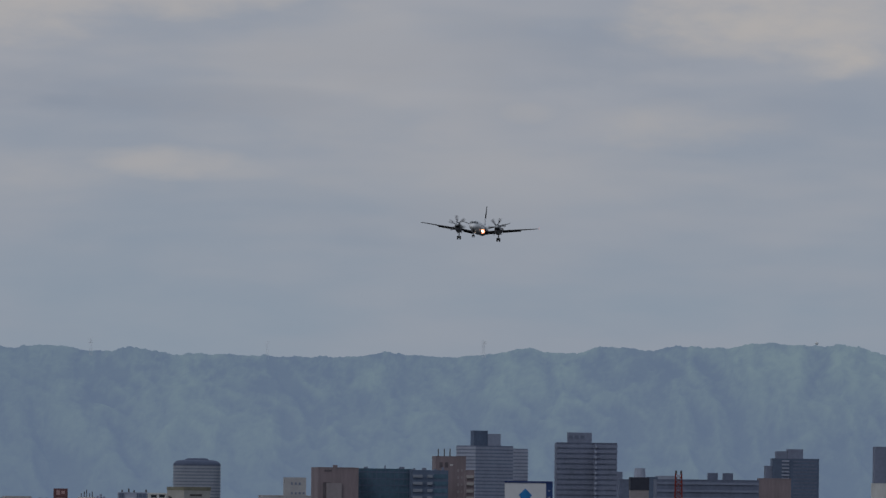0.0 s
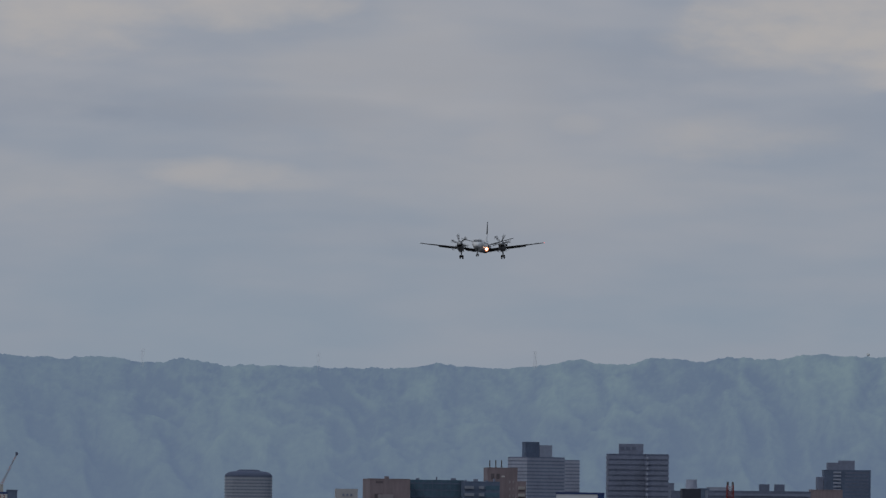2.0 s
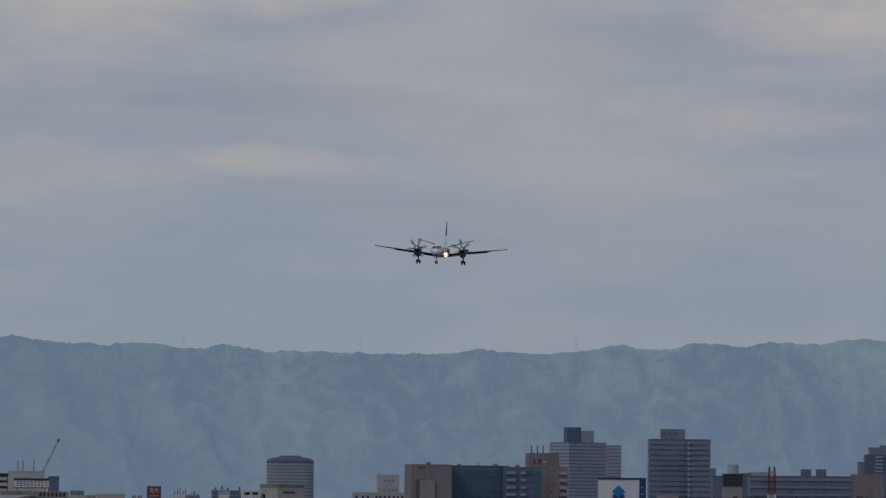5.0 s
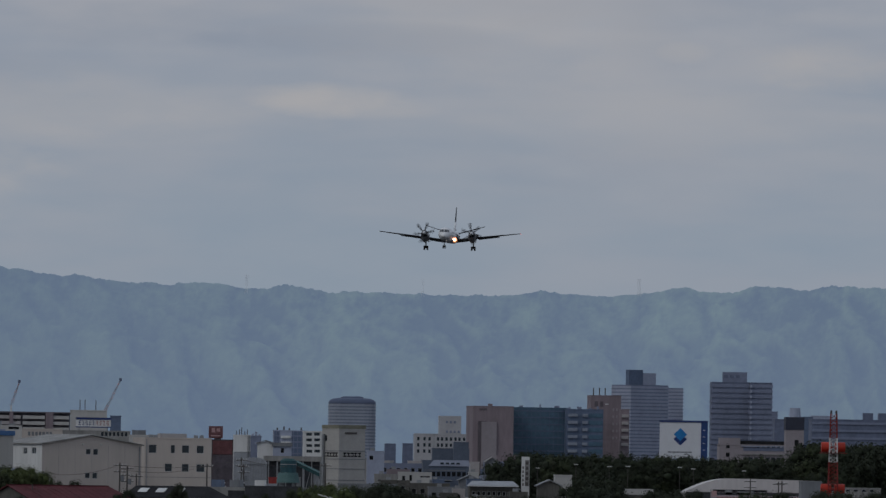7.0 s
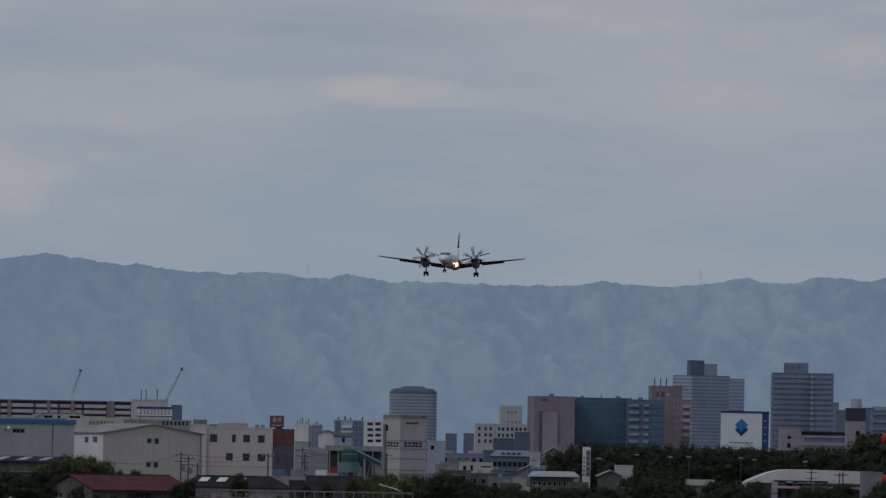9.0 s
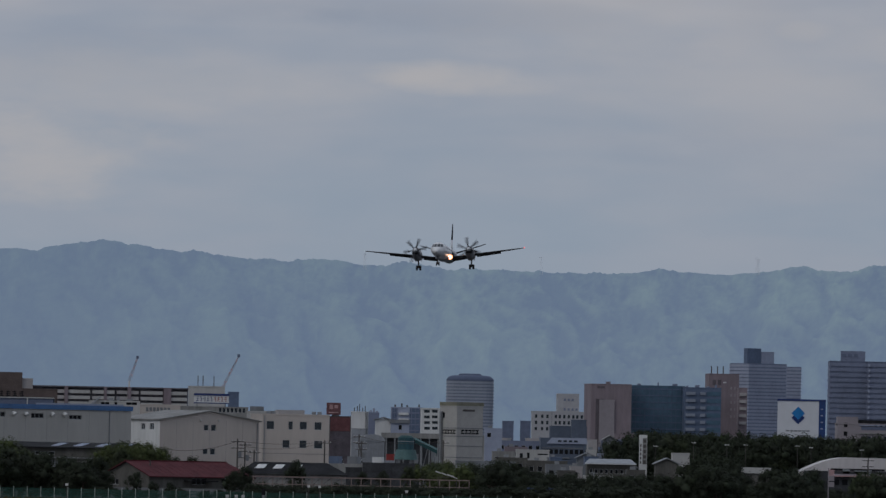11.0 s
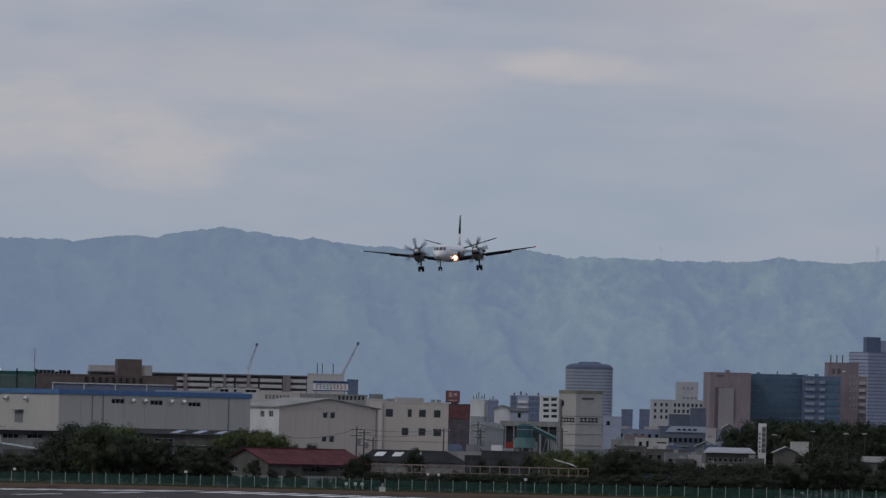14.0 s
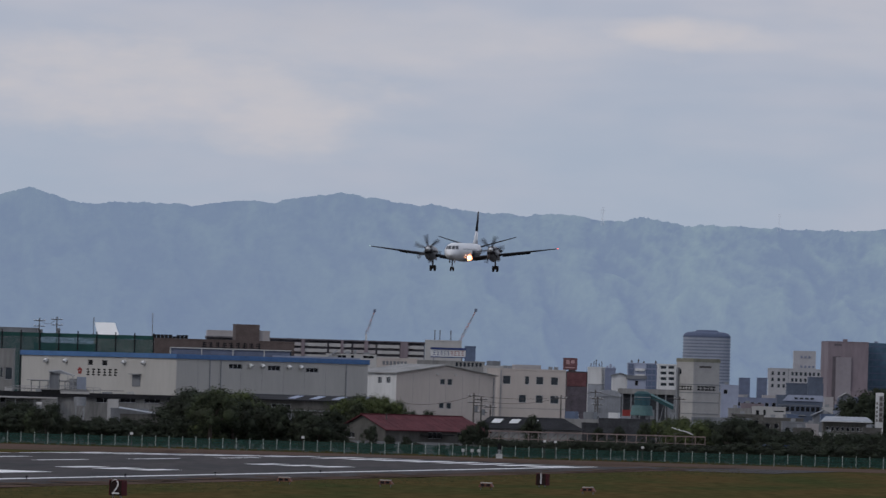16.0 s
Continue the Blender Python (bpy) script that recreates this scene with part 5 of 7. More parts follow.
for x in (0.08, 0.28, 0.47):
    roof_box(tb, "mast", LR * x, LR * x + 0.3, 2, 2.3, 2.2, POLE)
for q in range(5):
    for x in (0.72, 0.84):
        part("pale_window", boxes((LR * x, LR * x + 0.5, -0.08, -0.003, H - 4.6 - 2.1 * q, H - 3.8 - 2.1 * q)), BAY, tb)
part("bright_window", boxes((LR * 0.47, LR * 0.58, -0.1, -0.003, H - 2.75, H - 2.4)), WHITE, tb)
for x in (0.12, 0.3):
    part("dark_panel", boxes((LR * x, LR * (x + 0.11), -0.08, -0.003, H - 3.4, H - 1.8)), MAUVE, tb)
bk = building("office_block", "brown wing with white balconies", 948.1, 948.1, 963.0, 121.0, 3320, depth=12, wall=TAN)
for k in range(5):
    part("balcony", boxes((0.2, bk["size"][0] - 0.2, -0.6, -0.01, bk["size"][2] - 2.4 - 2.1 * k, bk["size"][2] - 1.5 - 2.1 * k)), PINKISH, bk)

# white block with windows left of the brown store
wb = building("office_block", "white office block with rows of dark windows", 583.6, 583.6, 674.5, 72.4, 3000, depth=14, wall=FAR_WHITE, roof=CONCRETE)
FAR = 3000 * UNIT
LR, LL, H = wb["size"]
for x in (6, 17, 26, 41, 48, 56, 64, 72, 79, 87):
    for z in (6, 17, 28):
        part("window", boxes((FAR * (x - 2), FAR * (x + 2), -0.05, 0.05, H - FAR * (z + 6), H - FAR * z)), GLASS, wb)
part("corner_joint", boxes((FAR * 33.5, FAR * 34.2, -0.08, -0.003, 1, H)), GREY, wb)
roof_box(wb, "upper_block", FAR * 43, FAR * 82, 2, 9, FAR * 32, FAR_WHITE)
for z, n in ((5, 4), (22, 3)):
    for k in range(n):
        part("window", boxes((FAR * (55 + 7 * k), FAR * (58.5 + 7 * k), 1.9, 1.99, H + FAR * (z - 3), H + FAR * (z + 1))), TOWER_GREY, wb)
building("building", "dark blue-grey block before the office", 615.3, 615.3, 680.2, 46.9, 2800, depth=8, wall=SLATE_NEAR)
building("building", "slate block with a taller stair", 652.9, 652.9, 678.9, 58.5, 2790, depth=6, wall=SLATE_NEAR)
building("building", "dark rooftop block on the skyline", 531.1, 531.1, 550.1, 53.8, 3500, depth=8, wall=TOWER_DARK)
building("building", "dark rooftop block on the skyline", 563.1, 563.1, 580.1, 54.7, 3500, depth=8, wall=TOWER_DARK)
hall = building("building", "blue-grey long hall with a pale upper wall", 598.9, 598.9, 674.9, 25.6, 2550, depth=12, wall=SLATE_NEAR, roof=STEEL)
LR, LL, H = hall["size"]
part("pale_upper_wall", loft([[(1.2, -0.3, H - 1.3), (LR + 0.9, -0.3, H - 1.3), (LR + 0.9, -0.1, H - 1.3), (1.2, -0.1, H - 1.3)], [(2.4, -0.2, H + 0.05), (LR + 0.6, -0.2, H + 0.05), (LR + 0.6, -0.05, H + 0.05), (2.4, -0.05, H + 0.05)]]), TOWER_WHITE, hall)
for q in range(4):
    part("window", boxes((LR * 0.4 + 1.2 * q, LR * 0.4 + 0.8 + 1.2 * q, -0.4, -0.31, H - 0.9, H - 0.5)), GLASS, hall)
for q in range(9):
    part("window", boxes((0.8 + 1.15 * q, 1.6 + 1.15 * q, -0.06, 0.04, H - 3.6, H - 2.6)), DARK_FRAME, hall)
part("band", boxes((0.2, LR - 0.2, -0.1, -0.003, H - 2.35, H - 2.2)), GREY, hall)
part("canopy", boxes((1.0, 6.5, -1.6, -0.01, H - 4.6, H - 4.4)), STEEL, hall)
building("house", "low white flat-roofed house", 556.6, 556.6, 614.5, 4.1, 2350, depth=8, wall=OFFWHITE, roof=RUST_DIM, right=[(561.7, 567.7, -12.6, -2.6), (574.7, 579.7, -12.2, -1.2), (593.7, 611.7, -5.6, -2.6)], framed=False, pane=DARK_FRAME)
lh = building("house", "long two-storey house with a pale sheet roof", 681.5, 681.5, 764, -18.1, 2150, depth=8, wall=WEATHERED, gable=0.0, roof=STEEL, pane=DARK_FRAME,
              right=row_of((686, 692, -36, -28), 9, 8))
LR, LL, H = lh["size"]
part("pitched_roof", loft([[(-0.5, -0.7, H - 0.1), (LR + 0.5, -0.7, H - 0.1), (LR - 0.4, 4, H + 0.75), (0.6, 4, H + 0.75)], [(-0.5, -0.7, H + 0.04), (LR + 0.5, -0.7, H + 0.04), (LR - 0.4, 4, H + 0.9), (0.6, 4, H + 0.9)]]), SHEET, lh, "pale corrugated sheet roof")
part("gutter", boxes((-0.5, LR + 0.5, -0.85, -0.71, H - 0.16, H - 0.02)), WHITE, lh)
building("house", "grey gabled house among the trees", 803.5, 803.5, 843.5, -16.5, 2140, depth=9, wall=WEATHERED, gable=0.9, roof=STEEL)
building("house", "white low house among the trees", 833, 833, 863, 3.2, 2180, depth=7, wall=OFFWHITE)
strip_shed = building("house", "low long shed with a pale roof edge among the trees", 946.6, 946.6, 1004.6, -25.6, 2080, depth=7, wall=WEATHERED)
roof_box(strip_shed, "roof_edge", -0.3, strip_shed["size"][0] + 0.3, -0.3, 7.2, 0.6, OFFWHITE, "pale roof edge")


CLUTTER = [(499.8, 499.8, 529.8, 40.5, 2600, TOWER_WHITE, DARK, 0, "pale grey stair block behind the batching tower"), (523.4, 523.4, 607.4, 19.2, 2700, TOWER_GREY, GREY, 0, "grey flat-roofed works hall"),
           (535.7, 535.7, 575.7, 8.5, 2450, TAN, DARK, 0, "low brown house with a dark roof"), (514, 514, 554, -0.1, 2300, CONCRETE, GREY, 0, "low concrete shed beside the tower"),
           (620.4, 620.4, 654.4, -13, 2260, SLATE_NEAR, DARK, 0, "low slate-blue workshop in the town"), (652.7, 652.7, 673.7, -24.1, 2160, PINKISH, RUST, 0, "small pale pink house with a brown roof"),
           (680.9, 680.9, 697.9, 5.8, 2380, OFFWHITE, DARK, 0, "small white house before the slate hall"), (677.2, 677.2, 701.2, -6.3, 2300, SLATE, DARK, 0, "small slate-blue cabin in the works yard"),
           (612.3, 612.3, 636.3, -9.2, 2330, GREY, DARK, 0, "small grey flat-roofed house"), (677.2, 677.2, 728.2, -39.4, 2100, OFFWHITE, CONCRETE, 0, "low white garden wall building"),
           (630, 630, 660.9, -31.7, 2120, WEATHERED, DARK, 0, "low dark shed among the shrubs"), (574.5, 574.5, 646.4, -15.3, 2200, WEATHERED, DARK, 0, "long dark grey shed in the works yard"), (609.6, 609.6, 686.6, -21.3, 2170, GREY, DARK, 0, "low grey store with small windows"), (524.3, 524.3, 576.3, -10.8, 2240, WEATHERED, DARK, 0, "low dark store beside the tower"), (700.1, 700.1, 744, 0.3, 2500, TOWER_WHITE, GREY, 0, "pale low block below the wood"),
           (752.9, 752.9, 784.9, -28.1, 2130, WEATHERED, STEEL, 0, "grey sheet-roofed house among trees"), (440, 440, 487, -36.3, 1990, GREY, STEEL, 0.5, "low shed with a pale sheet roof beside trees")]
for *k4, d, wall, roof, g, lab in CLUTTER:
    hh = up(k4[3], d)
    w = (k4[2] - k4[0]) * d * UNIT
    n = max(1, int((w - 0.6) / 1.7))
    ob = building("house", lab, *k4, d, depth=7, wall=wall, roof=roof, gable=g, pane=DARK_FRAME, framed=False, right_m=[(0.5 + 1.7 * q, 1.4 + 1.7 * q, hh - 2.1, hh - 1.1) for q in range(n)])
    roof_box(ob, "rooftop_unit", w * 0.2, w * 0.2 + 0.9, 3, 4, 0.6 + g * 0.8, STEEL)


def sign_tower(b0, b1, e, d):
    ob = thing("sign_pylon", "white sign pylon with illegible dark lettering", "sign", Matrix.Translation((east(b0, d), d, 0)))
    w, z = (b1 - b0) * d * UNIT, up(e, d)
    part("body", boxes((0, w, 0, 0.8, 0, z)), WHITE, ob)
    part("face", boxes((w * 0.42, w - 0.05, -0.06, -0.003, z - 5.6, z - 0.6)), CONCRETE, ob)
    for k in range(5):
        part("lettering_bar", boxes((w * 0.5, w * 0.85, -0.1, -0.063, z - 1.5 - k, z - 0.85 - k)), POLE, ob)
        part("lettering_bar", boxes((w * 0.1, w * 0.28, -0.05, -0.003, z - 2.3 - 0.8 * k, z - 1.8 - 0.8 * k)), POLE, ob)


sign_tower(773.4, 787.4, 34.1, 2150)


def billboard(b0, b1, e0, e1, d):
    ob = thing("billboard", "white billboard with a blue diamond emblem and navy side", "billboard", Matrix.Translation((east(b0, d), d, 0)))
    w, z0, z1 = (b1 - b0) * d * UNIT, up(e0, d), up(e1, d)
    blue, dblue = paint("emblem_blue", (0.02, 0.20, 0.50), 0.5), paint("emblem_navy", (0.02, 0.045, 0.17), 0.5)
    part("board", boxes((0, w * 0.86, 0, 0.5, z0 - 0.8, z1)), paint("clean_white_board", (0.62, 0.63, 0.66), 0.5, 0.05), ob)
    part("side_panel", boxes((w * 0.862, w, -0.05, 0.5, z0 - 0.8, z1)), SIDE_BLUE, ob, "navy blue side panel with pale marks")
    part("top_edge", boxes((-0.1, w + 0.05, -0.12, 0.55, z1, z1 + 0.45)), NAVY, ob)
    c, h = w * 0.43, z1 - z0
    for dx, zc, r, m, y in ((0, z0 + h * 0.49, 0.14, dblue, -0.05), (0, z0 + h * 0.63, 0.14, blue, -0.09)):
        bm = bmesh.new()
        ps = [(c, zc - w * r * 0.98), (c + w * r, zc), (c, zc + w * r * 0.98), (c - w * r, zc)]
        add_loft(bm, [[(x, y, z) for x, z in ps], [(x, y + 0.05, z) for x, z in ps]])
        bmesh.ops.recalc_face_normals(bm, faces=bm.faces)
        part("emblem", bm, m, ob)
    for k in range(6):
        part("lettering_bar", boxes((w * (0.18 + 0.085 * k), w * (0.25 + 0.085 * k), -0.04, -0.003, z0 + h * 0.07, z0 + h * 0.11)), GREY, ob)
    for k in range(4):
        part("lettering_bar", boxes((w * 0.9, w * 0.95, -0.1, -0.053, z0 + h * (0.15 + 0.2 * k), z0 + h * (0.18 + 0.2 * k))), TOWER_WHITE, ob)
    for x in (0.1, 0.5, 0.9):
        part("strut", boxes((w * x - 0.2, w * x + 0.2, 0.6, 1.0, 0, z0 + h * 0.8)), STEEL, ob)


billboard(*(1017.3, 1102.3, 41.4, 99.4), 2700)
sch = building("school", "pinkish long building with a stair block", 1124, 1124, 1256, 62, 2850, depth=12, wall=BAY, right=row_of((1189.5, 1195.5, 55.5, 60.5), 9, 6), framed=False)
for q in range(9):
    part("window", boxes((6.0 + 1.4 * q, 7.0 + 1.4 * q, -0.05, 0.05, sch["size"][2] - 4.2, sch["size"][2] - 3.2)), GLASS, sch)
part("floor_ledge", boxes((5.4, sch["size"][0], -0.4, -0.003, sch["size"][2] - 2.6, sch["size"][2] - 2.4)), CONCRETE, sch)
roof_box(sch, "stair_block", 0, 5.2, 0.5, 7, 1.6, BAY)
for q in range(3):
    part("window", boxes((1.6, 2.5, -0.05, 0.04, sch["size"][2] - 1.0 - 2.2 * q, sch["size"][2] + 0.1 - 2.2 * q)), DARK_FRAME, sch)
part("parapet_rail", boxes((5.4, sch["size"][0], -0.3, -0.003, sch["size"][2] - 0.55, sch["size"][2] - 0.35)), TOWER_WHITE, sch)
# shade inside the gallery, drawn as a dark strip on the wall
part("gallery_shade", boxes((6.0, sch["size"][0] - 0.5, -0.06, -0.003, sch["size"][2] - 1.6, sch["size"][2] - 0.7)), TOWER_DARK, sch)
roof_box(sch, "dark_roof", 5.3, 19, 1, 8, 0.9, DARK)
DARK_TOP = paint("dark_navy_cladding", (0.040, 0.044, 0.066), 0.7, 0.2, 0.5)
bt = building("tower_block", "beige stair tower with a dark navy top", 1241, 1241, 1273, 92.6, 2820, depth=7, wall=BAY)
part("window", boxes((2.2, 3.2, -0.06, 0.04, bt["size"][2] - 4.4, bt["size"][2] - 3.0)), DARK_FRAME, bt)
part("outside_stair", loft([[(4.8, -1.2, 2.0), (4.8, -0.1, 2.0), (4.8, -0.1, 2.4), (4.8, -1.2, 2.4)], [(8.0, -1.2, 5.5), (8.0, -0.1, 5.5), (8.0, -0.1, 5.9), (8.0, -1.2, 5.9)]]), TOWER_WHITE, bt)
roof_box(bt, "dark_top", -0.1, bt["size"][0] + 0.1, -0.1, 7.1, 2.7, DARK_TOP, "dark navy panelled top")
part("water_tank", tubes(((2.4, 3, bt["size"][2] + 2.7), (2.4, 3, bt["size"][2] + 5.0), 1.5, 1.3), n=14), TOWER_WHITE, bt)
building("building", "pale blue-grey block on the skyline", 1270.6, 1270.6, 1288.6, 112.7, 3500, depth=8, wall=SLATE)
building("building", "pale block on the skyline", 1286.6, 1286.6, 1318.6, 115, 3550, depth=8, wall=TOWER_WHITE)
lowd = building("building", "long dark low-rise with two roof tanks", 1286.7, 1286.7, 1468.7, 109, 3300, depth=14, wall=TOWER_DARK)
for q in range(4):
    part("spandrel", boxes((0.1, lowd["size"][0] - 0.1, -0.25, -0.003, lowd["size"][2] - 1.5 - 2.2 * q, lowd["size"][2] - 0.8 - 2.2 * q)), TOWER_GREY, lowd)
for b in (1530, 1557):
    x = (b - 1438) * 3300 * UNIT
    roof_box(lowd, "roof_tank", x, x + 2.9, 2, 5, 2.0, TOWER_DARK)


MAST_RED = paint("mast_red", (0.22, 0.03, 0.025), 0.6)


def lattice_tower(b, e, d):
    ob = thing("lattice_tower", "red and white lattice mast with orange drum lights", "tower", Matrix.Translation((east(b, d), d, 0)))
    z = up(e, d)
    n = 9
    for k in range(n):
        z0, z1 = z * k / n, z * (k + 1) / n
        w0, w1 = 0.95 - 0.42 * k / n, 0.95 - 0.42 * (k + 1) / n
        bm = bmesh.new()
        c0 = [(-w0, -w0, z0), (w0, -w0, z0), (w0, w0, z0), (-w0, w0, z0)]
        c1 = [(-w1, -w1, z1), (w1, -w1, z1), (w1, w1, z1), (-w1, w1, z1)]
        for q in range(4):
            add_tube(bm, c0[q], c1[q], 0.1, 0.1, 6)
            for f in range(3):
                p0, p1 = Vector(c0[q]).lerp(Vector(c1[q]), f / 3), Vector(c0[(q + 1) % 4]).lerp(Vector(c1[(q + 1) % 4]), (f + 1) / 3)
                p2 = Vector(c0[(q + 1) % 4]).lerp(Vector(c1[(q + 1) % 4]), f / 3)
                add_tube(bm, p0, p1, 0.05, 0.05, 4)
                add_tube(bm, p0, p2, 0.05, 0.05, 4)
        part("mast_section", bm, WHITE if k in (0, 1, 5, 6) else MAST_RED, ob)
    for zz in (z - 5.9, z - 13.3):
        for x in (-2.15, 0.25):
            part("drum", tubes(((x + 0.1, 1.4, zz), (x + 1.9, 1.4, zz), 0.9, 0.9), n=18), ORANGE, ob, "bright orange-red drum light")
        part("drum_bracket", boxes((-0.3, 0.3, 0.5, 1.3, zz - 0.2, zz + 0.2)), MAST_RED, ob)
        part("platform", boxes((-2.4, 2.4, -1.3, 1.3, zz - 1.1, zz - 1.0)), MAST_RED, ob)
    for x in (-0.45, 0.45):
        part("beacon", tubes(((x, 0, z), (x, 0, z + 0.6), 0.2, 0.16), n=8), POLE, ob)


lattice_tower(1325.6, 118.6, 2000)


def vaulted_hall():
    d = 2120
    b0, b1, e = 1056.4, 1302.4, 1.3
    ob = thing("sports_hall", "long white shallow-vaulted hall", "hall", Matrix.Translation((east(b0, d), d, 0)))
    w, z = (b1 - b0) * d * UNIT, up(e, d)
    rings = []
    for y in (0, 16):
        rings.append([(0, y, 0)] + [(w * k / 16, y, (z - 3.0) + 3.0 * (1 - (max(0, 0.34 - k / 16) / 0.34) ** 1.7) - 0.5 * max(0, k / 16 - 0.5)) for k in range(17)] + [(w, y, 0)])
    part("shell", loft(rings), paint("pinkish_white_sheet", (0.56, 0.525, 0.52), 0.6, 0.12, 0.25, streak=True), ob)
    part("plinth", boxes((1, w - 1, -2.4, -0.02, 0, z - 2.6)), WORKS_DARK, ob)
    part("lower_roof", loft([[(5.5, -3.4, z - 3.6), (w * 0.9, -3.4, z - 3.6), (w * 0.9, -3.4, z - 3.4), (5.5, -3.4, z - 3.4)], [(5.5, -0.02, z - 2.7), (w * 0.9, -0.02, z - 2.7), (w * 0.9, -0.02, z - 2.5), (5.5, -0.02, z - 2.5)]]), TAN, ob, "dull pink lower roof")
    part("dark_band", boxes((6, w * 0.62, -0.3, -0.02, z - 2.48, z - 2.1)), DARK_FRAME, ob)
    for q in range(9):
        part("window", boxes((6.5 + 1.6 * q, 7.5 + 1.6 * q, -2.46, -2.38, z - 5.2, z - 4.2)), DARK_FRAME, ob)
    part("end_wall", boxes((w * 0.91, w - 0.5, -1.2, -0.02, 0, z - 1.3)), OFFWHITE, ob)
    part("fascia", boxes((5.5, w * 0.9, -3.48, -3.41, z - 3.62, z - 3.38)), HAZED_FADED_RED, ob, "faded red roof edge")
    for x, l, h in ((8.2, 1.3, 0.7), (10.4, 2.6, 0.5), (14.6, 1.1, 0.4)):
        part("rooftop_unit", boxes((x, x + l, -2.4, -1.4, z - 3.1, z - 2.9 + h)), STEEL, ob)
    part("end_window", boxes((w * 0.93, w * 0.96, -1.26, -1.18, z - 4.4, z - 3.2)), DARK_FRAME, ob)


vaulted_hall()
building("shed", "grey shed beside the vaulted hall", 1270.4, 1270.4, 1306.4, -1.3, 2060, depth=8, wall=GREY, right_m=[(0.6, 1.8, 1, 3)])
building("shed", "low concrete building at the wood's foot", 1306.6, 1306.6, 1410.6, -11.7, 2090, depth=8, wall=CONCRETE, right=row_of((1320.7, 1328.7, -19.4, -14.4), 14, 6))

# low roofs between the works and the wood
rng = random.Random(4)
for k in range(44):
    near = k < 18
    b = rng.uniform(300, 480) if k % 5 == 0 else rng.uniform(480, 730)
    d = rng.uniform(2180, 2400) if near else rng.uniform(2580, 3300)
    e = rng.uniform(-42, -8) if near else rng.uniform(-6, 28)
    w = rng.uniform(18, 46)
    g = rng.choice([0, 0, 0, 0.9])
    n = int((w * d * UNIT - 0.8) / 2.2)
    H = up(e, d)
    rows = [(0.7 + 2.2 * q, 1.8 + 2.2 * q, z, z + 1.0) for q in range(n) for z in ((1.2, 3.9, 6.6) if H > 8 else (1.2, 3.9))]
    building("house", "low town house among other roofs", b, b, b + w, e, d, depth=8, wall=rng.choice([OFFWHITE, CONCRETE, CONCRETE, GREY, SLATE, PINKISH, TOWER_WHITE, TOWER_GREY]),
             roof=rng.choice([DARK, GREY, CONCRETE]), gable=g, right_m=[h for h in rows if h[3] < H - 0.5], group="low town houses", framed=False)
for *x, lab, m in ((254.9, 254.9, 334.8, -33.7, "low grey sheds before the works", WORKS_DARK), (284.6, 284.6, 384.6, -24.8, "long low brown-grey sheds", WORKS_DARK), (374.7, 374.7, 459.7, -27.2, "dark low sheds with a pale roof", GREY), (449.5, 449.5, 554.4, -18, "dark low sheds beside trees", GREY)):
    building("shed", lab, *x, 2030 + 9 * (len(lab) % 5), depth=6, wall=m, roof=DARK, group="low sheds before the works")
# ---- trees ----
def crown_arrays(seed, height, spread, squash, leaves, size):
    """Limb tips, and the faces of a crown: uneven leafy lobes, each a lumpy core under many small leaves."""
    r = random.Random(seed)
    tips = []
    for k in range(9):
        a = k * 2.4 + r.uniform(-0.4, 0.4)
        tips.append(Vector((math.cos(a) * spread * r.uniform(0.25, 0.7), math.sin(a) * spread * r.uniform(0.25, 0.7), height * r.uniform(0.45, 0.74))))
    lobes = [(q, spread * r.uniform(0.24, 0.42)) for q in tips]
    for k in range(24):
        a, f = r.uniform(0, 6.28), r.uniform(0.15, 0.92)
        out = spread * math.sqrt(r.uniform(0, 1)) * (0.95 - 0.75 * max(0, f - 0.4) ** 1.3) * 0.82
        lobes.append((Vector((math.cos(a) * out, math.sin(a) * out, height * f * 0.93)), spread * r.uniform(0.13, 0.33)))
    verts, faces, puffs = [], [], []
    for c, rad in lobes:
        bm = bmesh.new()
        bmesh.ops.create_icosphere(bm, subdivisions=1, radius=1.0)
        o = len(verts)
        bm.verts.ensure_lookup_table()
        for v in bm.verts:
            p = v.co * rad * (0.42 + 0.35 * noise.noise(v.co * 1.7 + c) + 0.2 * noise.noise(v.co * 4.3 + c))
            verts.append((c.x + p.x, c.y + p.y, max(0.1, c.z + p.z * squash)))
            puffs.append(tuple(v.co.normalized()))
        faces += [tuple(o + v.index for v in f.verts) for f in bm.faces]
        bm.free()
    for k in range(leaves):
        c, rad = r.choice(lobes)
        v = Vector((r.gauss(0, 1), r.gauss(0, 1), r.gauss(0, 1))).normalized()
        p = c + Vector((v.x, v.y, v.z * squash)) * rad * (0.42 + 0.70 * r.random() ** 0.8)
        p.z = max(p.z, 0.15)
        q = r.uniform(*size)
        n = (v + Vector((r.uniform(-0.4, 0.4), r.uniform(-0.4, 0.4), r.uniform(0.0, 0.6)))).normalized()
        t = n.orthogonal().normalized()
        t.rotate(Matrix.Rotation(r.uniform(0, 6.28), 3, n))
        w = n.cross(t)
        i = len(verts)
        verts += [tuple(p + t * q), tuple(p + w * q * 0.75 + n * q * 0.2), tuple(p - t * q)]
        faces.append((i, i + 1, i + 2))
        m = (v * 1.0 + (p - Vector((0, 0, height * 0.45))) / spread * 0.6 + n * 0.35).normalized()
        puffs += [tuple(m)] * 3
    return tips, verts, faces, puffs


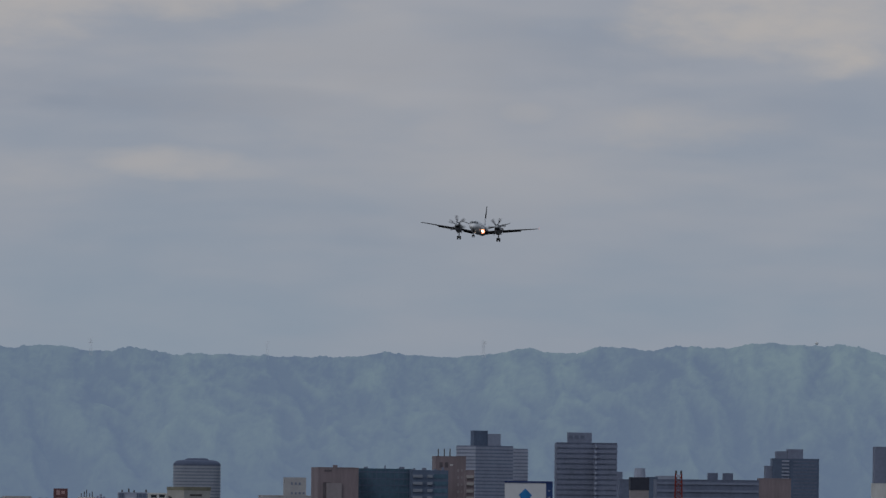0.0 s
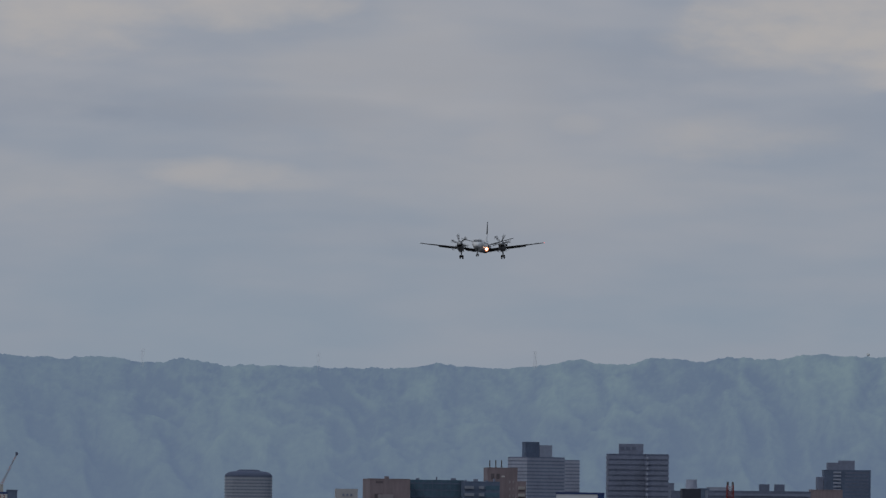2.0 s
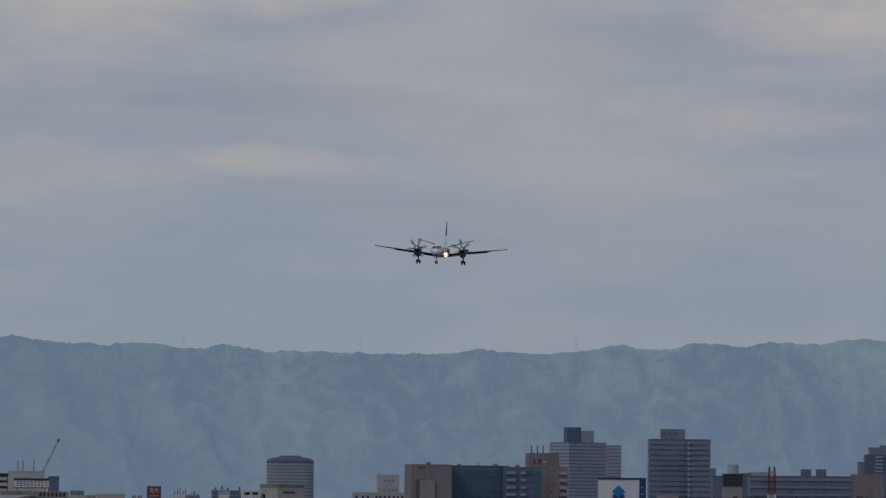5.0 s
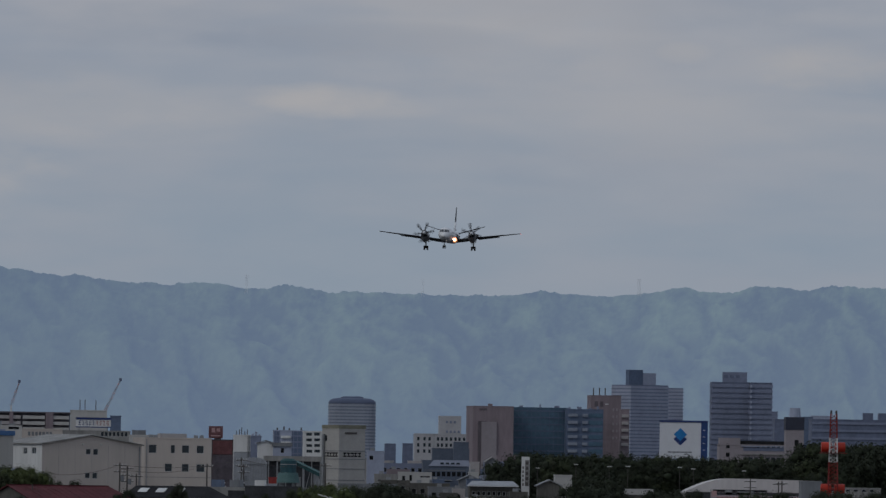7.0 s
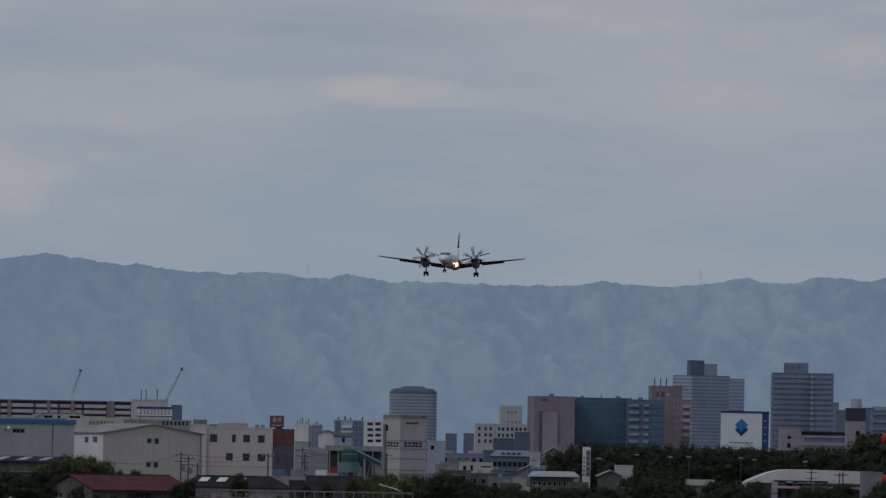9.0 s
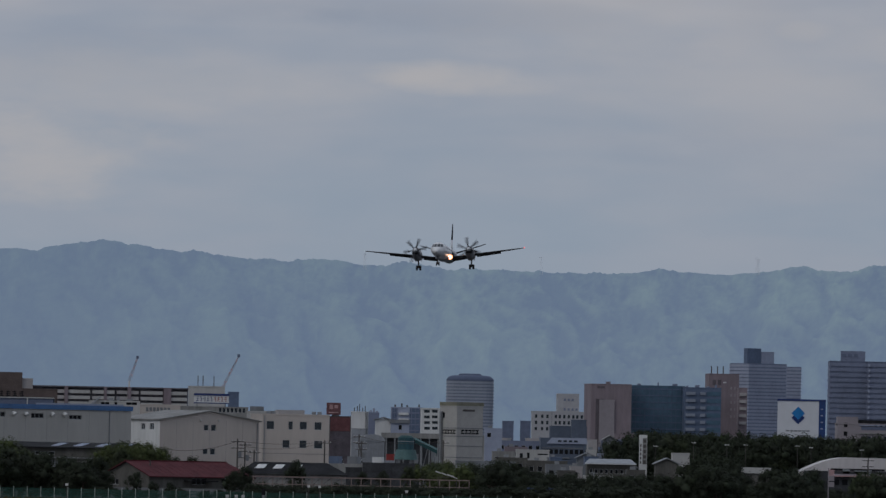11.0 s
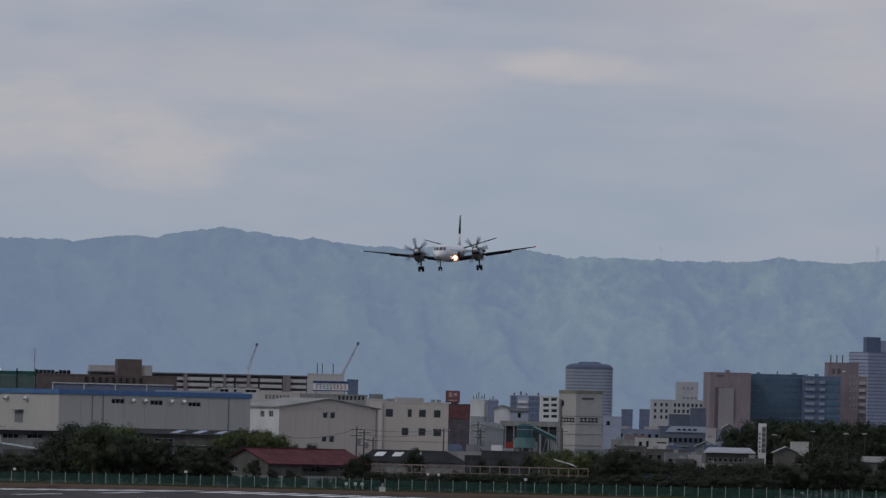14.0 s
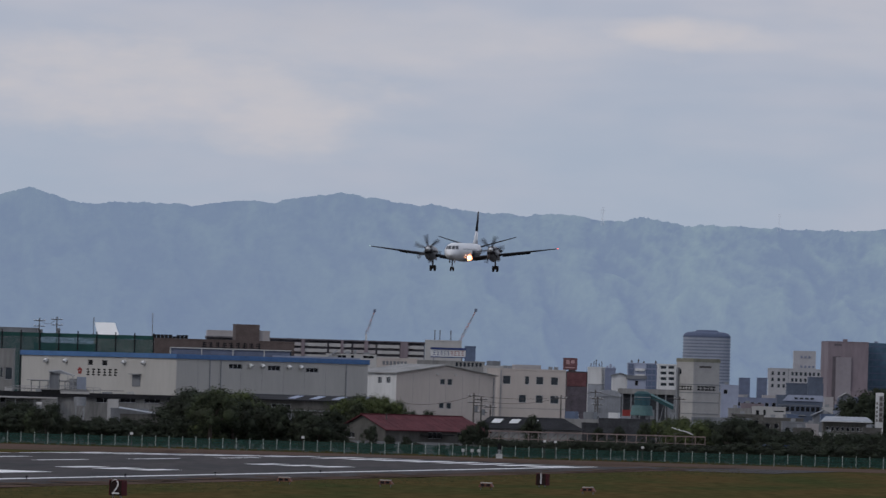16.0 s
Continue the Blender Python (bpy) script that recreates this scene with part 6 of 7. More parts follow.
def tree_kind(name, seed, height, spread, leafmat, squash=1.0, leaves=1500):
    ob = thing(name, "dense dark green broadleaf tree", "tree", Matrix())
    tips, verts, faces, puffs = crown_arrays(seed, height, spread, squash, leaves, (0.09, 0.19))
    bm = bmesh.new()
    add_tube(bm, (0, 0, 0), (0.1, 0, height * 0.45), height * 0.035, height * 0.022, 8)
    for q in tips:
        add_tube(bm, (0.1, 0, height * 0.38), q, height * 0.014, height * 0.005, 5)
    part("trunk", bm, BARK, ob)
    me = bpy.data.meshes.new("crown")
    me.from_pydata(verts, [], faces)
    me.materials.append(leafmat)
    me.polygons.foreach_set("use_smooth", [True] * len(me.polygons))
    me.normals_split_custom_set_from_vertices(puffs)
    part("crown", me, None, ob)
    return ob


def place_trees():
    kinds = [tree_kind("tree", 1, 6.0, 3.4, LEAF[0], 0.9, 5600), tree_kind("tree", 2, 7.5, 3.2, LEAF[1], 1.1, 5600), tree_kind("tree", 3, 6.5, 4.0, LEAF[2], 0.8, 5600), tree_kind("tree", 5, 5.2, 3.0, LEAF[0], 0.9, 5600)]
    first = [True] * 4

    def put(k, b, d, height, wide=1.0, label="", group="", base=0.0):
        s = height / (6.0, 7.5, 6.5, 5.2)[k]
        m = Matrix.Translation((east(b, d), d, base)) @ Matrix.Rotation((b * 1.7 + d) % 6.28, 4, "Z") @ Matrix.Diagonal((s * wide, s * wide, s, 1))
        ob = kinds[k]
        if first[k]:
            first[k] = False
            ob.matrix_basis = m
        else:
            ob = copy_thing(kinds[k], Matrix())
            ob.matrix_basis = m
        tagged(ob, label, "", group)

    r = random.Random(11)
    # tree belt behind the fence: bearings of its ends, crown-top elevation, trees, kinds
    belt = [(-835.4, -725.5, -37.9, 8, (0, 3)), (-760.8, -665.9, -23, 9, (0, 1)), (-675.3, -605.4, -45, 6, (0, 3)), (-615.6, -543.6, -46, 7, (0, 3)), (-550.2, -475.3, -46, 7, (0, 3)), (-454.7, -430.7, 10, 3, (1, 0)), (-408.8, -364.9, 15.6, 4, (1, 2)),
            (-376.2, -286.2, -5.8, 8, (0, 1)), (-475.4, -275.4, -34.1, 12, (0, 3)), (-295.2, -215.2, -38.6, 7, (0, 3)), (512.4, 569.4, -13.3, 5, (0, 0)), (790.9, 855.9, -33, 7, (0, 3)), (-230.7, -187.7, -21.2, 5, (0, 0)), (-275, -165.1, -44.6, 8, (0, 3)),
            (414.5, 482.5, -18, 6, (1, 2)), (484.6, 584.6, -21.5, 11, (0, 0)), (575.1, 625.1, -37.6, 6, (0, 3)), (620.1, 725, -33.5, 9, (0, 3)), (705.2, 795.1, -36.2, 8, (0, 3)),
            (722.8, 772.8, -36.6, 6, (0, 3)), (870.1, 950.1, 0.7, 9, (0, 0)), (963.1, 993.1, -47.9, 4, (0, 3)), (1010.5, 1074.5, -18.6, 7, (0, 0)), (1093.2, 1148.2, -53, 5, (0, 3)), (1168, 1240, -18.5, 8, (0, 1)), (1240, 1292, -46, 5, (0, 3)), (1290.7, 1570.6, -14.8, 16, (0, 3)), (91.7, 495.6, -60.6, 18, (0, 3)), (-173.9, 96, -78.3, 8, (0, 3)), (-774.2, -174.5, -71, 20, (0, 3))]
    for b0, b1, e, n, kk in belt:
        for k in range(n):
            d = r.uniform(1480, 1570)
            b = b0 + (b1 - b0) * (k + r.uniform(0.2, 0.8)) / n
            h = up(e, d) * (r.uniform(0.72, 0.95) if k % 3 else 1.03)
            put(r.choice(kk), b, d, h, r.uniform(0.85, 1.2) * (1.35 if h < 3.5 else 1.0), "dark green broadleaf tree in the belt behind the fence", "tree belt behind the fence")
    # low shrubs close behind the fence
    for b0, b1, e, n in ((-214, -14.1, -75.5, 7), (-4, 96, -75.8, 4), (87.8, 285.7, -64.7, 12), (265.8, 495.7, -61, 13), (495.7, 793.6, -55.3, 15)):
        for k in range(n):
            d = r.uniform(1447, 1464)
            put(r.choice((0, 3)), b0 + (b1 - b0) * (k + r.uniform(0.2, 0.8)) / n, d, up(e, d) * r.uniform(0.8, 1.05), r.uniform(1.3, 1.9), "low dark green shrub close behind the fence", "shrubs behind the fence")
    for b, e, d, k in ((-164.5, 6.1, 1950, 2), (-144.7, 12.7, 1958, 1), (-124.6, 11.3, 1955, 2), (-92.6, 10.2, 1950, 2), (-72.3, 1.8, 1960, 1), (-108.4, 5.7, 1948, 2), (-141.3, -1.2, 1945, 1), (-45.7, -18.5, 1940, 0), (-10.8, -16.4, 1945, 0), (-119.9, -46.6, 1600, 0), (71.7, -31, 1600, 0), (55, -41.5, 1590, 0), (164.4, -19.3, 1890, 0),
                       (439.3, -13.3, 2000, 2), (474.4, -15.3, 2010, 2), (364.6, -24.5, 1990, 1), (389.5, -20.7, 1995, 2), (414.4, -16, 1998, 2), (319.9, -35.8, 1990, 0), (285, -38.8, 1990, 0), (-84.4, -63.6, 1560, 3), (-54.4, -64.7, 1560, 3)):
        put(k, b, d, up(e, d), 0.78, "broadleaf tree beside the low houses", "tree belt behind the fence")
    # the wooded rise
    rise = [(711.8, 809.8, 34.8, 10), (769.6, 889.6, 48.8, 14), (879.6, 1029.6, 47.8, 16), (999.7, 1129.7, 44.5, 17), (1119.7, 1279.7, 46.6, 16), (1269.3, 1417.2, 74.9, 18), (1389.2, 1609.2, 78.3, 20),
            (720.1, 1050.1, 14.7, 26), (1030.1, 1350.1, 17.5, 26), (1329.9, 1609.9, 33.8, 22)]
    soup = [crown_arrays(seed, 6.5, 3.2, 0.9, 2400, (0.10, 0.21)) for seed in (21, 22, 23, 24)]
    allv, allf, alln, base, mats = [], [], [], 0, []
    for b0, b1, e, n in rise:
        for k in range(n):
            d = r.uniform(2330, 2480) if e < 10 else r.uniform(2450, 2620)
            b = b0 + (b1 - b0) * (k + r.uniform(0.1, 0.9)) / n
            h = max(up(e + r.uniform(-5, 5), d), 4)
            _, vs, fs, ns = r.choice(soup)
            q = h / 6.5
            w = q * r.uniform(0.7, 0.95)
            t = r.uniform(0, 6.28)
            v = np.array(vs)
            c, sn = math.cos(t), math.sin(t)
            allv.append(np.stack([east(b, d) + w * (v[:, 0] * c - v[:, 1] * sn), d + w * (v[:, 0] * sn + v[:, 1] * c), q * v[:, 2]], 1))
            allf += [tuple(i + base for i in f) for f in fs]
            nv = np.array(ns)
            alln.append(np.stack([nv[:, 0] * c - nv[:, 1] * sn, nv[:, 0] * sn + nv[:, 1] * c, nv[:, 2]], 1))
            mats += [r.choice((0, 0, 0, 0, 1))] * len(fs)
            base += len(v)
    me = bpy.data.meshes.new("wooded_rise")
    me.from_pydata(np.concatenate(allv).tolist(), [], allf)
    for m in LEAF:
        me.materials.append(m)
    me.polygons.foreach_set("material_index", mats)
    me.polygons.foreach_set("use_smooth", [True] * len(me.polygons))
    me.normals_split_custom_set_from_vertices(np.concatenate(alln).tolist())
    tagged(new("wooded_rise", me), "dense dark green wood on a low rise", "wood", kind="stuff")


place_trees()

# street lamps before the wood
for b, e in ((801.8, 14.5), (869.6, 21.9), (928.7, 19.1), (961.7, 19.7), (1053.7, 19.6), (1077.8, 17.1), (1167.8, 14.9)):
    d = 2180
    ob = thing("street_lamp", "slim street lamp with a pale double head", "street lamp", Matrix.Translation((east(b, d), d, 0)), "street lamps before the wood")
    z = up(e, d)
    part("pole", tubes(((0, 0, 0), (0, 0, z), 0.06, 0.04)), POLE, ob)
    part("head", boxes((-0.42, -0.05, -0.1, 0.1, z - 0.06, z + 0.08)), WHITE, ob)
    part("head", boxes((0.05, 0.42, -0.1, 0.1, z - 0.06, z + 0.08)), WHITE, ob)


# ---- fence and airfield things ----
def fence():
    ob = thing("perimeter_fence", "green mesh perimeter fence with pale posts", "fence", Matrix.Translation((0, 1440, 0)) @ Matrix.Rotation(-HEADING, 4, "Z"))
    post = mesh_of("post", boxes((-0.04, 0.04, -0.045, 0.045, 0, 1.58), (-0.05, 0.05, -0.055, 0.055, 1.58, 1.61)), FENCE_POST)
    step = 1.741
    bars = [(0.04 + (step - 0.08) * k / 26, 0.04 + (step - 0.08) * (k + 0.46) / 26, 0.06, 0.09, 0.05, 1.36) for k in range(26)]
    bars += [(0, step, 0.03, 0.06, z, z + 0.07) for z in (0.2, 0.55, 0.95, 1.32)]
    panel = mesh_of("mesh_panel", boxes(*bars), FENCE)
    # the posts start anew beside the equipment stand, after one short bay
    for k in range(-40, 47):
        x = 0.25 + k * step - (0.65 if k > 3 else 0.0)
        p = part("post", post, None, ob)
        p.matrix_basis = Matrix.Translation((x, 0, 0))
        p = part("mesh_panel", panel, None, ob)
        p.matrix_basis = Matrix.Translation((x, 0, 0)) @ Matrix.Diagonal(((step - 0.65) / step if k == 3 else 1.0, 1, 1, 1))


fence()
for b, e in ((-541.2, -76.9), (-238.1, -75.1), (208.9, -70), (363.1, -75.5), (853.2, -88.3), (189.9, -69.6)):
    d = 1436
    ob = thing("marker_box", "small white box on a post at the fence", "marker", Matrix.Translation((east(b, d), d, 0)), "white boxes along the fence")
    z = up(e, d)
    part("post", boxes((-0.04, 0.04, -0.05, 0.05, 0, z)), POLE, ob)
    part("box", boxes((-0.18, 0.18, -0.12, 0.12, z - 0.1, z + 0.2)), WHITE, ob)
    part("meter", boxes((-0.4, -0.2, -0.1, 0.1, z - 0.12, z + 0.14)), DARK_FRAME, ob)


def white_rail():
    d = 1475
    b0, e0, b1, e1 = 91.3, -52.5, 473.4, -50.3
    ob = thing("pipe_rail", "pale orange-white lattice rail of posts and beams", "railing", Matrix.Translation((east(b0, d), d, 0)) @ Matrix.Rotation(-0.05, 4, "Z"))
    w, z = (b1 - b0) * d * UNIT, up(e0, d)
    m = paint("faded_cream_paint", (0.27, 0.205, 0.185), 0.75, 0.3, 1.0)
    n = 22
    for k in range(n + 1):
        part("post", boxes((w * k / n - 0.055, w * k / n + 0.055, -0.06, 0.06, 0, z)), m, ob)
    part("beam", boxes((0, w, -0.1, 0.1, z - 0.12, z + 0.03)), m, ob)
    part("beam", boxes((0, w, -0.1, 0.1, z - 1.05, z - 0.95)), m, ob)
    for k in range(n):
        part("strut", tubes(((w * (k + 0.08) / n, 0.09, z - 1.0), (w * (k + 0.92) / n, 0.09, z - 0.1), 0.03, 0.03), n=5), POLE, ob)


white_rail()
ob = thing("equipment_stand", "dark instrument head on a pale stand by the fence", "equipment", Matrix.Translation((east(110, 1432), 1432, 0)))
part("stand", boxes((-0.4, 0.4, -0.25, 0.25, 0, 0.6)), POST, ob)
part("column", boxes((-0.16, 0.16, -0.12, 0.12, 0.6, 1.15)), STEEL, ob)
part("instrument_head", boxes((-0.25, 0.24, -0.2, 0.2, 1.15, 1.9)), DARK_FRAME, ob)


def parked_truck(b, d, turn, body, label, base=0.0):
    ob = thing("truck", label, "truck", Matrix.Translation((east(b, d), d, base)) @ Matrix.Rotation(turn, 4, "Z"), "parked vehicles")
    part("cargo_box", boxes((-1.7, 1.5, -0.9, 0.9, 0.75, 2.6)), body, ob)
    part("cab", loft([[(1.55, -0.85, 0.5), (2.9, -0.85, 0.5), (2.9, 0.85, 0.5), (1.55, 0.85, 0.5)], [(1.55, -0.85, 1.3), (2.85, -0.85, 1.3), (2.85, 0.85, 1.3), (1.55, 0.85, 1.3)], [(1.55, -0.8, 2.1), (2.45, -0.8, 2.1), (2.45, 0.8, 2.1), (1.55, 0.8, 2.1)]]), WHITE, ob)
    part("side_window", boxes((1.75, 2.4, -0.87, -0.84, 1.35, 1.95)), GLASS, ob)
    part("chassis", boxes((-1.6, 2.8, -0.7, 0.7, 0.4, 0.75)), DARK_FRAME, ob)
    for x in (-1.0, 2.1):
        for y in (-0.75, 0.75):
            part("wheel", tubes(((x, y - 0.12, 0.38), (x, y + 0.12, 0.38), 0.38, 0.38), n=14), DARK_FRAME, ob)


yard = single("raised_yard", boxes((east(224.5, 2060), east(384.4, 2060), 2060, 2180, 0, up(-40, 2060))), CONCRETE, "raised concrete works yard behind a retaining wall", "yard", kind="structure")
single("yard_wall", boxes((east(224.5, 2058), east(384.4, 2058), 2058.5, 2058.9, 0, up(-27.5, 2058))), CONCRETE, "long weathered concrete retaining wall of the works yard", "wall", kind="structure")
parked_truck(236.5, 2066, 1.35, SLATE, "dark parked box truck on the raised yard", up(-40, 2060))
parked_truck(311.5, 2066, 1.45, WHITE, "white parked box truck on the raised yard", up(-40, 2060))
parked_truck(269.5, 2072, 1.3, GREY, "grey parked box truck on the raised yard", up(-40, 2060))
parked_truck(600, 1476, 0.1, SIDE_BLUE, "blue and white truck parked among trees")
for b in (46, 62, 74):
    d = 1438.5
    ob = thing("notice_board", "small weathered white notice on the fence", "notice", Matrix.Translation((east(b, d), d - b * 0.009, 0)) @ Matrix.Rotation(-HEADING, 4, "Z"), "notices on the fence")
    part("board", boxes((-0.2, 0.2, -0.06, -0.03, 0.7, 1.08)), POST, ob)
    part("bracket", boxes((-0.03, 0.03, -0.03, 0.1, 0, 1.1)), STEEL, ob)


def cold_frame(b, e, d):
    """White sheets laid slanting over a low timber frame."""
    ob = thing("cold_frame", "white sheets slanting over a low frame beside trees", "shelter", Matrix.Translation((east(b, d), d, 0)))
    z = up(e, d)
    for x in (0.1, 2.5):
        for y in (0.1, 0.7):
            part("post", boxes((x, x + 0.08, y, y + 0.08, 0, z - 0.75)), POLE, ob)
    part("beam", boxes((0, 2.7, 0.05, 0.85, z - 0.78, z - 0.72)), POLE, ob)
    for q, (x, w) in enumerate(((-0.25, 0.75), (0.55, 0.6), (1.2, 1.0), (1.75, 0.85))):
        h = z - 0.06 - 0.2 * q
        part("sheet", loft([[(x, -0.1, h), (x + w, -0.1, h - 0.26), (x + w, -0.1, h - 0.2), (x, -0.1, h + 0.06)], [(x + 0.05, 0.5, h + 0.08), (x + w, 0.5, h - 0.18), (x + w, 0.5, h - 0.12), (x + 0.05, 0.5, h + 0.14)]]), OFFWHITE, ob)


cold_frame(417, -38, 1470)


def red_post(b, e, d):
    ob = thing("sign_post", "red and white upright sign among the trees", "sign", Matrix.Translation((east(b, d), d, 0)))
    z = up(e, d)
    part("post", boxes((-0.42, -0.3, -0.08, 0.08, 0, z)), BAY, ob)
    for q in range(3):
        part("panel", boxes((-0.28, 0.4, -0.06, 0.06, z - 0.85 - 0.8 * q, z - 0.2 - 0.8 * q)), BAY if q else HAZED_FADED_RED, ob)


red_post(1114.5, -18.2, 1474)


MAROON = paint("dark_red_casing", (0.085, 0.014, 0.018), 0.6, spec=0.1)
SIGN_BLACK = paint("dark_brown_sign", (0.026, 0.015, 0.014), 0.6, spec=0.1)


def distance_sign(b, e, d, digit, s):
    ob = thing("runway_sign", f"black runway distance board with a white {digit}", "runway sign", Matrix.Translation((east(b, d), d, 0)) @ Matrix.Rotation(radians(-24), 4, "Z"), "runway distance boards")
    w, h = 1.0 * s, 1.3 * s
    part("panel", boxes((-w / 2, w / 2, 0, 0.75, 0.14, h)), SIGN_BLACK, ob)
    part("side_panel", boxes((w / 2 + 0.003, w / 2 + 0.03, 0.02, 0.73, 0.14, h)), MAROON, ob)
    part("rim", boxes((-w / 2 - 0.04, -w / 2 - 0.003, -0.03, 0.75, 0.14, h + 0.03), (w / 2 + 0.033, w / 2 + 0.07, -0.03, 0.73, 0.14, h + 0.03), (-w / 2, w / 2, -0.03, 0.75, h + 0.003, h + 0.04)), MAROON, ob, "dark red casing")
    part("leg", boxes((-w / 2 + 0.1, -w / 2 + 0.2, 0.2, 0.3, 0, 0.14)), STEEL, ob)
    part("leg", boxes((w / 2 - 0.2, w / 2 - 0.1, 0.2, 0.3, 0, 0.14)), STEEL, ob)
    cu = bpy.data.curves.new("digit", "FONT")
    cu.body, cu.size, cu.align_x, cu.extrude, cu.offset = digit, h * 1.32, "CENTER", 0.01, -0.03
    t = new("digit_source", cu)
    me = bpy.data.meshes.new_from_object(t)
    bpy.data.objects.remove(t)
    me.materials.clear()
    me.materials.append(MARK)
    o = part("digit", me, None, ob, "white numeral")
    o.matrix_basis = Matrix.Translation((0, -0.015, 0.14 + h * 0.08)) @ Matrix.Rotation(math.pi / 2, 4, "X")


distance_sign(185.2, -149.8, 975, "1", 0.85)
distance_sign(-566.7, -198.7, 766, "2", 0.88)
UNIT_ORANGE = paint("weathered_orange_housing", (0.20, 0.085, 0.06), 0.7)
for k, (b, e) in enumerate(((-268.7, -158), (-89.7, -157.8), (88.4, -157.6), (268.6, -160.3))):
    d = EYE / (-e * UNIT)
    ob = thing("approach_light_unit", "low orange slope-indicator light unit with a pale top on the grass", "airfield light", Matrix.Translation((east(b, d), d, 0)) @ Matrix.Rotation(-HEADING, 4, "Z"), "slope-indicator light units")
    part("housing", loft([[(-0.62, -0.4, 0.22), (0.62, -0.4, 0.22), (0.62, 0.6, 0.22), (-0.62, 0.6, 0.22)], [(-0.45, -0.4, 0.52), (0.45, -0.4, 0.52), (0.45, 0.6, 0.52), (-0.45, 0.6, 0.52)]]), UNIT_ORANGE, ob)
    part("cover", boxes((-0.42, 0.42, -0.42, 0.5, 0.523, 0.6)), CREAM, ob)
    part("lens", boxes((-0.38, -0.06, -0.44, -0.403, 0.28, 0.46), (0.06, 0.38, -0.44, -0.403, 0.28, 0.46)), DARK_FRAME, ob)
    for x in (-0.45, 0.4):
        part("leg", boxes((x, x + 0.08, -0.1, 0.0, 0, 0.22)), STEEL, ob)
for b, _ in ((-724.8, -162.3), (-550.1, -151.2), (-391.2, -143.6), (-205.4, -134.2)):
    w = 29.8
    d0 = (MIDLINE + w * DIRY + b * UNIT * w * DIRX) / (b * UNIT - math.tan(HEADING))
    p = along((THRESHOLD - d0) / DIRY, w)
    ob = thing("runway_edge_light", "small dark runway edge light", "airfield light", Matrix.Translation(p), "runway edge lights")
    part("stem", tubes(((0, 0, 0), (0, 0, 0.2), 0.04, 0.04)), DARK_FRAME, ob)
    part("lamp", tubes(((0, 0, 0.2), (0, 0, 0.32), 0.1, 0.07), n=10), DARK_FRAME, ob)


# ---- the turboprop ----
SKIN = paint("white_aircraft_skin", (0.72, 0.72, 0.72), 0.3, 0.08, 0.4, 0.0)
NACM = paint("grey_nacelle_paint", (0.16, 0.165, 0.175), 0.35, 0.15, 0.5, 0.0)
# belly grey stands for the shade under a white fuselage
BELLY_SHADE = paint("shaded_aircraft_belly", (0.30, 0.31, 0.33), 0.35, 0.12, 0.5, 0.0)
COCKPIT = paint("dark_cockpit_glass", (0.04, 0.043, 0.05), 0.3, 0.1, 1, 0.0, spec=0.25)
# wing and tailplane colour darkened all over to carry the underside's shade
WINGM = paint("shade_darkened_wing", (0.020, 0.021, 0.026), 0.55, 0.2, 0.5, 0.0, spec=0.1)
FINM = paint("navy_fin", (0.02, 0.022, 0.035), 0.35, 0.2, 0.5, 0.0)
SPINNER = paint("pale_spinner", (0.62, 0.63, 0.64), 0.3, 0.05, 1, 0.0)
CABIN = paint("grey_cabin_glass", (0.36, 0.37, 0.39), 0.3, 0.1, 1, 0.0)
SHADEM = paint("painted_fuselage_shade", (0.045, 0.048, 0.060), 0.4, 0.15, 0.5, 0.0)
TYRE = paint("tyre_rubber", (0.02, 0.02, 0.02), 0.8, 0.2, 3)
BLADE = paint("dark_blade", (0.035, 0.035, 0.04), 0.5, 0.2, 2)
LANDING = paint("landing_lamp", (1, 0.8, 0.6), 0.4, 0, 1, 0, glow=((1.0, 0.66, 0.48), 8))
# glowing orange ring added to imitate the halo round the landing lamp
LAMP_HALO = paint("lamp_halo", (0.9, 0.5, 0.3), 0.4, 0, 1, 0, glow=((1.0, 0.30, 0.14), 1.5))
NAVRED = paint("red_position_lamp", (0.6, 0.05, 0.05), 0.4, 0, 1, 0, glow=((1.0, 0.12, 0.10), 1.2))
NAVGREEN = paint("green_position_lamp", (0.4, 0.7, 0.6), 0.4, 0, 1, 0, glow=((0.75, 1.0, 0.9), 0.5))


def oval(y, w, h, zc, n=20, flat=1.0):
    return [(w * math.cos(k * math.tau / n), y, zc + h * math.sin(k * math.tau / n) * (flat if math.sin(k * math.tau / n) < 0 else 1)) for k in range(n)]


def airfoil(chord, thick, x, y, z, n=7, upright=False):
    up_, lo = [], []
    for k in range(n + 1):
        f = (1 - math.cos(math.pi * k / n)) / 2
        t = 5 * thick * (0.2969 * f ** 0.5 - 0.126 * f - 0.3516 * f * f + 0.2843 * f ** 3 - 0.1036 * f ** 4) * chord
        up_.append((f * chord, t))
        lo.append((f * chord, -t * 0.8))
    pts = up_ + lo[-2:0:-1]
    if upright:
        return [(x + t, y + c, z) for c, t in pts]
    return [(x, y + c, z + t) for c, t in pts]


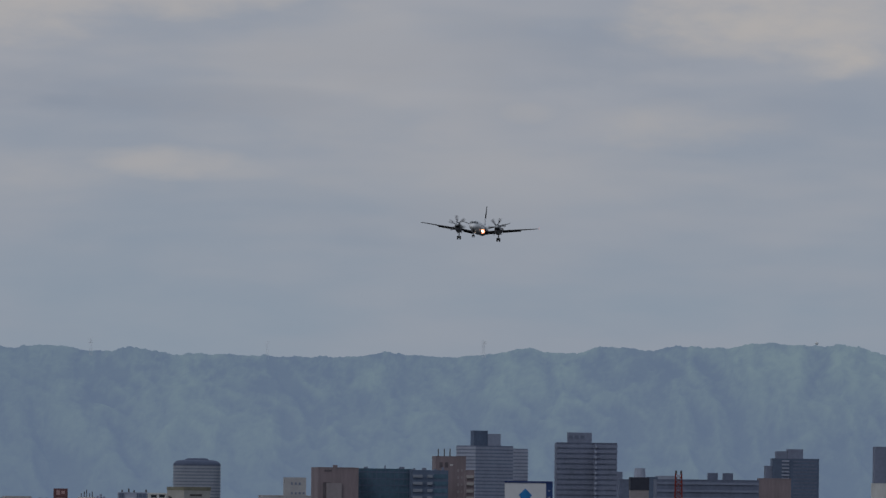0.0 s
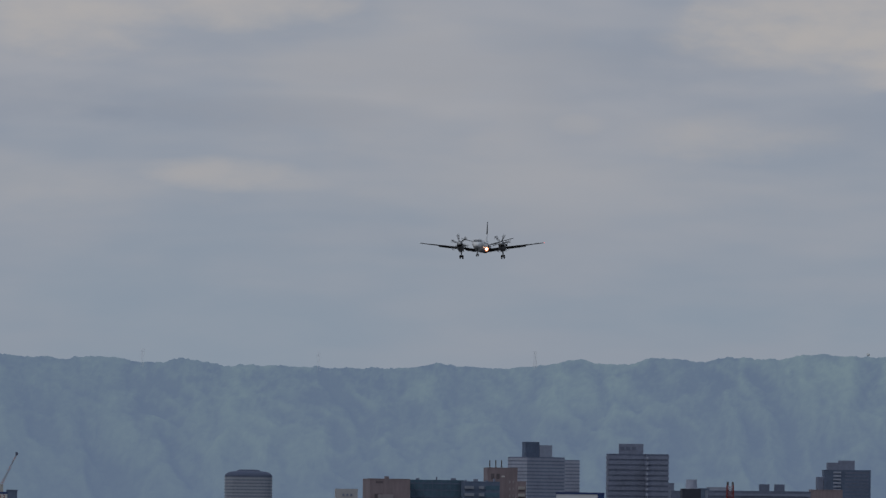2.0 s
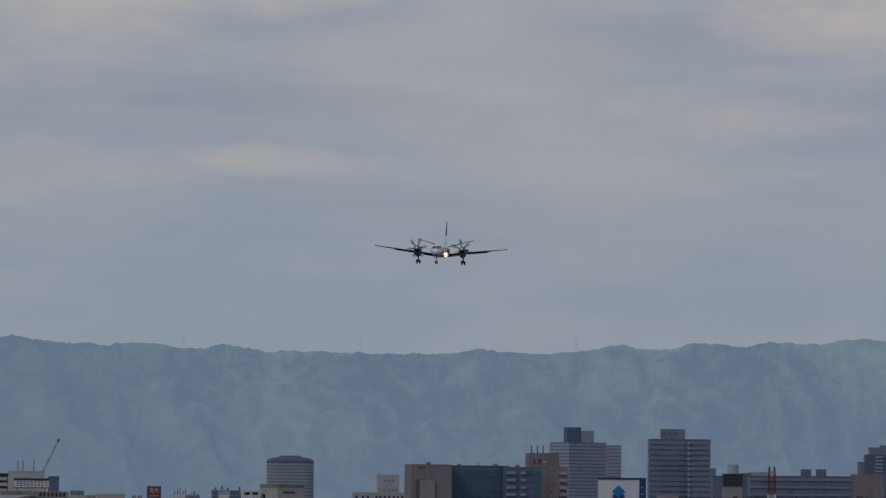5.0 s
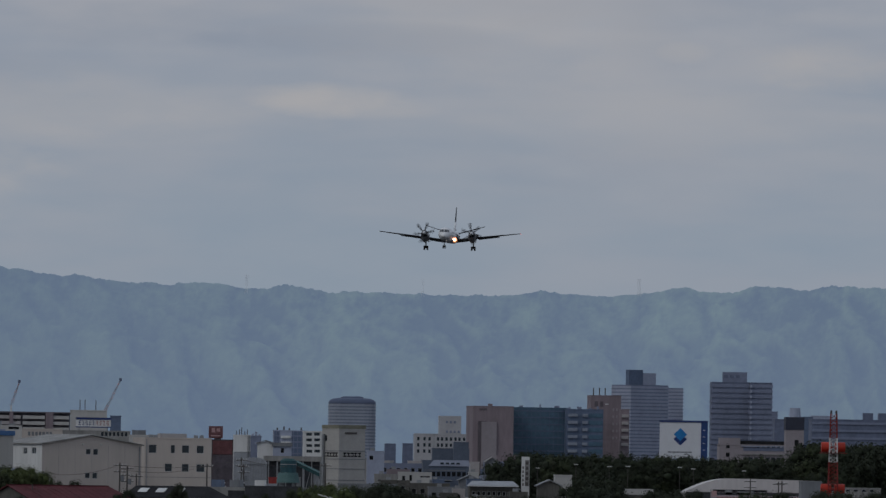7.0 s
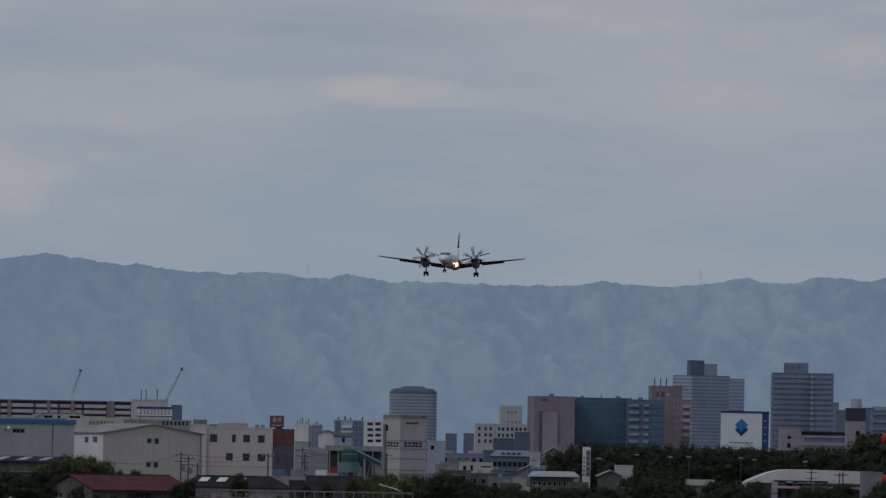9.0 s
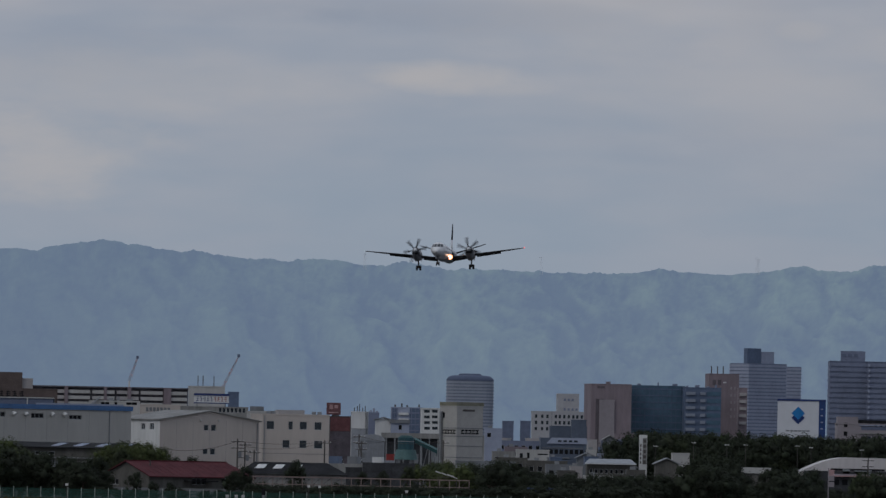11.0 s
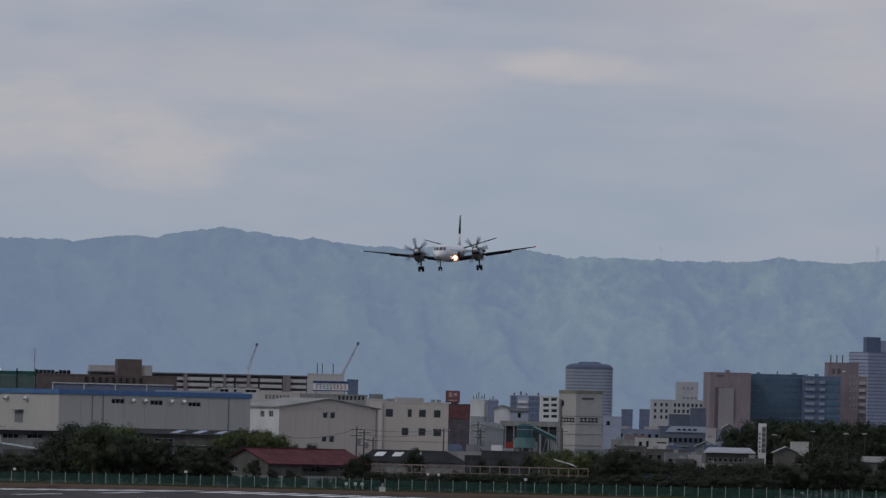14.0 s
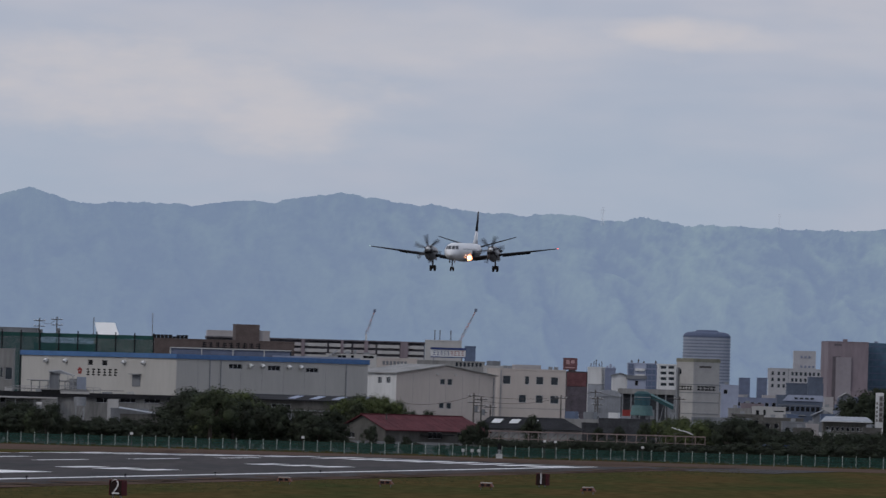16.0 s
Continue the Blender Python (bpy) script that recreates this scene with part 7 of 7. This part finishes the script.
def turboprop():
    ob = thing("aircraft", "white twin-turboprop airliner flying with landing gear down", "aircraft", Matrix())
    zc = 2.53
    st = [(-12.9, 0.06, 0.06, -0.42), (-12.75, 0.28, 0.26, -0.40), (-12.4, 0.52, 0.48, -0.33), (-11.8, 0.78, 0.72, -0.22), (-11.2, 0.95, 0.93, -0.10), (-10.5, 1.09, 1.1, -0.02), (-9.5, 1.155, 1.155, 0), (-2, 1.155, 1.155, 0), (4, 1.155, 1.155, 0),
          (6.5, 1.155, 1.155, 0), (8.4, 1.05, 1.02, 0.12), (10.8, 0.78, 0.76, 0.33), (12.8, 0.46, 0.48, 0.55), (14.3, 0.12, 0.18, 0.72)]
    part("fuselage", loft([oval(y, w, h, zc + dz, 28) for y, w, h, dz in st]), SKIN, ob, "white fuselage", True)
    part("belly_fairing", loft([oval(y, w, h, zc - 0.78) for y, w, h in ((-4.4, 0.3, 0.15), (-3.2, 1.0, 0.42), (-1.0, 1.22, 0.5), (1.6, 1.15, 0.48), (3.6, 0.35, 0.2))]), BELLY_SHADE, ob, "belly fairing greyed by painted shade", True)
    # windscreen: four panes wrapped round the nose
    def nose_y(x, z):
        for (ya, wa, ha, da), (yb, wb_, hb, db) in zip(st, st[1:]):
            for q in range(20):
                f = q / 20
                w, h, dz = wa + (wb_ - wa) * f, ha + (hb - ha) * f, da + (db - da) * f
                if (x / w) ** 2 + ((z - dz) / h) ** 2 <= 1:
                    return ya + (yb - ya) * f
        return -10.0
    for x0, x1 in ((-0.86, -0.54), (-0.48, -0.05), (0.05, 0.48), (0.54, 0.86)):
        bm = bmesh.new()
        n = 5
        front = [[(x0 + (x1 - x0) * i / n) * (1 - 0.12 * j / n) for i in range(n + 1)] for j in range(n + 1)]
        layers = []
        for back in (0.0, 0.16):
            layers.append([[bm.verts.new((x * (1 - back * 0.4), nose_y(x, 0.30 + 0.46 * j / n) - 0.035 + back, zc + 0.30 + 0.46 * j / n)) for x in front[j]] for j in range(n + 1)])
        a = layers[0]
        for j in range(n):
            for i in range(n):
                bm.faces.new((a[j][i], a[j][i + 1], a[j + 1][i + 1], a[j + 1][i]))
        rim = [(0, i) for i in range(n)] + [(j, n) for j in range(n)] + [(n, i) for i in range(n, 0, -1)] + [(j, 0) for j in range(n, 0, -1)]
        for (j0, i0), (j1, i1) in zip(rim, rim[1:] + rim[:1]):
            bm.faces.new((layers[0][j0][i0], layers[1][j0][i0], layers[1][j1][i1], layers[0][j1][i1]))
        for row in layers[1][1:-1]:
            for v in row[1:-1]:
                bm.verts.remove(v)
        part("windscreen_pane", bm, COCKPIT, ob)
    for s in (-1, 1):
        for k in range(17):
            y = -8.4 + 0.78 * k
            part("cabin_window", boxes((s * 1.11 - 0.025, s * 1.11 + 0.025, y - 0.12, y + 0.14, zc + 0.18, zc + 0.42)), CABIN, ob)
        z0 = 1.68
        rows = [(1.0, 3.25, -1.95, z0, 0.15), (4.1, 2.85, -1.7, z0 + 0.42, 0.15), (12.1, 1.25, -0.65, z0 + 1.41, 0.11), (12.36, 0.7, -0.35, z0 + 1.44, 0.08)]
        part("wing", loft([airfoil(c, t, s * x, y, z) for x, c, y, z, t in rows]), WINGM, ob, "wing in dark shaded grey", True)
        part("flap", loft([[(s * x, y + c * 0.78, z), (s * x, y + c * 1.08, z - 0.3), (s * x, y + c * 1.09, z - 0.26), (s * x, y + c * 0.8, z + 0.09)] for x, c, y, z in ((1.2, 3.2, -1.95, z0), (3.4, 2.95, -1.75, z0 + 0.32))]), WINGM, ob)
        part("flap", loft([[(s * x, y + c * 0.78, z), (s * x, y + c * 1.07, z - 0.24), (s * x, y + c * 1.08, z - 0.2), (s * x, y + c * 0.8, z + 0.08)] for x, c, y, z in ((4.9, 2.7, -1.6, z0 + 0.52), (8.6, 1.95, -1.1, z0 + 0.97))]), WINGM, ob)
        for x, z in ((5.8, z0 + 0.58), (7.6, z0 + 0.81)):
            part("flap_fairing", loft([oval(y, w, w * 1.3, z - 0.12, 8) for y, w in ((-0.4, 0.03), (0.2, 0.1), (0.9, 0.08), (1.4, 0.02))]), WINGM, ob).location.x = s * x
        part("deicing_boot", loft([airfoil(c * 0.1, t * 6, s * x, y - 0.015, z) for x, c, y, z, t in rows[:3]]), DARK_FRAME, ob)
        zn = 2.85
        nac = part("nacelle", loft([oval(y, w, h, zn + dz, 20) for y, w, h, dz in ((-4.28, 0.36, 0.40, -0.02), (-4.08, 0.52, 0.70, -0.20), (-3.4, 0.63, 0.98, -0.44), (-2.0, 0.68, 1.06, -0.54), (0.6, 0.62, 0.84, -0.52), (2.6, 0.35, 0.35, -0.42), (3.4, 0.1, 0.1, -0.4))]), NACM, ob, "dark grey engine nacelle", True)
        nac.location.x = s * 4.12
        intake = part("air_intake", loft([oval(y, w, h, zn + dz, 16) for y, w, h, dz in ((-4.36, 0.46, 0.15, -0.40), (-4.20, 0.54, 0.21, -0.42), (-3.6, 0.60, 0.26, -0.46))]), DARK_FRAME, ob, "black air intake under the spinner", True)
        intake.location.x = s * 4.12
        part("exhaust", tubes(((s * 4.62, -0.4, zn - 0.1), (s * 4.8, 0.6, zn - 0.15), 0.2, 0.2), n=10), DARK_FRAME, ob)
        prop = part("propeller", loft([oval(y, r, r, 0, 14) for y, r in ((-0.62, 0.04), (-0.45, 0.18), (-0.15, 0.29), (0.14, 0.31))]), SPINNER, ob, "six-bladed propeller", True)
        for q in range(6):
            rings = []
            for rr, c, tw in ((0.26, 0.18, 62), (0.7, 0.30, 48), (1.25, 0.36, 34), (1.7, 0.30, 26), (1.9, 0.16, 22)):
                t = radians(tw)
                pts = []
                for cc, hh in ((-1, 0), (0, 0.1), (1, 0), (0, -0.1)):
                    a, b = cc * c * 0.5, hh * c
                    pts.append((a * math.cos(t) - b * math.sin(t), a * math.sin(t) + b * math.cos(t), rr))
                rings.append(pts)
            blade = part("blade", loft(rings), BLADE, prop)
            blade.matrix_basis = Matrix.Rotation(q * math.pi / 3, 4, "Y")
        prop["side"] = s
        prop.matrix_basis = Matrix.Translation((s * 4.12, -4.42, zn))
        x = s * 4.115
        gear = part("main_leg", tubes(((x, 0.1, 0.36), (x, 0.0, 1.9), 0.1, 0.12), ((x, 0.1, 0.9), (x, -0.8, 1.9), 0.055, 0.055), ((x - 0.34, 0.1, 0.38), (x + 0.34, 0.1, 0.38), 0.08, 0.08)), POLE, ob)
        for o in (-0.26, 0.26):
            part("wheel", tubes(((x + o - 0.13, 0.1, 0.38), (x + o + 0.13, 0.1, 0.38), 0.38, 0.38), n=20), TYRE, gear)
        for o in (-0.42, 0.42):
            part("gear_door", boxes((x + o - 0.015, x + o + 0.015, -0.7, 0.8, 1.4, 1.8)), NACM, ob)
        part("tailplane", loft([airfoil(c, 0.1, s * xx, y, z) for xx, c, y, z in ((0.25, 2.2, 10.6, 3.16), (5.1, 1.1, 11.6, 4.57), (5.18, 0.6, 11.85, 4.59))]), WINGM, ob, "tailplane in dark shaded grey", True)
    part("fin", loft([airfoil(c, 0.1, 0, y, z, upright=True) for c, y, z in ((5.0, 7.6, 3.35), (3.0, 9.5, 4.3), (2.3, 10.3, 5.3))]), SKIN, ob, "white fin root", True)
    part("fin_upper", loft([airfoil(c, 0.1, 0, y, z, upright=True) for c, y, z in ((2.3, 10.3, 5.303), (1.35, 12.1, 7.8), (0.95, 12.4, 7.93))]), FINM, ob, "dark navy upper fin", True)
    nose = part("nose_leg", tubes(((0, -10.97, 0.28), (0, -10.8, 1.6), 0.07, 0.085), ((0, -10.9, 0.85), (0, -10.1, 1.6), 0.045, 0.045), ((-0.19, -10.97, 0.28), (0.19, -10.97, 0.28), 0.06, 0.06)), POLE, ob)
    for x in (-0.17, 0.17):
        part("wheel", tubes(((x - 0.08, -10.97, 0.28), (x + 0.08, -10.97, 0.28), 0.28, 0.28), n=16), TYRE, nose)
    for x in (-0.32, 0.32):
        part("gear_door", boxes((x - 0.015, x + 0.015, -11.5, -10.3, 1.05, 1.6)), BELLY_SHADE, ob)
    lamp = bmesh.new()
    bmesh.ops.create_icosphere(lamp, subdivisions=2, radius=0.20)
    o = part("landing_light", lamp, LANDING, ob, "glowing warm landing light", True)
    o.location = (1.08, -3.0, 1.78)
    part("halo", tubes(((1.07, -2.93, 1.80), (1.07, -2.7, 1.80), 0.44, 0.32), n=14), LAMP_HALO, ob, "orange glowing halo ring round the lamp")
    part("position_light", tubes(((12.36, -0.5, 3.13), (12.36, 0.1, 3.13), 0.06, 0.05), n=8), NAVRED, ob, "red glowing wing-tip light")
    part("position_light", tubes(((-12.36, -0.5, 3.13), (-12.36, 0.1, 3.13), 0.05, 0.04), n=8), NAVGREEN, ob, "pale green wing-tip light")
    # underside shade as a painted dark band, from the wing back to the tail cone
    band = []
    for y, w, h, dz in ((-0.5, 1.155, 1.155, 0), (3.5, 1.155, 1.155, 0), (6.5, 1.155, 1.155, 0), (8.4, 1.05, 1.02, 0.12), (10.8, 0.78, 0.76, 0.33), (12.6, 0.48, 0.50, 0.53)):
        arc = [math.pi * (0.94 + 1.12 * q / 14) for q in range(15)]
        outer = [((w + 0.012) * math.cos(a), y, zc + dz + (h + 0.012) * math.sin(a)) for a in arc]
        inner = [((w - 0.05) * math.cos(a), y, zc + dz + (h - 0.05) * math.sin(a)) for a in reversed(arc)]
        band.append(outer + inner)
    part("fuselage_shade", loft(band), SHADEM, ob, "lower rear fuselage darkened by painted shade", True)
    return ob


aircraft = turboprop()


def fly(t, b, e, yaw, pitch, bank):
    """Where the aircraft's wheels are at t: its bearing and elevation, and its attitude in degrees (a negative pitch is nose-up)."""
    d = 2336.0 - 53.924 * t
    return pose(east(b, d), d, up(e, d)) @ Matrix.Rotation(radians(yaw), 4, "Z") @ Matrix.Rotation(radians(pitch), 4, "X") @ Matrix.Rotation(radians(bank), 4, "Y")


def motions():
    walk(aircraft, [
        (0, fly(0, 965.6, 527.8, -8.5, -1.9, 2.8)),
        (0.5, fly(0.5, 944.1, 528.6, -8.3, -1.1, 3.6)),
        (1, fly(1, 921.9, 526.6, -7.6, -0.5, 2.7)),
        (1.5, fly(1.5, 898.3, 519.1, -7.3, -0.7, 0.5)),
        (2, fly(2, 880.9, 514.5, -7.4, -0.9, -0.7)),
        (2.5, fly(2.5, 858.6, 506.4, -7.5, -1.7, -1.5)),
        (3, fly(3, 832.0, 500.4, -7.2, -1.6, -0.4)),
        (5.3, fly(5.3, 719.8, 469.2, -6.3, 1.7, 1.4)),
        (5.5, fly(5.5, 710.0, 462.5, -6.3, 1.9, 1.2)),
        (6, fly(6, 688.0, 443.6, -6.4, 1.9, 0.5)),
        (6.5, fly(6.5, 664.6, 420.4, -6.8, 1.1, 0.0)),
        (7, fly(7, 639.6, 397.3, -6.7, -0.5, 0.3)),
        (7.5, fly(7.5, 614.8, 378.9, -7.4, -1.2, -0.1)),
        (8, fly(8, 588.5, 359.7, -7.2, -1.9, 0.4)),
        (10.3, fly(10.3, 462.6, 318.8, -6.9, -2.2, 0.0)),
        (10.5, fly(10.5, 451.5, 318.6, -6.9, -2.2, -0.2)),
        (11, fly(11, 423.3, 319.0, -7.1, -2.4, -2.2)),
        (11.5, fly(11.5, 390.4, 322.8, -6.9, -1.6, -1.3)),
        (12, fly(12, 358.5, 325.6, -7.4, -0.4, -0.5)),
        (12.5, fly(12.5, 326.2, 323.9, -7.9, 0.2, 0.4)),
        (13, fly(13, 291.8, 317.7, -8.0, 0.8, 0.5)),
        (13.5, fly(13.5, 257.7, 307.5, -7.9, 1.2, -0.7)),
        (14, fly(14, 221.6, 291.3, -7.9, 0.8, -2.6)),
        (14.5, fly(14.5, 181.1, 274.7, -8.0, 0.3, -2.6)),
        (15, fly(15, 136.5, 260.5, -7.9, 0.4, -2.0)),
        (15.5, fly(15.5, 88.9, 243.8, -8.0, 0.4, -1.4)),
        (16, fly(16, 38.1, 227.5, -8.2, 0.7, -0.7)),
    ])
    for o in aircraft.children:
        if o.name.startswith("propeller"):
            s = o["side"]
            home = Matrix.Translation((s * 4.12, -4.42, 2.85))
            walk(o, [(k / FPS, home @ Matrix.Rotation(radians(81 * k + (20 if s > 0 else 50)), 4, "Y")) for k in range(16 * FPS + 1)])


motions()
